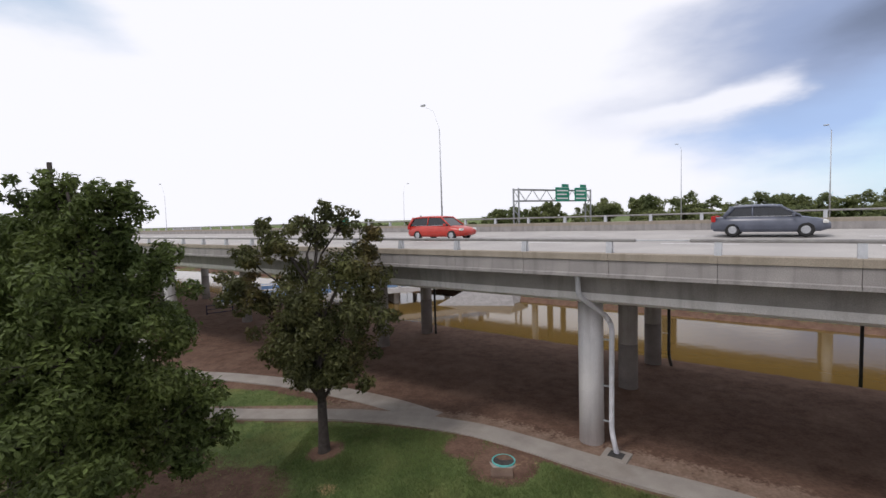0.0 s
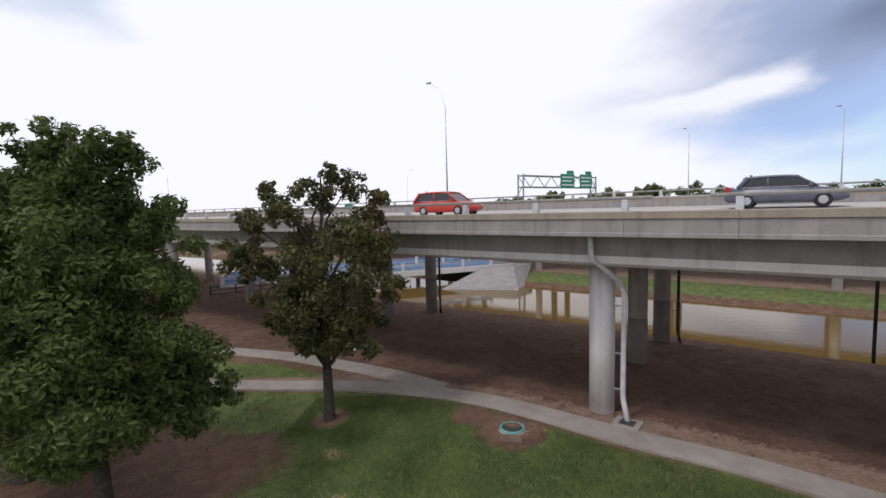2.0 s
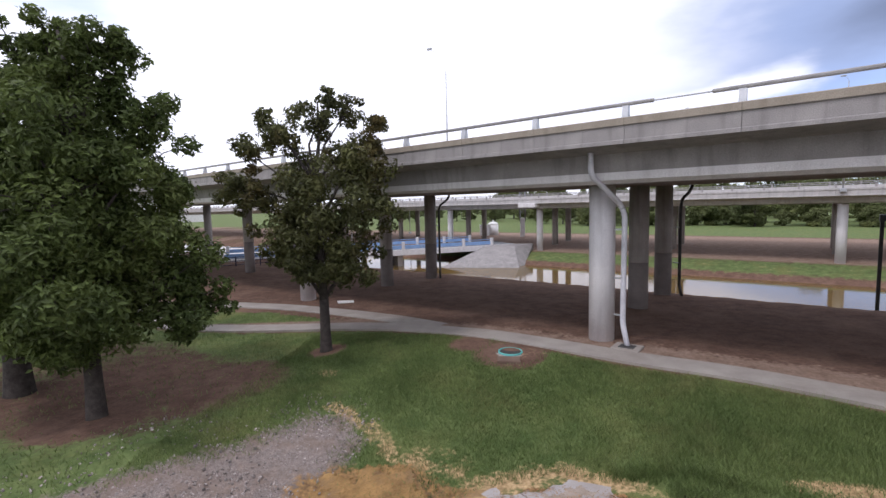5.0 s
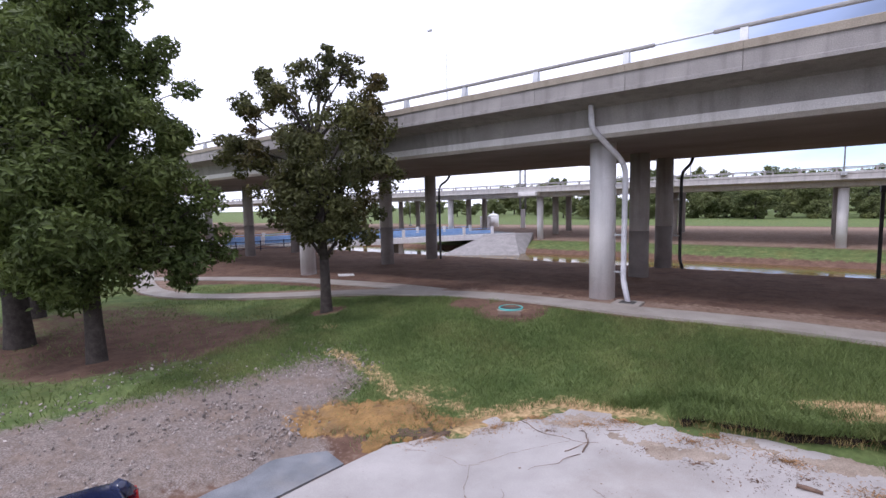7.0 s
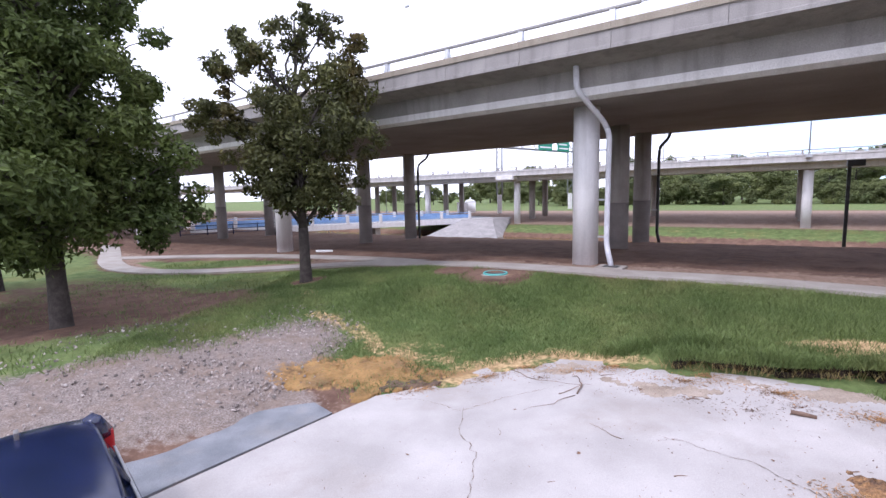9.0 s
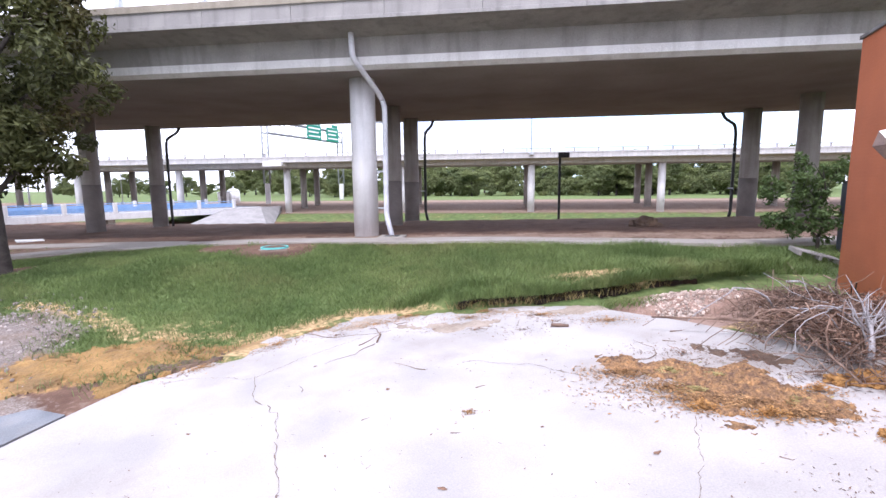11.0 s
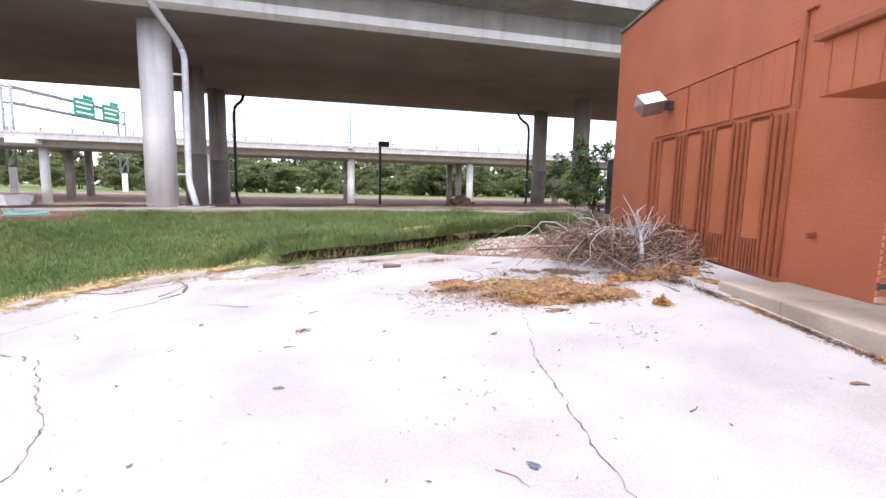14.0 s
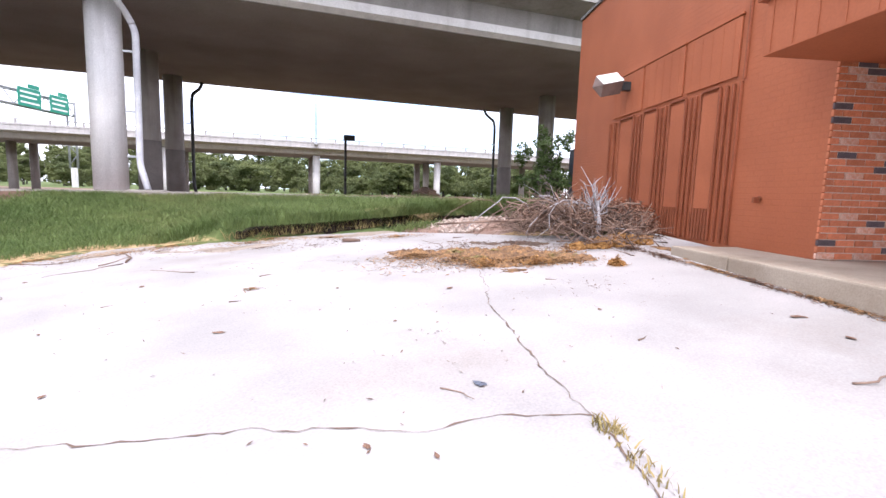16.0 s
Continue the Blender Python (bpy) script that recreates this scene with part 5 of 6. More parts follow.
def tree(name, m, label, lobes, trunk_r, trunk_h, leaves, size, mat, seed, lean=(0, 0)):
    """Tapered trunk, limbs reaching into each lobe of the crown, and clumps of leaves about the limb ends."""
    rng = np.random.default_rng(seed)
    t = thing(name, m, label, "tree", "trees")
    fork = Vector((lean[0], lean[1], trunk_h))
    pts = [Vector((0, 0, -0.3)), Vector((0, 0, 0.05)), Vector((lean[0] * 0.3, lean[1] * 0.3, trunk_h * 0.4)), fork]
    pieces = [tube_geo(pts, [trunk_r * 1.5, trunk_r * 1.15, trunk_r * 0.95, trunk_r * 0.85], 12)]
    top = max(c[2] for c, r in lobes)
    lead = [fork + (Vector((lean[0] * 1.5, lean[1] * 1.5, top)) - fork) * (i / 5) + Vector(rng.normal(scale=0.12, size=3)) for i in range(6)]
    lead[0] = fork
    pieces.append(tube_geo(lead, [trunk_r * (0.8 - 0.13 * i) for i in range(6)], 10))
    cs, rs = [], []
    for c, r in lobes:
        c = Vector(c)
        k = min(4, max(0, int(5 * (c.z - trunk_h) / max(0.1, top - trunk_h) - 1)))
        s = lead[k]
        mid = (s + c) / 2 + Vector(rng.normal(scale=0.2, size=3)) + Vector((0, 0, 0.15))
        pieces.append(tube_geo([s, (s + mid) / 2, mid, c], [trunk_r * 0.35, trunk_r * 0.28, trunk_r * 0.2, trunk_r * 0.08], 7))
        for j in range(11):
            d = Vector(rng.normal(size=3)).normalized()
            tip = c + Vector((d.x, d.y, d.z * 0.8)) * r * (0.55 + 0.55 * rng.random())
            pieces.append(tube_geo([mid.lerp(c, 0.6 + 0.4 * rng.random()), c.lerp(tip, 0.5) + Vector((0, 0, 0.05)), tip], [trunk_r * 0.11, trunk_r * 0.07, trunk_r * 0.03], 5))
            cs.append(tuple(tip))
            rs.append(r * (0.30 + 0.22 * rng.random()))
        cs.append(tuple(c))
        rs.append(r * 0.62)
    child("trunk", joined("trunk", pieces, BARK, True), t)
    child("crown", leaf_cloud("crown", cs, rs, leaves, size, mat, seed + 7), t)
    return t


tree("oak_tree", pose(-4.67, 16.95, hz(-4.67, 16.95)), "young oak with dull green leaves turning rusty", [
    ((0.0, 0.0, 3.0), 1.2), ((-1.2, 0.2, 3.5), 1.25), ((1.3, 0.0, 3.4), 1.15), ((0.2, -0.2, 4.6), 1.8), ((1.6, 0.2, 5.4), 1.4), ((-1.6, 0.3, 4.9), 1.35),
    ((-3.1, 0.6, 5.9), 1.0), ((-3.9, 0.8, 6.6), 0.85), ((-0.4, 0.0, 6.2), 1.7), ((1.1, 0.2, 6.8), 1.35), ((-1.6, 0.2, 8.2), 0.95), ((0.1, 0.0, 8.7), 0.95), ((1.9, 0.3, 7.9), 0.8), ((-2.7, 0.0, 7.6), 0.85), ((1.2, 0.0, 9.0), 0.6), ((-2.2, 0.1, 9.0), 0.45), ((0.6, 0.0, 9.4), 0.45), ((2.4, 0.2, 8.6), 0.45)],
     0.21, 2.0, 27000, 0.10, LEAF_B, 11)
tree("oak_tree", pose(-8.9, 11.05, hz(-8.9, 11.05)), "large dark green oak shading bare earth", [
    ((0.0, 0.0, 3.6), 2.0), ((1.8, 0.6, 3.5), 1.4), ((2.3, 1.0, 2.9), 1.0), ((-1.8, -0.4, 3.8), 1.9), ((0.6, -1.5, 3.8), 1.7), ((-0.5, 1.8, 4.0), 1.8), ((1.4, 0.4, 5.0), 1.5), ((-2.4, 0.4, 5.6), 1.8),
    ((0.2, -0.9, 5.8), 1.9), ((-0.6, 1.2, 6.4), 1.9), ((1.2, 0.8, 6.8), 1.3), ((1.5, 1.0, 8.0), 0.95), ((-1.9, -0.5, 7.6), 1.7), ((0.0, 0.0, 8.0), 1.7), ((-0.9, 0.4, 9.3), 1.25), ((0.5, 0.5, 9.6), 0.9), ((-2.4, 0.5, 9.0), 1.1), ((-0.6, 0.3, 10.15), 0.75), ((-1.9, 0.4, 10.0), 0.7), ((0.9, 0.6, 10.0), 0.5), ((0.3, 0.4, 8.8), 0.95)],
     0.22, 2.6, 90000, 0.088, LEAF_A, 23)
tree("oak_tree", pose(-13.2, 12.75, hz(-13.2, 12.75)), "large dark green oak shading bare earth", [
    ((0.0, 0.0, 3.4), 1.9), ((1.8, 0.3, 3.9), 1.6), ((-2.0, -0.4, 4.2), 2.0), ((0.6, -1.6, 4.0), 1.7), ((0.5, 1.8, 4.4), 1.8), ((2.0, 0.6, 6.0), 1.6), ((-2.2, 0.4, 6.4), 1.8),
    ((0.2, -0.9, 6.4), 1.9), ((1.2, 0.8, 8.0), 1.5), ((-1.2, -0.5, 8.4), 1.6), ((0.2, 0.4, 9.2), 1.3)],
     0.36, 2.4, 36000, 0.13, LEAF_A, 37)
tree("oak_tree", pose(-16.6, 16.4, hz(-16.6, 16.4)), "dark green oak standing behind others", [
    ((0.0, 0.0, 3.8), 2.0), ((2.0, 0.3, 4.3), 1.8), ((-2.0, -0.4, 4.4), 2.0), ((0.6, -1.6, 4.4), 1.8), ((1.6, 0.6, 6.4), 1.8), ((-1.8, 0.4, 6.6), 1.8), ((0.2, 0.4, 8.2), 1.7)],
     0.28, 2.4, 16000, 0.15, LEAF_A, 41)

# bush at the building's far corner
bx, by = 15.7, 7.7
tree("shrub", pose(bx, by, hz(bx, by)), "airy green shrub with browning leaves by the building corner", [
    ((0.0, 0.0, 0.7), 0.62), ((-0.5, 0.6, 0.9), 0.5), ((0.3, 0.3, 1.3), 0.6), ((-0.3, 0.3, 1.8), 0.5), ((-0.8, 0.9, 1.7), 0.4), ((0.3, -0.2, 2.2), 0.42), ((-0.1, 0.5, 2.4), 0.3)], 0.05, 0.4, 3600, 0.065, LEAF_S, 53)
CABM = material("dark_cabinet_paint", (0.035, 0.04, 0.055), (0.06, 0.068, 0.09), 2.0, 0.6, 0.1, 60)
cab = thing("utility_cabinet", pose(16.2, 7.0, hz(16.2, 7.0), 0, 0, WALL_A), "dark blue-grey metal utility cabinet behind the building corner", "cabinet")
part("body", one_box(-0.4, -0.35, -0.1, 0.4, 0.35, 1.85, 0.02), CABM, cab)
part("lid", one_box(-0.44, -0.39, 1.852, 0.44, 0.39, 1.90, 0.01), CABM, cab)
part("door", one_box(-0.34, 0.352, 0.1, 0.34, 0.37, 1.75, 0.006), CABM, cab)

# far trees: four built, the rest copied with a turn
protos = []
for k, (hh, ww, mat) in enumerate(((13.0, 5.6, LEAF_F_HAZY), (10.5, 5.4, LEAF_F_HAZY), (15.5, 6.2, LEAF_F_HAZY), (9.0, 4.4, LEAF_F_HAZY))):
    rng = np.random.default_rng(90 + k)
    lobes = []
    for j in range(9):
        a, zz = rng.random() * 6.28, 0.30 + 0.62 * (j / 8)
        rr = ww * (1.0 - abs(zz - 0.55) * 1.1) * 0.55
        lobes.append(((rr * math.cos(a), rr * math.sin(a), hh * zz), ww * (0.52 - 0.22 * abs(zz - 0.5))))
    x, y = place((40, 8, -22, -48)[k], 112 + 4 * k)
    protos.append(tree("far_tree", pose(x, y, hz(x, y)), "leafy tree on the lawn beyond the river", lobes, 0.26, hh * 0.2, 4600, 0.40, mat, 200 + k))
rng = np.random.default_rng(5)
spots = [(u, 103 + 14 * rng.random()) for u in np.arange(-170, 60, 9.0)] + [(u, 125 + 14 * rng.random()) for u in np.arange(-170, 140, 8.0)] + [(u, 150 + 28 * rng.random()) for u in np.arange(-210, 100, 7.5)] + [(u, 200 + 40 * rng.random()) for u in np.arange(100, 260, 12)]
spots += [(u, 96 + 6 * rng.random()) for u in (-30, -34.5, -39, -43, -47, -60, -66)]
spots += [(u, 240 + 60 * rng.random()) for u in np.arange(120, 420, 22)]
spots += [(u, 20 * rng.random() - 8) for u in np.arange(110, 330, 14)]
for i, (u, v) in enumerate(spots):
    x, y = place(u + 3 * rng.random(), v)
    s = (0.72 + 0.4 * rng.random()) * (0.8 if u > 20 else 1.0)
    kind_of = int(rng.integers(0, 4))
    ob = copy_thing(protos[kind_of], pose(x, y, hz(x, y) - 0.1, 0, 0, 360 * rng.random()))
    ob.scale = (s, s, s * (0.62 + 0.28 * rng.random()) * (0.95 if v > 150 else 0.9))
    if 140 < v < 200 and u < 120:
        tall = (11.5 + 3.5 * rng.random()) / (13.0, 10.5, 15.5, 9.0)[kind_of]
        ob.scale = (1.25, 1.25, tall)
for ob in protos:
    ob.scale = (1, 1, 0.62)
# lower scrub in front of the wood
rng = np.random.default_rng(9)
sc = None
for i in range(26):
    u, v = -75 + i * 4.4 + 2 * rng.random(), 104 + 9 * rng.random()
    x, y = place(u, v)
    if sc is None:
        sc = tree("scrub_bush", pose(x, y, hz(x, y)), "rounded green scrub bush on the far lawn", [((0, 0, 1.2), 1.5), ((1.3, 0.3, 1.0), 1.2), ((-1.3, 0.2, 1.1), 1.3), ((0.2, 0.9, 1.9), 1.2), ((-0.5, -0.4, 2.2), 1.0)], 0.1, 0.5, 2600, 0.2, LEAF_F_HAZY, 301)
    else:
        sc2 = copy_thing(sc, pose(x, y, hz(x, y), 0, 0, 360 * rng.random()))
        k = 0.8 + 0.8 * rng.random()
        sc2.scale = (k, k, k)

# low pale houses far to the west
for i, (u, v, w) in enumerate(((330, 60, 16), (365, 90, 22), (300, 120, 14))):
    x, y = place(u, v)
    h_ = thing("far_building", pose(x, y, 0, 0, 0, 15 * i), "low pale building far along the horizon", "building")
    part("wall", one_box(-w / 2, -5, 0, w / 2, 5, 5.5), CONC_PALE, h_)
    part("roof", extrude_profile([(-5.6, 5.5), (5.6, 5.5), (0, 8.0)], -w / 2 - 0.5, w / 2 + 0.5), TRIM, h_)


# ---- grass ----
def blades(name, n_try, region, height, mat, seed, keep, label, width=0.012, h_at=None, towards=None, droop=0.0):
    rng = np.random.default_rng(seed)
    x = region[0] + (region[1] - region[0]) * rng.random(n_try)
    y = region[2] + (region[3] - region[2]) * rng.random(n_try)
    p = keep(x, y)
    ok = rng.random(n_try) < p
    x, y = x[ok], y[ok]
    n = len(x)
    z = h_at(x, y) if h_at else ground_height(x, y) + bumps(x, y) - 0.01
    a = rng.random(n) * 2 * np.pi
    patch = 0.65 + 0.6 * (0.5 + 0.5 * np.sin(1.1 * x + 0.7 * y) * np.sin(0.9 * y - 1.3 * x + 1))
    h = height * patch * (0.5 + 0.8 * rng.random(n))
    lean = h * (0.35 + 0.7 * rng.random(n))
    b = rng.random(n) * 2 * np.pi if towards is None else towards + rng.normal(scale=0.7, size=n)
    cx, cy = np.cos(a) * width, np.sin(a) * width
    lx, ly = np.cos(b) * lean, np.sin(b) * lean
    base = np.stack([x, y, z], -1)
    v0 = base + np.stack([cx, cy, 0 * x], -1)
    v1 = base - np.stack([cx, cy, 0 * x], -1)
    v2 = base + np.stack([0.45 * lx - cx * 0.8, 0.45 * ly - cy * 0.8, 0.65 * h], -1)
    v3 = base + np.stack([0.45 * lx + cx * 0.8, 0.45 * ly + cy * 0.8, 0.65 * h], -1)
    v4 = base + np.stack([lx, ly, h * (1 - droop * rng.random(n))], -1)
    v = np.stack([v0, v1, v2, v3, v4], 1).reshape(-1, 3)
    k = np.arange(n)[:, None] * 5
    me = bpy.data.meshes.new(name)
    f4, f3 = (k + [0, 1, 2, 3]).tolist(), (k + [3, 2, 4]).tolist()
    me.from_pydata(v.tolist(), [], f4 + f3)
    me.materials.append(mat)
    return tagged(new(name, me), label, "grass", kind="stuff")


def grass_keep(x, y):
    g, s, gr, ru, pa = zones(x, y)
    return np.clip(g * (1 - 0.92 * s) * (1 - gr) * (1 - ru), 0, 1) * (poly_distance(x, y, PAD_EDGE) > 0.05) * (line_distance(x, y, FOOTPATH) > 0.72) * (line_distance(x, y, SIDE_PATH) > 0.7)


blades("grass", 360000, (-6.0, 13.0, 7.0, 18.8), 0.105, GRASS, 3, grass_keep, "rough green grass with dry tufts on the bank", 0.0045)
blades("grass", 70000, (-14.0, 20.0, 5.0, 23.0), 0.11, GRASS, 4, grass_keep, "thin green grass under and between trees", 0.009)
blades("grass", 80000, (5.2, 15.5, 7.0, 13.0), 0.21, GRASS, 5, lambda x, y: 0.7 * grass_keep(x, y) * smooth01((y + 0.15 * x - 8.4) / 1.0), "taller seeding grass along the bank top", 0.0035)


def edge_keep(x, y):
    d = poly_distance(x, y, PAD_EDGE)
    return (1 - 0.93 * bare_spot(x, y)) * 0.9 * smooth01((d - 0.18) / 0.05) * smooth01((0.75 - d) / 0.2) * (0.45 + 0.55 * np.sin(2.3 * x) ** 2)


blades("grass", 75000, (4.2, 13.5, 6.3, 9.9), 0.24, GRASS, 6, edge_keep, "long grass hanging over the cut edge of the bank", 0.005)

TIMBER_LINE = [(5.15, 8.70), (5.5, 8.58), (6.55, 8.04), (7.85, 7.64), (9.05, 7.44), (10.3, 7.1), (12.0, 6.55)]
blades("grass", 130000, (5.0, 12.2, 6.3, 9.0), 0.24, GRASS, 7, lambda x, y: (1 - 0.9 * bare_spot(x, y)) * (line_distance(x, y, TIMBER_LINE) < 0.2) * (0.22 + 0.75 * (np.sin(2.9 * x + 1.2 * y) * np.sin(1.7 * x + 0.4) > 0.12)), "grass tufts drooping over the timber edging", 0.005, lambda x, y: np.maximum(ground_height(x, y), pad_height(x, y) + 0.25))
for hang, hang_seed in ((0.30, 13), (0.22, 14)):
    blades("grass", 90000, (4.9, 11.0, 6.6, 9.2), hang, GRASS, hang_seed, lambda x, y: (1 - 0.9 * bare_spot(x, y)) * (line_distance(x, y, [(px + 0.05, py + 0.10) for px, py in TIMBER_LINE]) < 0.09) * (0.12 + 0.88 * (np.sin(2.3 * x + 0.8 * y + hang_seed) * np.sin(5.1 * x + 1.0) > 0.0)),
           "grass hanging over the dark cut edge", 0.005, lambda x, y: np.maximum(ground_height(x, y), pad_height(x, y) + 0.24), -2.0, 1.5)
blades("roots", 6500, (5.0, 9.5, 7.2, 9.0), 0.22, WEED, 10, lambda x, y: (line_distance(x, y, TIMBER_LINE) < 0.14) * 0.5, "pale dry stems hanging at the bank edge", 0.004, lambda x, y: pad_height(x, y) + 0.05)

# ---- debris ----
def timber_edge():
    t = thing("timber_edging", pose(0, 0, 0), "rotten timber edging with the grass bank's shade in its colour", "timber")
    line = TIMBER_LINE[:-1]
    rng = np.random.default_rng(12)
    for (ax, ay), (bx, by) in zip(line, line[1:]):
        ln = math.hypot(bx - ax, by - ay)
        if rng.random() < 0.2:
            continue
        bm = one_box(0.1, 0.0, -0.06, ln - 0.12, 0.13, 0.09 + 0.05 * rng.random(), 0.03)
        bmesh.ops.subdivide_edges(bm, edges=[e for e in bm.edges if e.calc_length() > 0.5], cuts=9, use_grid_fill=True)
        for v in bm.verts:
            v.co += Vector(rng.normal(scale=0.02, size=3)) + Vector((0, 0, 0.05 * noise.noise(v.co * 3.0 + Vector((ax, ay, 0)))))
        ob = part("beam", bm, TIMBER, t)
        ob.matrix_basis = pose(ax, ay, float(pad_height(ax, ay)) + 0.0 + 0.04 * rng.random(), 3 * rng.random(), 0, math.degrees(math.atan2(by - ay, bx - ax)))
    return t


timber_edge()


def stick_mesh(rng, length, r, bends=4, wig=0.12):
    pts = [Vector((0, 0, 0))]
    d = Vector((1, 0, 0))
    for i in range(bends):
        d = (d + Vector(rng.normal(scale=wig, size=3))).normalized()
        pts.append(pts[-1] + d * length / bends)
    return pts, [r * (1 - 0.7 * i / bends) for i in range(bends + 1)]


def brush_pile():
    ox, oy = 8.75, 4.05
    t = thing("brush_pile", pose(ox, oy, float(pad_height(ox, oy)) + 0.015), "heap of dead branches, twigs and brown leaves against the wall", "brush pile")
    rng = np.random.default_rng(31)
    w = math.radians(WALL_A)

    def spot(ex, ey):
        return ex * math.cos(w) - ey * math.sin(w), ex * math.sin(w) + ey * math.cos(w)

    def crest(ex, ey):
        lump = 0.75 + 0.5 * noise.noise(Vector((ex * 1.6, ey * 1.6, 3.0)))
        return 0.66 * max(0.0, 1 - (ex / 2.0) ** 2 - (ey / 1.15) ** 2) ** 0.8 * lump
    bundle = []
    for i in range(1100):
        a, rr = rng.random() * 2 * math.pi, rng.random() ** 0.6
        ex, ey = 1.95 * rr * math.cos(a), 1.1 * rr * math.sin(a)
        x, y = spot(ex, ey)
        zc = 0.03 + crest(ex, ey) * (0.3 + 0.8 * rng.random())
        pts, rad = stick_mesh(rng, 0.22 + 0.85 * rng.random() ** 2, 0.003 + 0.009 * rng.random() ** 2, 4, 0.4)
        rot = Euler((0, rng.normal(scale=0.42), rng.random() * 6.28)).to_matrix()
        mid = rot @ pts[2]
        geo = [Vector((x, y, zc)) + rot @ p - mid for p in pts]
        geo = [Vector((p.x, p.y, max(0.012, p.z))) for p in geo]
        bundle.append(tube_geo(geo, rad, 4))
    tagged(child("twig_tangle", joined("twig_tangle", bundle, TWIG, True), t), kind="stuff")
    for i in range(34):
        pts, rad = stick_mesh(rng, 0.7 + 1.0 * rng.random(), 0.008 + 0.014 * rng.random(), 7, 0.2)
        ex, ey = rng.normal(scale=0.75), rng.normal(scale=0.4)
        ex, ey = max(-1.3, min(1.3, ex)), max(-0.6, min(0.6, ey))
        x, y = spot(ex, ey)
        rot = Euler((0, -0.05 - 0.2 * rng.random(), rng.random() * 6.28)).to_matrix()
        o = Vector((x, y, 0.05 + crest(ex, ey) * (0.5 + 0.5 * rng.random())))
        geo = [o + rot @ (p - pts[3]) for p in pts]
        geo = [Vector((p.x, p.y, max(0.02, p.z))) for p in geo]
        vs, fs = tube_geo(geo, rad, 7)
        child("branch", mesh_of("branch", vs, fs, TWIG if i % 3 else TWIG_P, True), t)
    # a long pale pole lying across the front of the heap
    vs, fs = tube_geo([(-1.7, 1.5, 0.10), (-1.2, 0.9, 0.17), (-0.75, 0.3, 0.22), (-0.5, -0.2, 0.25)], [0.012, 0.02, 0.024, 0.02], 8)
    child("branch", mesh_of("branch", vs, fs, TWIG, True), t)
    # arching stems that spill over the front of the heap
    for i in range(16):
        ax, ay = 0.1 - 0.9 * rng.random(), 0.7 - 1.3 * rng.random()
        ex, ey = ax - 0.7 - 0.7 * rng.random(), ay + 0.1 + 0.7 * rng.random()
        top = 0.22 + 0.3 * rng.random()
        stem = [Vector((ax + (ex - ax) * f, ay + (ey - ay) * f, 0.03 + 0.22 * (1 - f) + top * 4 * f * (1 - f) * (1 - 0.4 * f))) + Vector((*rng.normal(scale=0.03, size=2), 0)) for f in (0, 0.15, 0.3, 0.45, 0.6, 0.75, 0.9, 1.0)]
        r0 = 0.007 + 0.009 * rng.random()
        vs, fs = tube_geo(stem, [r0 * (1 - 0.08 * j) for j in range(8)], 6)
        child("branch", mesh_of("branch", vs, fs, TWIG_P if i % 4 == 0 else TWIG, True), t)
    # bleached limb that forks into fine twigs above the heap
    root = Vector((-1.05, -0.95, 0.02))
    fork = [tube_geo([root, root + Vector((0.08, 0.03, 0.26)), root + Vector((0.10, 0.08, 0.55))], [0.042, 0.034, 0.022], 8)]
    for j in range(10):
        a0 = rng.random() * 6.28
        d = Vector((0.42 * math.cos(a0), 0.42 * math.sin(a0), 0.55 + 0.5 * rng.random())) * (0.35 + 0.4 * rng.random())
        o = root + Vector((0.07, 0.06, 0.20 + 0.22 * rng.random()))
        m1 = o + d * 0.5 + Vector(rng.normal(scale=0.04, size=3))
        fork.append(tube_geo([o, m1, o + d], [0.013, 0.009, 0.003], 5))
        for q in range(3):
            e = m1 + Vector((rng.normal(scale=0.14), rng.normal(scale=0.14), 0.08 + 0.16 * rng.random()))
            fork.append(tube_geo([m1, (m1 + e) / 2 + Vector(rng.normal(scale=0.015, size=3)), e], [0.006, 0.005, 0.002], 4))
    tagged(child("bleached_limb", joined("bleached_limb", fork, TWIG_P, True), t), "bleached grey forked limb", kind="stuff")
    cen, rad = [], []
    for ex, ey, r in ((0, 0, 0.55), (0.6, -0.2, 0.6), (1.1, -0.3, 0.55), (-0.6, 0.2, 0.5), (-1.1, 0.1, 0.45), (0.2, -0.6, 0.5), (-0.4, -0.6, 0.45), (1.5, 0.0, 0.4), (-0.2, 0.6, 0.45), (0.8, 0.4, 0.45)):
        x, y = spot(ex, ey)
        cen.append((x, y, 0.55 * crest(ex, ey) + 0.05))
        rad.append(r)
    child("dead_leaves", leaf_cloud("dead_leaves", cen, rad, 13000, 0.024, DEADLEAF, 77, 0.25, 0.55), t)
    cen = [(*spot(ex, ey), z) for ex, ey, z in ((-0.5, -0.95, 0.22), (-0.1, -1.0, 0.3), (0.3, -1.0, 0.3), (0.7, -0.95, 0.28), (-0.85, -0.9, 0.16), (1.1, -0.8, 0.2))]
    child("leafy_spray", leaf_cloud("leafy_spray", cen, [0.42, 0.46, 0.44, 0.42, 0.32, 0.36], 9000, 0.028, RUST_LEAF, 78, 0.3, 0.8), t, label="reddish-brown withered leaves")
    return t


brush_pile()


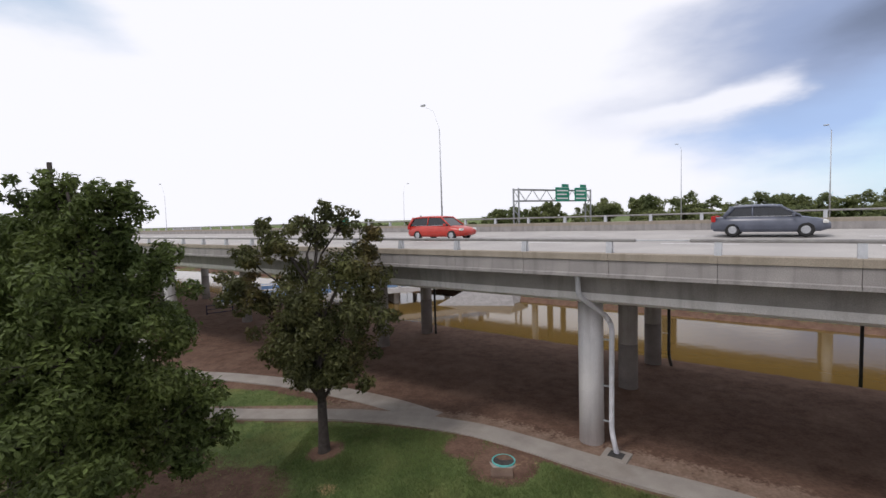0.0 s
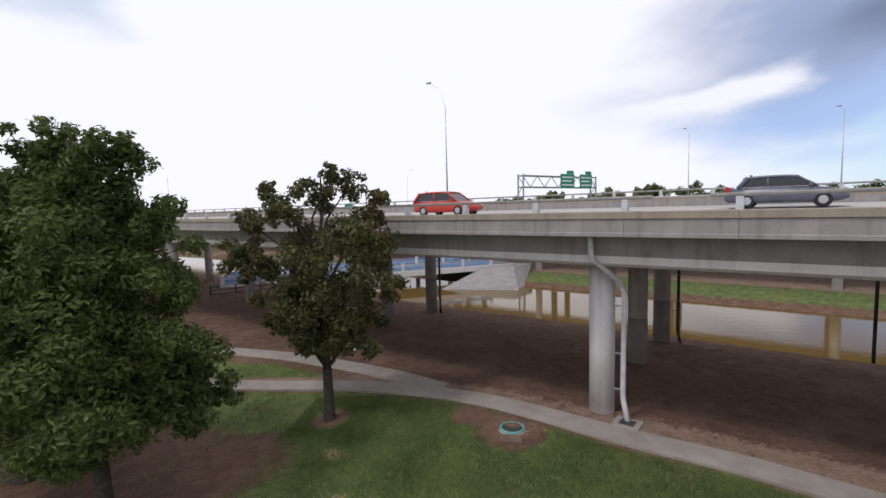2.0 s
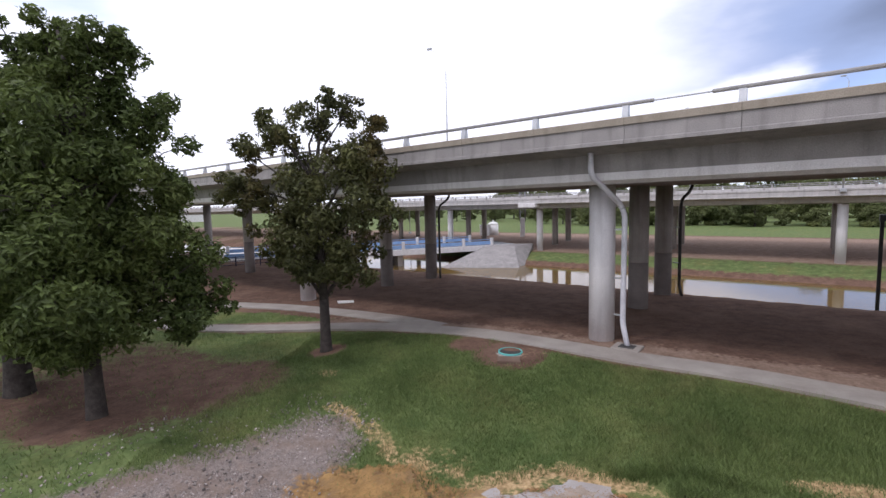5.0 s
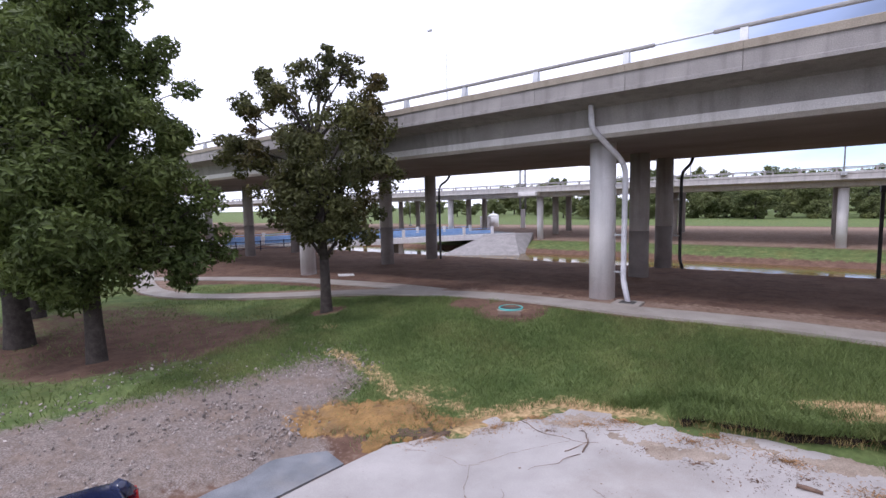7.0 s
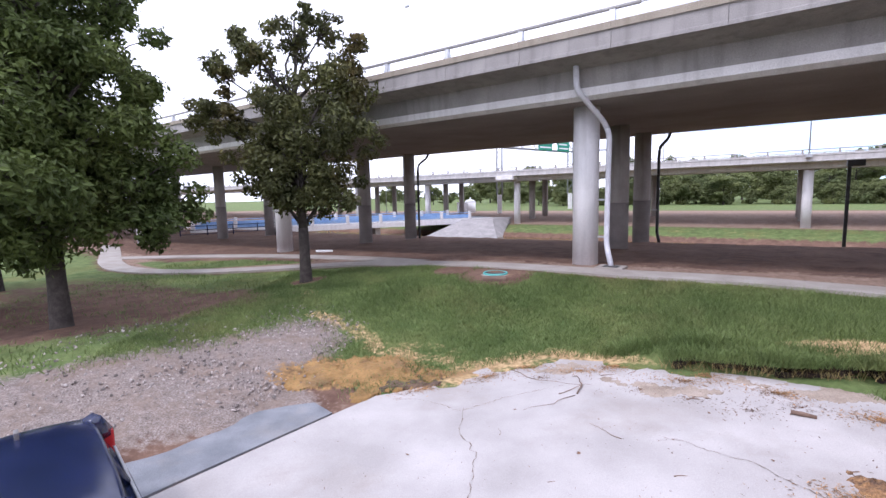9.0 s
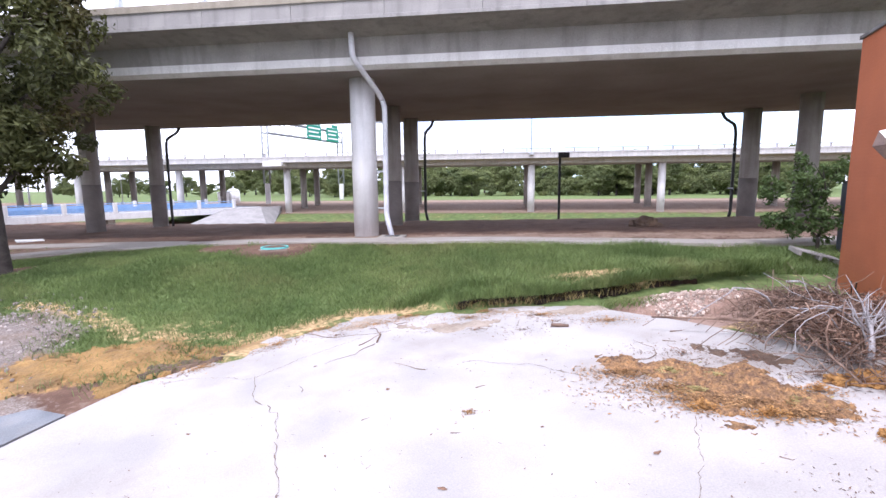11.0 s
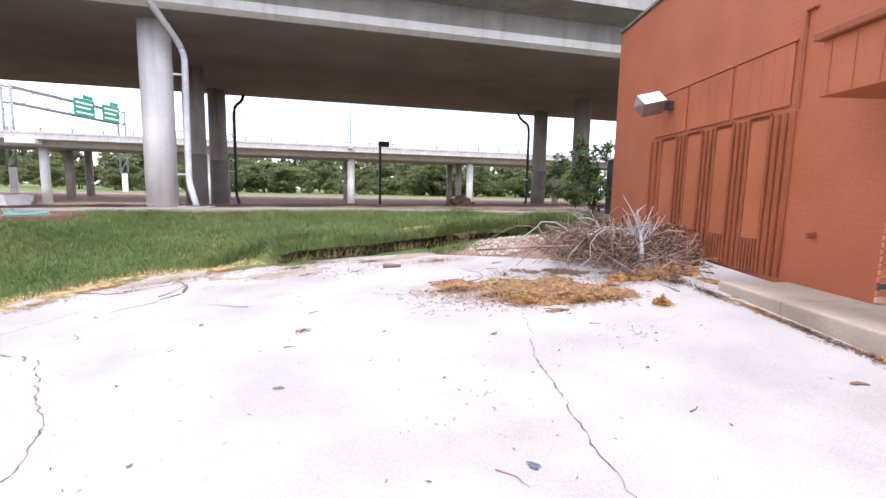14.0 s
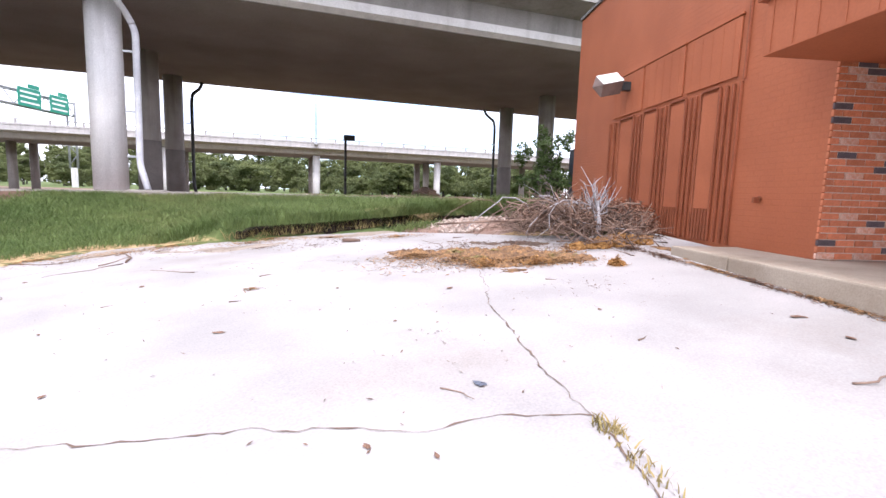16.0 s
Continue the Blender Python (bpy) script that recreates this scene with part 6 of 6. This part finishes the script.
def litter(name, patches, count, size, mat, seed, label, thick=0.06):
    """Loose flakes lying in patches on the slab."""
    rng = np.random.default_rng(seed)
    vs, fs = [], []
    for i in range(count):
        cx, cy, rx, ry, ang = patches[int(rng.integers(0, len(patches)))]
        a, r = rng.random() * 6.28, min(1.6, abs(rng.normal(scale=0.62)))
        ex, ey = rx * r * math.cos(a), ry * r * math.sin(a)
        x, y = cx + ex * math.cos(ang) - ey * math.sin(ang), cy + ex * math.sin(ang) + ey * math.cos(ang)
        z = float(pad_height(x, y)) + 0.018 + thick * max(0.05, 1 - r) * rng.random()
        ln, wd = size * (0.5 + 1.3 * rng.random()), size * (0.12 + 0.3 * rng.random())
        q = Euler((rng.normal(scale=0.25), rng.normal(scale=0.25), rng.random() * 6.28)).to_matrix()
        k = len(vs)
        for px, py, pz in ((-ln, 0, 0), (0, -wd, wd * 0.3), (ln, 0, 0), (0, wd, wd * 0.3)):
            p = q @ Vector((px, py, pz))
            vs.append((x + p.x, y + p.y, max(z + p.z, z - 0.004)))
        fs += [(k, k + 1, k + 2), (k, k + 2, k + 3)]
    return tagged(new(name, mesh_of(name, vs, fs, mat)), label, "litter", kind="stuff")


D45 = math.radians(-40)
litter("leaf_litter", [(6.7, 4.7, 1.0, 0.6, D45), (7.2, 4.2, 0.8, 0.6, D45), (6.5, 3.9, 1.0, 0.55, D45), (7.3, 3.4, 0.7, 0.5, D45), (5.9, 4.0, 1.1, 0.4, D45)], 1800, 0.022, DEADLEAF, 60, "dark brown dead leaves trodden round the brush heap", 0.05)
litter("leaf_litter", [(5.7, 4.1, 1.0, 0.42, D45), (5.75, 3.75, 0.9, 0.36, D45), (6.1, 3.4, 0.9, 0.34, D45), (6.3, 3.0, 0.45, 0.24, D45), (5.6, 4.7, 0.5, 0.2, D45)], 6000, 0.022, STRAW, 61, "brown bark and leaf litter spread on the concrete", 0.06)
litter("leaf_litter", [(7.9, 3.0, 0.3, 0.2, 0.3), (6.45, 2.38, 0.11, 0.09, 0), (6.0, 3.15, 0.3, 0.08, D45), (6.9, 3.2, 0.25, 0.12, D45), (5.6, 3.6, 0.25, 0.1, D45)], 2600, 0.018, CHAFF, 62, "orange dry leaf chaff on the concrete", 0.12)
litter("leaf_litter", [(4.3, 9.0, 0.5, 0.2, 0), (2.6, 9.3, 0.6, 0.2, 0), (5.6, 8.3, 0.6, 0.25, -0.8), (6.7, 1.5, 0.6, 0.05, 0.78), (5.8, 0.55, 0.5, 0.05, 0.78), (7.0, 6.4, 0.6, 0.3, -0.6), (0.6, 8.5, 0.8, 0.25, 0.4), (3.6, 8.9, 1.2, 0.35, -0.2), (5.2, 8.1, 0.8, 0.3, -0.5), (1.8, 8.9, 0.7, 0.3, 0.5), (6.3, 7.4, 0.6, 0.3, -0.7)], 6500, 0.02, STRAW, 63, "thin brown litter along the slab edges", 0.02)
litter("leaf_litter", [(7.2, 2.1, 0.5, 0.10, 0.78), (6.3, 1.1, 0.9, 0.07, 0.78), (5.2, -0.1, 0.9, 0.06, 0.78), (7.6, 2.6, 0.25, 0.18, 0.78)], 3200, 0.018, DEADLEAF, 64, "brown leaf dirt gathered at the foot of the kerb", 0.03)
litter("leaf_litter", [(3.5, 4.9, 0.16, 0.08, D45)], 60, 0.024, STRAW, 66, "small scatter of dry brown leaves", 0.01)
litter("leaf_specks", [(2.2, 4.6, 2.6, 2.6, 0), (3.6, 2.6, 2.4, 1.8, 0), (4.2, 6.2, 2.2, 1.2, 0), (0.2, 5.2, 1.8, 1.4, 0), (5.4, 2.2, 0.8, 0.9, 0)], 420, 0.014, DEADLEAF, 65, "tiny dark leaf specks scattered over the concrete", 0.0)


def matted(name, poly, mat, seed, label, top, thick=0.03, edge=0.3, fill=0.0, cell=0.035, lift=0.004):
    """A thin ragged mat of loose stuff with broken edges, lying on a surface."""
    xs = np.arange(min(p[0] for p in poly) - edge, max(p[0] for p in poly) + edge, cell)
    ys = np.arange(min(p[1] for p in poly) - edge, max(p[1] for p in poly) + edge, cell)
    mx, my = np.meshgrid(xs, ys, indexing="ij")
    d = poly_distance(mx, my, poly)
    rough = np.array([1.5 * noise.noise(Vector((x * 1.9, y * 1.9, seed))) + 0.9 * noise.noise(Vector((x * 5.5, y * 5.5, seed + 3.0))) + 0.5 * noise.noise(Vector((x * 15, y * 15, seed))) for x, y in zip(mx.ravel(), my.ravel())]).reshape(mx.shape)
    grain = np.random.default_rng(seed).random(mx.shape)
    k = np.clip(-d / edge, -2, 1.2) + rough + fill
    mz = top(mx, my) + np.where(k > 0, lift + thick * np.clip(k, 0, 1) * (0.45 + 0.75 * grain), -0.03)
    ok = k > -0.05
    cellok = (k[:-1, :-1] > 0) | (k[1:, :-1] > 0) | (k[1:, 1:] > 0) | (k[:-1, 1:] > 0)
    cellok &= ok[:-1, :-1] | ok[1:, 1:]
    gi = np.arange(mx.size).reshape(mx.shape)
    fc = np.stack([gi[:-1, :-1], gi[1:, :-1], gi[1:, 1:], gi[:-1, 1:]], -1)[cellok]
    used, inv = np.unique(fc.ravel(), return_inverse=True)
    vs = np.stack([mx, my, mz], -1).reshape(-1, 3)[used]
    return tagged(new(name, mesh_of(name, vs.tolist(), inv.reshape(-1, 4).tolist(), mat)), label, "litter", kind="stuff")


def on_pad(x, y):
    return pad_height(x, y) + 0.012


def on_ground(x, y):
    return ground_height(x, y) + bumps(x, y) + 0.012


matted("leaf_litter", [(5.72, 5.35), (6.1, 4.9), (6.6, 4.45), (6.95, 3.9), (6.95, 3.3), (6.6, 2.75), (6.35, 2.8), (6.1, 3.2), (5.7, 3.15), (5.6, 3.6), (5.85, 4.2), (5.6, 4.8)], CHAFF_MAT, 3,
       "matted brown and orange leaf chaff on the concrete", on_pad, 0.05, 0.28, -0.1)
matted("leaf_litter", [(7.95, 2.4), (8.05, 2.2), (7.2, 1.35), (6.2, 0.32), (6.05, 0.45), (7.0, 1.5)], CHAFF_MAT, 5, "brown leaf chaff along the kerb foot", on_pad, 0.02, 0.12, -0.25)
matted("leaf_litter", [(7.0, 4.7), (7.7, 4.4), (7.6, 3.6), (7.1, 3.7)], WET_SILT, 6, "dark trodden leaf mould beside the brush heap", on_pad, 0.02, 0.25, -0.25)
matted("ochre_silt", [(-2.05, 8.5), (-1.75, 9.1), (-1.1, 9.75), (-0.4, 9.9), (0.3, 9.45), (0.7, 8.9), (-0.2, 8.6), (-0.5, 8.2), (-0.9, 8.7), (-1.4, 8.6)], OCHRE_MAT, 9,
       "ochre silt washed out beside the slab corner", on_ground, 0.03, 0.35, 0.1, 0.05, 0.012)
matted("damp_silt", [(-0.2, 8.5), (0.3, 8.95), (0.95, 8.9), (0.9, 8.6), (0.3, 8.6)], WET_SILT, 11, "damp dark silt at the slab edge", on_ground, 0.02, 0.2, 0.0, 0.05, 0.03)
matted("washed_silt", [(3.7, 8.5), (4.5, 8.5), (5.7, 7.8), (5.4, 7.1), (4.5, 7.5)], SAND_FILM, 13, "thin tan silt washed over the slab edge", on_pad, 0.008, 0.4, -0.6, 0.04)
matted("washed_silt", [(5.9, 8.0), (7.4, 7.3), (7.6, 6.9), (6.6, 7.2)], SAND_FILM, 15, "brown silt below the cut bank", on_pad, 0.015, 0.3, -0.05, 0.04)
matted("washed_silt", [(2.6, 9.3), (3.6, 9.3), (3.6, 8.7), (2.9, 8.6)], SAND_FILM, 17, "thin tan silt washed over the slab edge", on_pad, 0.008, 0.3, -0.2, 0.04)
litter("leaf_specks", [(5.0, 7.4, 0.8, 0.4, D45), (5.6, 6.9, 0.7, 0.4, D45), (4.4, 7.9, 0.7, 0.3, 0), (6.3, 6.9, 0.6, 0.3, D45), (2.8, 8.7, 0.7, 0.3, 0)], 700, 0.02, DEADLEAF, 68, "dark leaf bits strewn over the slab edge", 0.0)
litter("straw_chips", [(6.1, 4.4, 0.35, 0.2, D45), (5.9, 3.9, 0.3, 0.2, D45), (6.5, 3.2, 0.3, 0.15, D45), (6.4, 4.0, 0.5, 0.3, D45)], 900, 0.04, WEED, 67, "pale broken stalks on the leaf chaff", 0.05)


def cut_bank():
    """Undercut face of the bank, leaning out a little at the top, coloured with the overhang's shadow."""
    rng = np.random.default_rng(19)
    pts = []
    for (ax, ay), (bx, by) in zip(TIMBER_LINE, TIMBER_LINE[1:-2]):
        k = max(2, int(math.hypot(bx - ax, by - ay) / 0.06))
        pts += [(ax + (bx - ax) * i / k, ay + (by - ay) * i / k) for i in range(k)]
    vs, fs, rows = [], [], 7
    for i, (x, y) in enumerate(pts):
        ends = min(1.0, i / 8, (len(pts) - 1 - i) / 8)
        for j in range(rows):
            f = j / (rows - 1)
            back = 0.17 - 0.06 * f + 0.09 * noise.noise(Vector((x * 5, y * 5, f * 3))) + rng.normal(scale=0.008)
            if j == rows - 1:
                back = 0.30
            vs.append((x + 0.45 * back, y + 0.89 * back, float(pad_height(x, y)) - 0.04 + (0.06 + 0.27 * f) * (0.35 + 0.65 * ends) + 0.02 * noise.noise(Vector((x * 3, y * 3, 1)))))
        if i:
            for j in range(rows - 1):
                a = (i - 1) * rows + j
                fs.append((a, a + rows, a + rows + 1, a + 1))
    tagged(new("cut_bank", mesh_of("cut_bank", vs, fs, CUT_SOIL)), "undercut earth face with the overhanging grass's shadow in its colour", "bank", kind="structure")


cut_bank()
blades("grass", 2600, (7.2, 8.6, 6.3, 7.3), 0.16, GRASS, 12, lambda x, y: np.clip(1.3 - np.hypot((x - 7.95) / 0.5, (y - 6.8 + 0.5 * (x - 7.95)) / 0.28), 0, 1), "green tuft spilling onto the slab", 0.005, lambda x, y: pad_height(x, y) + 0.01)


def rubble(name, patches, count, size, mat, seed, label, h=pad_height):
    rng = np.random.default_rng(seed)
    vs, fs = [], []
    ico = bmesh.new()
    bmesh.ops.create_icosphere(ico, subdivisions=1, radius=1.0)
    iv = [v.co.copy() for v in ico.verts]
    itf = [tuple(v.index for v in f.verts) for f in ico.faces]
    ico.free()
    for i in range(count):
        cx, cy, rx, ry = patches[int(rng.integers(0, len(patches)))]
        a, r = rng.random() * 6.28, rng.random() ** 0.6
        x, y = cx + rx * r * math.cos(a), cy + ry * r * math.sin(a)
        s = size * (0.35 + rng.random() ** 2 * 1.3)
        z = float(h(np.array([x]), np.array([y]))[0]) + 0.3 * s
        sc = np.array([1 + rng.random(), 1 + rng.random(), 0.6 + 0.4 * rng.random()]) * s * 0.6
        q = Euler((rng.random() * 6, rng.random() * 6, rng.random() * 6)).to_matrix()
        k = len(vs)
        for v in iv:
            jit = 0.8 + 0.4 * rng.random()
            p = q @ Vector((v.x * sc[0] * jit, v.y * sc[1] * jit, v.z * sc[2] * jit))
            vs.append((x + p.x, y + p.y, z + p.z))
        fs += [tuple(i2 + k for i2 in f) for f in itf]
    return tagged(new(name, mesh_of(name, vs, fs, mat)), label, "rubble", kind="stuff")


def heap_height(x, y):
    k = np.hypot((np.asarray(x) - 9.1) / 1.5, (np.asarray(y) - 6.25 + 0.4 * (np.asarray(x) - 9.1)) / 0.7)
    return pad_height(x, y) + 0.012 + 0.13 * np.clip(1 - k * k, 0, 1) ** 1.2


gx, gy = np.meshgrid(np.linspace(7.4, 10.8, 70), np.linspace(5.2, 7.6, 50), indexing="ij")
rng = np.random.default_rng(70)
gz = heap_height(gx, gy) + rng.normal(scale=0.009, size=gx.shape) * (heap_height(gx, gy) > pad_height(gx, gy) + 0.02) - 0.06 * (heap_height(gx, gy) < pad_height(gx, gy) + 0.016)
gi = np.arange(gx.size).reshape(gx.shape)
dv = np.stack([gx, gy, gz], -1).reshape(-1, 3).tolist()
df = np.stack([gi[:-1, :-1], gi[1:, :-1], gi[1:, 1:], gi[:-1, 1:]], -1).reshape(-1, 4).tolist()
tagged(new("soil_mound", mesh_of("soil_mound", dv, df, PINK_DIRT)), "low heap of pinkish dirt and broken mortar", "heap")
rubble("rubble", [(8.6, 6.45, 0.7, 0.35), (9.3, 6.1, 0.7, 0.35), (8.3, 6.0, 0.5, 0.35)], 900, 0.027, STONE, 71, "pale broken stone and mortar rubble", heap_height)
rubble("gravel", [(-4.5, 9.6, 3.2, 2.2), (-2.6, 11.2, 1.6, 1.6), (-7.0, 6.6, 3.0, 1.8), (-3.4, 8.2, 1.4, 0.9)], 2600, 0.028, GRIT, 72, "loose grey gravel on the drive", ground_height)


def sticks():
    rng = np.random.default_rng(83)
    spec = [(3.86, 5.39, 0.42, 0.012, 25), (3.14, 4.61, 0.30, 0.010, -50), (4.2, 1.46, 0.17, 0.012, -30), (2.97, 2.04, 0.24, 0.008, -35), (4.18, 0.46, 0.5, 0.012, -20),
            (5.4, 2.72, 0.26, 0.010, -60), (3.0, 7.9, 0.7, 0.016, 40), (3.9, 8.6, 0.8, 0.014, 10), (3.3, 7.85, 1.05, 0.026, 55), (3.25, 7.8, 1.2, 0.012, 208), (2.3, 9.2, 2.1, 0.012, -56), (6.1, 4.9, 0.9, 0.012, -35), (5.9, 4.3, 0.7, 0.010, -70), (6.6, 4.5, 0.8, 0.014, -20), (6.5, 3.0, 0.6, 0.010, 40), (6.9, 5.2, 0.9, 0.014, -50), (7.3, 5.4, 1.3, 0.02, -38), (7.1, 2.4, 0.4, 0.014, 20), (3.55, 6.3, 0.6, 0.010, 160), (1.9, 6.6, 0.2, 0.008, 60), (2.4, 5.4, 0.35, 0.008, 20), (4.9, 7.4, 0.3, 0.012, -20)]
    for x, y, ln, r, a in spec:
        pts, rad = stick_mesh(rng, ln, r * 0.55, 8, 0.32)
        pts = [Vector((p.x, p.y, max(0.0, p.z * 0.3) + r * 0.5)) for p in pts]
        vs, fs = tube_geo(pts, rad, 6)
        ob = new("stick", mesh_of("stick", vs, fs, TWIG, True))
        ob.matrix_basis = pose(x, y, float(pad_height(x, y)) + 0.012, 0, 0, a)
        tagged(ob, "short dead stick lying on the concrete", "stick", "sticks")
    lg = new("log", mesh_of("log", *tube_geo([(-0.15, 0, 0.03), (-0.03, 0.01, 0.034), (0.14, 0.02, 0.03)], [0.028, 0.033, 0.026], 10), TWIG, True))
    lg.matrix_basis = pose(6.15, 6.62, float(pad_height(6.15, 6.62)) + 0.01, 0, 0, -40)
    tagged(lg, "short dark broken log on the concrete", "log")


sticks()


def flat_scraps():
    """Small dark scraps of leaf, tar and cloth on the slab."""
    rng = np.random.default_rng(17)
    for x, y, s in [(3.12, 1.9, 0.07), (4.6, 3.29, 0.07), (2.9, 6.0, 0.06), (2.7, 3.85, 0.06), (2.41, 1.95, 0.035), (2.53, 1.69, 0.03), (5.29, 0.71, 0.1), (4.95, 0.45, 0.06), (1.9, 4.9, 0.03), (1.2, 3.6, 0.04), (5.1, 5.6, 0.04), (4.2, 6.2, 0.03),
                    (3.4, 6.9, 0.03), (2.2, 7.4, 0.04), (4.0, 4.2, 0.03), (0.6, 6.2, 0.04), (-0.2, 5.0, 0.035), (4.7, 1.9, 0.03), (3.6, 3.0, 0.025), (1.7, 3.6, 0.03), (5.0, 6.9, 0.05), (4.6, 2.6, 0.02)]:
        bm = bmesh.new()
        k = 11
        s0, s = s, s * 0.72
        ring = [bm.verts.new((s * (0.45 + 0.8 * rng.random()) * math.cos(6.28 * i / k), s * 0.6 * (0.45 + 0.8 * rng.random()) * math.sin(6.28 * i / k), 0.004 + 0.008 * rng.random())) for i in range(k)]
        c = bm.verts.new((0, 0, 0.014))
        for i in range(k):
            bm.faces.new((ring[i], ring[(i + 1) % k], c))
        ob = part("scrap", bm, DEADLEAF if s0 != 0.07 or x > 4 else GREY_P)
        ob.matrix_basis = pose(x, y, float(pad_height(x, y)) + 0.012, 0, 0, 360 * rng.random())
        tagged(ob, "small dark leaf scrap lying on the concrete", "scrap", "scraps")


flat_scraps()


def cracks():
    """Fine open cracks, laid as thin dark ragged strips in the slab."""
    rng = np.random.default_rng(29)
    lines = [[(1.36, 7.6), (1.36, 7.02), (1.6, 6.16), (1.53, 4.91), (1.39, 4.37), (1.21, 3.99), (0.9, 3.6)], [(-0.2, 8.2), (0.7, 7.9), (1.36, 7.45)], [(1.36, 7.5), (2.4, 8.0), (3.2, 8.3)],
             [(3.17, 1.33), (2.95, 1.6), (2.66, 1.84), (2.53, 2.11), (2.2, 2.46), (1.86, 2.71), (1.5, 3.18), (0.2, 4.2)], [(2.2, 0.2), (3.17, 1.33), (3.42, 1.62), (3.82, 2.06), (4.38, 2.68), (5.55, 3.72), (6.7, 5.0)], [(4.1, 6.3), (4.9, 5.6), (5.3, 4.6)]]
    vs, fs = [], []
    for ln in lines:
        pts = []
        for (ax, ay), (bx, by) in zip(ln, ln[1:]):
            k = max(2, int(math.hypot(bx - ax, by - ay) / 0.05))
            pts += [(ax + (bx - ax) * i / k, ay + (by - ay) * i / k) for i in range(k)]
        off = np.cumsum(rng.normal(scale=0.014, size=len(pts)))
        off -= np.linspace(off[0], off[-1], len(off))
        for i, (x, y) in enumerate(pts):
            j = min(i + 1, len(pts) - 1)
            dx, dy = (pts[j][0] - pts[j - 1][0], pts[j][1] - pts[j - 1][1])
            n = math.hypot(dx, dy) or 1
            w = 0.0012 + 0.007 * rng.random() ** 2
            px, py = -dy / n, dx / n
            z = float(pad_height(x, y)) + 0.0155
            vs += [(x + px * (off[i] - w), y + py * (off[i] - w), z), (x + px * (off[i] + w), y + py * (off[i] + w), z)]
            if i:
                k = len(vs)
                fs.append((k - 4, k - 3, k - 1, k - 2))
    return tagged(new("crack", mesh_of("crack", vs, fs, DIRTM)), "thin dark dirt-filled cracks across the concrete", "crack", kind="stuff")


cracks()
blades("weeds", 6000, (2.6, 3.5, 0.7, 1.6), 0.035, WEED, 8, lambda x, y: (line_distance(x, y, [(2.75, 0.85), (3.12, 1.28)]) < 0.045) * (0.25 + 0.75 * (np.sin(9 * x + 4) > 0.1)), "dry weeds growing in a slab joint", 0.004, lambda x, y: pad_height(x, y) + 0.012)

for x, y, r in ((7.55, 3.02, 0.17), (7.9, 2.85, 0.20), (8.15, 2.62, 0.14), (7.3, 3.2, 0.11), (6.47, 2.4, 0.075)):
    bm = bmesh.new()
    bmesh.ops.create_icosphere(bm, subdivisions=4, radius=1.0)
    for v in bm.verts:
        k = 1 + 0.35 * noise.noise(v.co * 2.1 + Vector((x, y, 0))) + 0.22 * noise.noise(v.co * 6.0) + 0.1 * noise.noise(v.co * 15)
        v.co = Vector((v.co.x * r * 1.2 * k, v.co.y * r * k, v.co.z * r * 0.7 * k))
    ob = part("leaf_clump", bm, CHAFF)
    ob.matrix_basis = pose(x, y, float(pad_height(x, y)) + 0.03, 0, 0, 70 * x)
    tagged(ob, "matted clump of orange dry leaves", "leaf clump", "leaf clumps")

# pallet leaning by the corner
pl = thing("pallet", pose(14.5, 7.15, hz(14.5, 7.15) + 0.12, 14, 0, 40), "weathered grey timber pallet lying by the shrub", "pallet")
PALLET = material("grey_timber", (0.22, 0.20, 0.19), (0.36, 0.33, 0.31), 4.0, 0.9, 0.3, 40)
for i in range(6):
    part("deck_board", one_box(-0.5 + i * 0.2, -0.45, 0.10, -0.40 + i * 0.2, 0.45, 0.12, 0.004), PALLET, pl)
for y in (-0.42, 0.0, 0.42):
    part("bearer", one_box(-0.5, y - 0.03, 0.0, 0.6, y + 0.03, 0.098, 0.004), PALLET, pl)

# brown earth heap under the overpass
hp = [(16.8, 14.5)]
for x, y in hp:
    rng = np.random.default_rng(44)
    bm = bmesh.new()
    bmesh.ops.create_icosphere(bm, subdivisions=4, radius=1.0)
    for v in bm.verts:
        r = 1 + 0.28 * noise.noise(v.co * 2.3) + 0.12 * noise.noise(v.co * 7)
        v.co = Vector((v.co.x * 0.62 * r, v.co.y * 0.45 * r, v.co.z * 0.40 * r))
    ob = part("soil_mound", bm, WET_SILT)
    ob.matrix_basis = pose(x, y, hz(x, y), 0, 0, TURN)
    tagged(ob, "small heap of brown earth and brush under the overpass", "heap")

# ---- brick return at the entry: every brick its own piece ----
part("brick_backing", one_box(ENDX + 0.006, -2.0, 0.30, ENDX + 0.10, -0.26, 2.6), MORTAR, BLD)
part("mortar_face", one_box(ENDX - 0.012, -1.95, 0.345, ENDX - 0.002, -0.03, 2.6), MORTAR, BLD)
rng = np.random.default_rng(3)
brick_me = {}
for mat in (BRICK, BRICK_D, BRICK_P):
    bm = one_box(-0.03, -0.098, 0.0, 0.0, 0.098, 0.058, 0.004)
    ob_me = bpy.data.meshes.new("brick")
    bm.to_mesh(ob_me)
    bm.free()
    ob_me.materials.append(mat)
    brick_me[mat.name] = ob_me
for row in range(29):
    z = 0.352 + row * 0.0677
    for k in range(7):
        y = -0.098 - k * 0.208 - (0.104 if row % 2 else 0)
        if y < -1.5:
            continue
        p = rng.random()
        mat = BRICK_D if p < 0.08 else BRICK_P if p < 0.26 else BRICK
        child("brick", brick_me[mat.name], BLD, pose(ENDX + 0.010 - 0.004 * rng.random(), y, z))
    if row % 2:
        b = child("brick", brick_me[BRICK.name], BLD, pose(ENDX + 0.008, -0.046, z))
        b.scale = (1, 0.48, 1)
